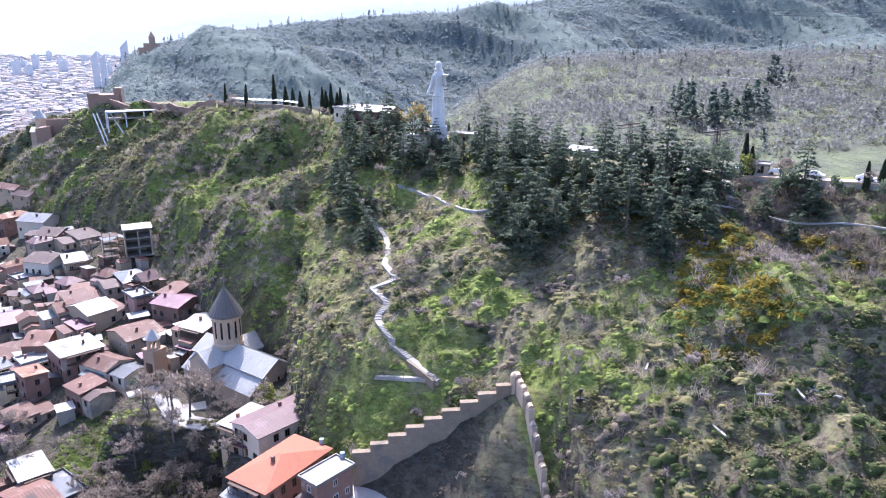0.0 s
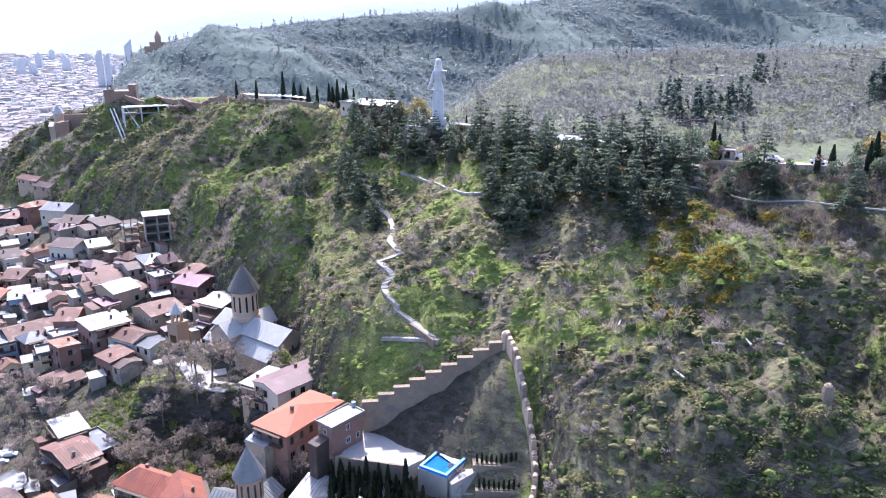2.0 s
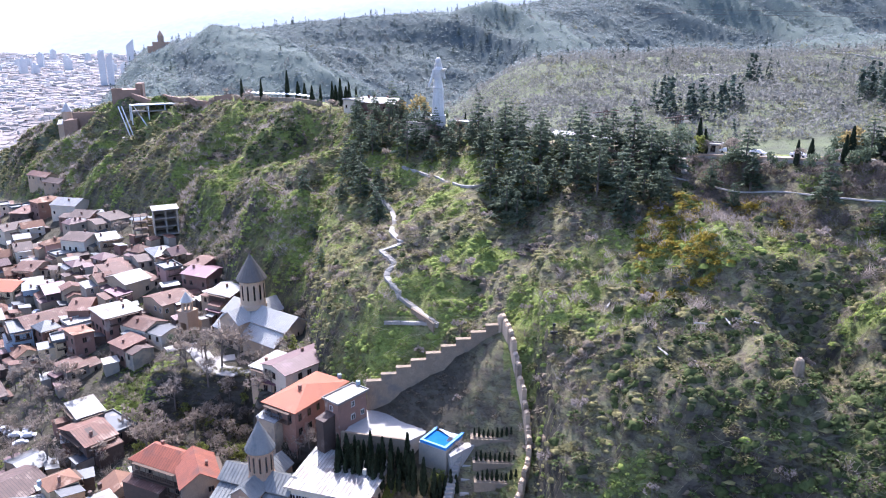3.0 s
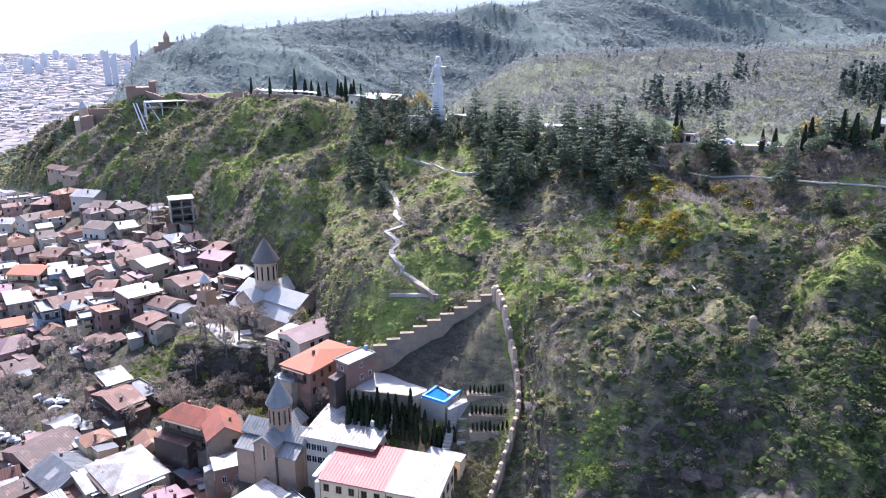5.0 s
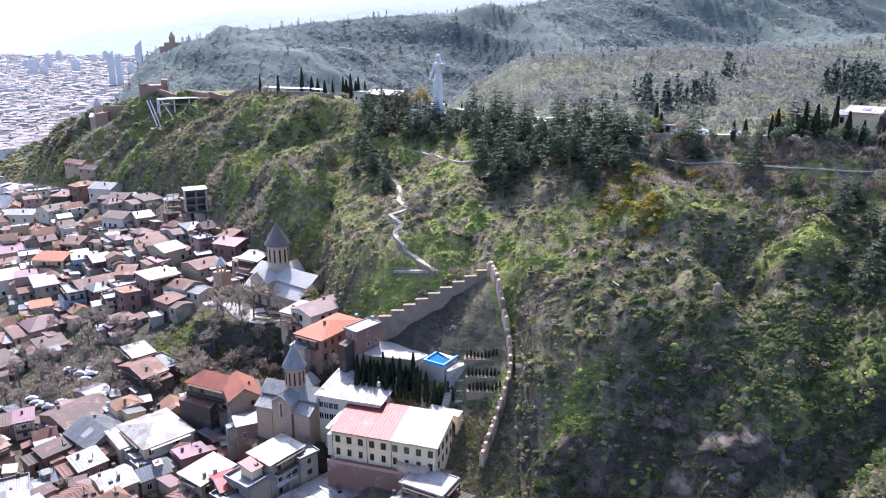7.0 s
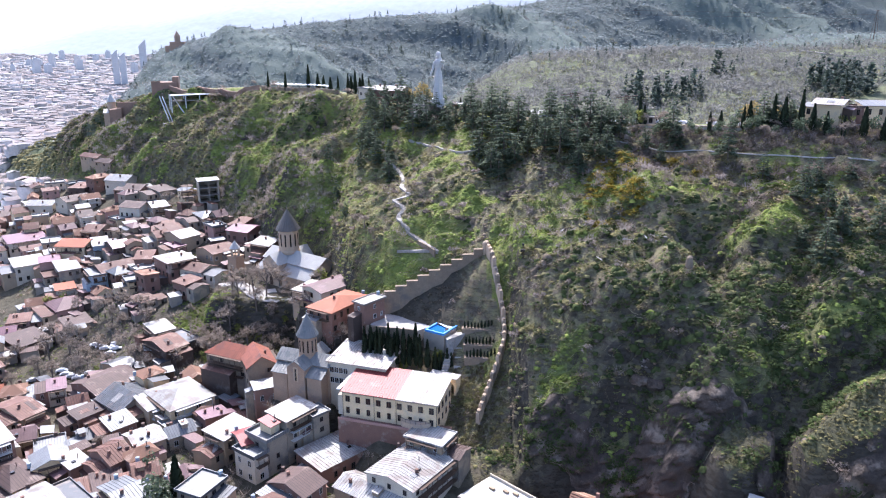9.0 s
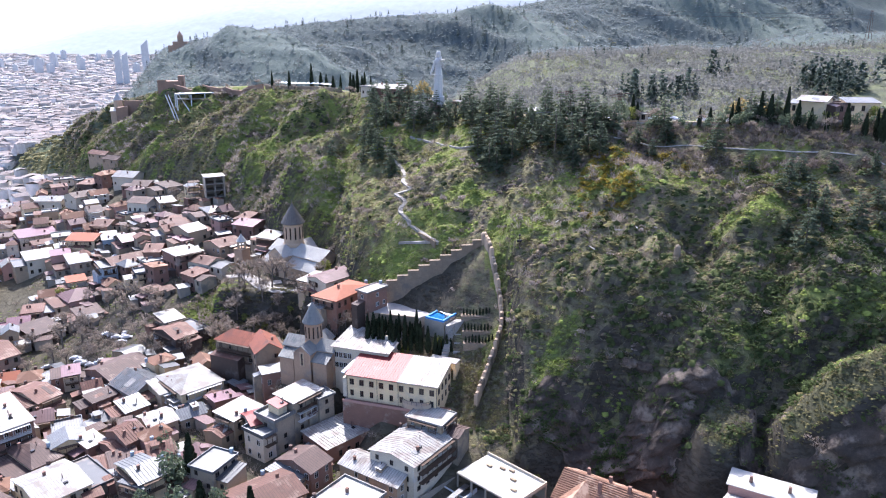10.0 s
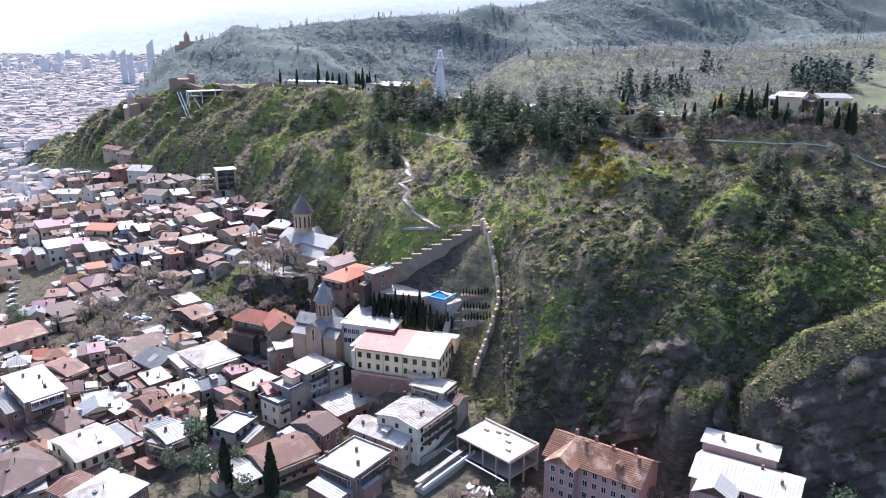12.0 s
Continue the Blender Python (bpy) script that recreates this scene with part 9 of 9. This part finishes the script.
# ---- cars ----
def car_shape():
    s = Shape()
    side = [(-2.1, 0.35), (2.1, 0.35), (2.15, 0.75), (1.3, 0.92), (0.7, 1.42), (-0.9, 1.45), (-1.7, 0.98), (-2.12, 0.9)]
    v = [(x, -0.85 if z < 1.2 else -0.68, z) for x, z in side] + [(x, 0.85 if z < 1.2 else 0.68, z) for x, z in side]
    n = len(side)
    return s.add(v, [tuple(range(n)), tuple(range(2 * n - 1, n - 1, -1))] + [((i + 1) % n, i, n + i, n + (i + 1) % n) for i in range(n)])


def make_car():
    c = thing("parked_car", 0, 0, -500, 0, "pale parked car in a yard", "car", "parked cars")
    part("body", car_shape(), M_CAR, c)
    for a, b in ((0.95, 1.18), (-1.45, -1.1)):
        part("windscreen", Shape().add([(a, -0.7, 0.98), (a, 0.7, 0.98), (a - 0.30 if a > 0 else a + 0.3, 0.6, 1.40), (a - 0.30 if a > 0 else a + 0.3, -0.6, 1.40)], [(0, 1, 2, 3)]), M_GLASS, c)
    for x in (-1.3, 1.3):
        for y in (-0.8, 0.8):
            part("wheel", Shape().tube((x, y - 0.1, 0.32), (x, y + 0.1, 0.32), 0.32, sides=10), M_RUBBER, c)
    return c


CAR = make_car()
rc = random.Random(3)
for x, y, a in ((-136, 176, 20), (-133, 174, 25), (-130.5, 172, 15), (-128, 174, 100), (-126, 171, 15), (-139, 157, 10), (-136, 155, 20), (-133, 153.5, 15), (-130, 156, 40), (-142, 160, 12), (-127, 168, 30),
                (-200, 200, 60), (-204, 206, 60), (-207, 213, 62), (-211, 221, 62), (-215, 230, 60), (-219, 238, 62), (-185, 214, 5), (-222, 247, 60), (-228, 262, 62), (-232, 270, 62), (-193, 196, 20),
                (-160, 243, 70), (-161.5, 248, 72), (-178, 305, 80), (64, 186.5, -40), (72, 181.5, -40), (80, 177, -38), (86, 171.5, -38), (94, 164.5, -38), (101, 158, -30), (112, 153, -15), (-150, 154, 40)):
    k = copy_thing(CAR, pose(x, y, on_ground(x, y) + (0.55 if x > 50 else 0.05), 0, 0, a))
    if x > 50:
        tagged(k, "pale car parked on the ridge road")
for o in (*CAR.children, CAR):
    bpy.data.objects.remove(o)
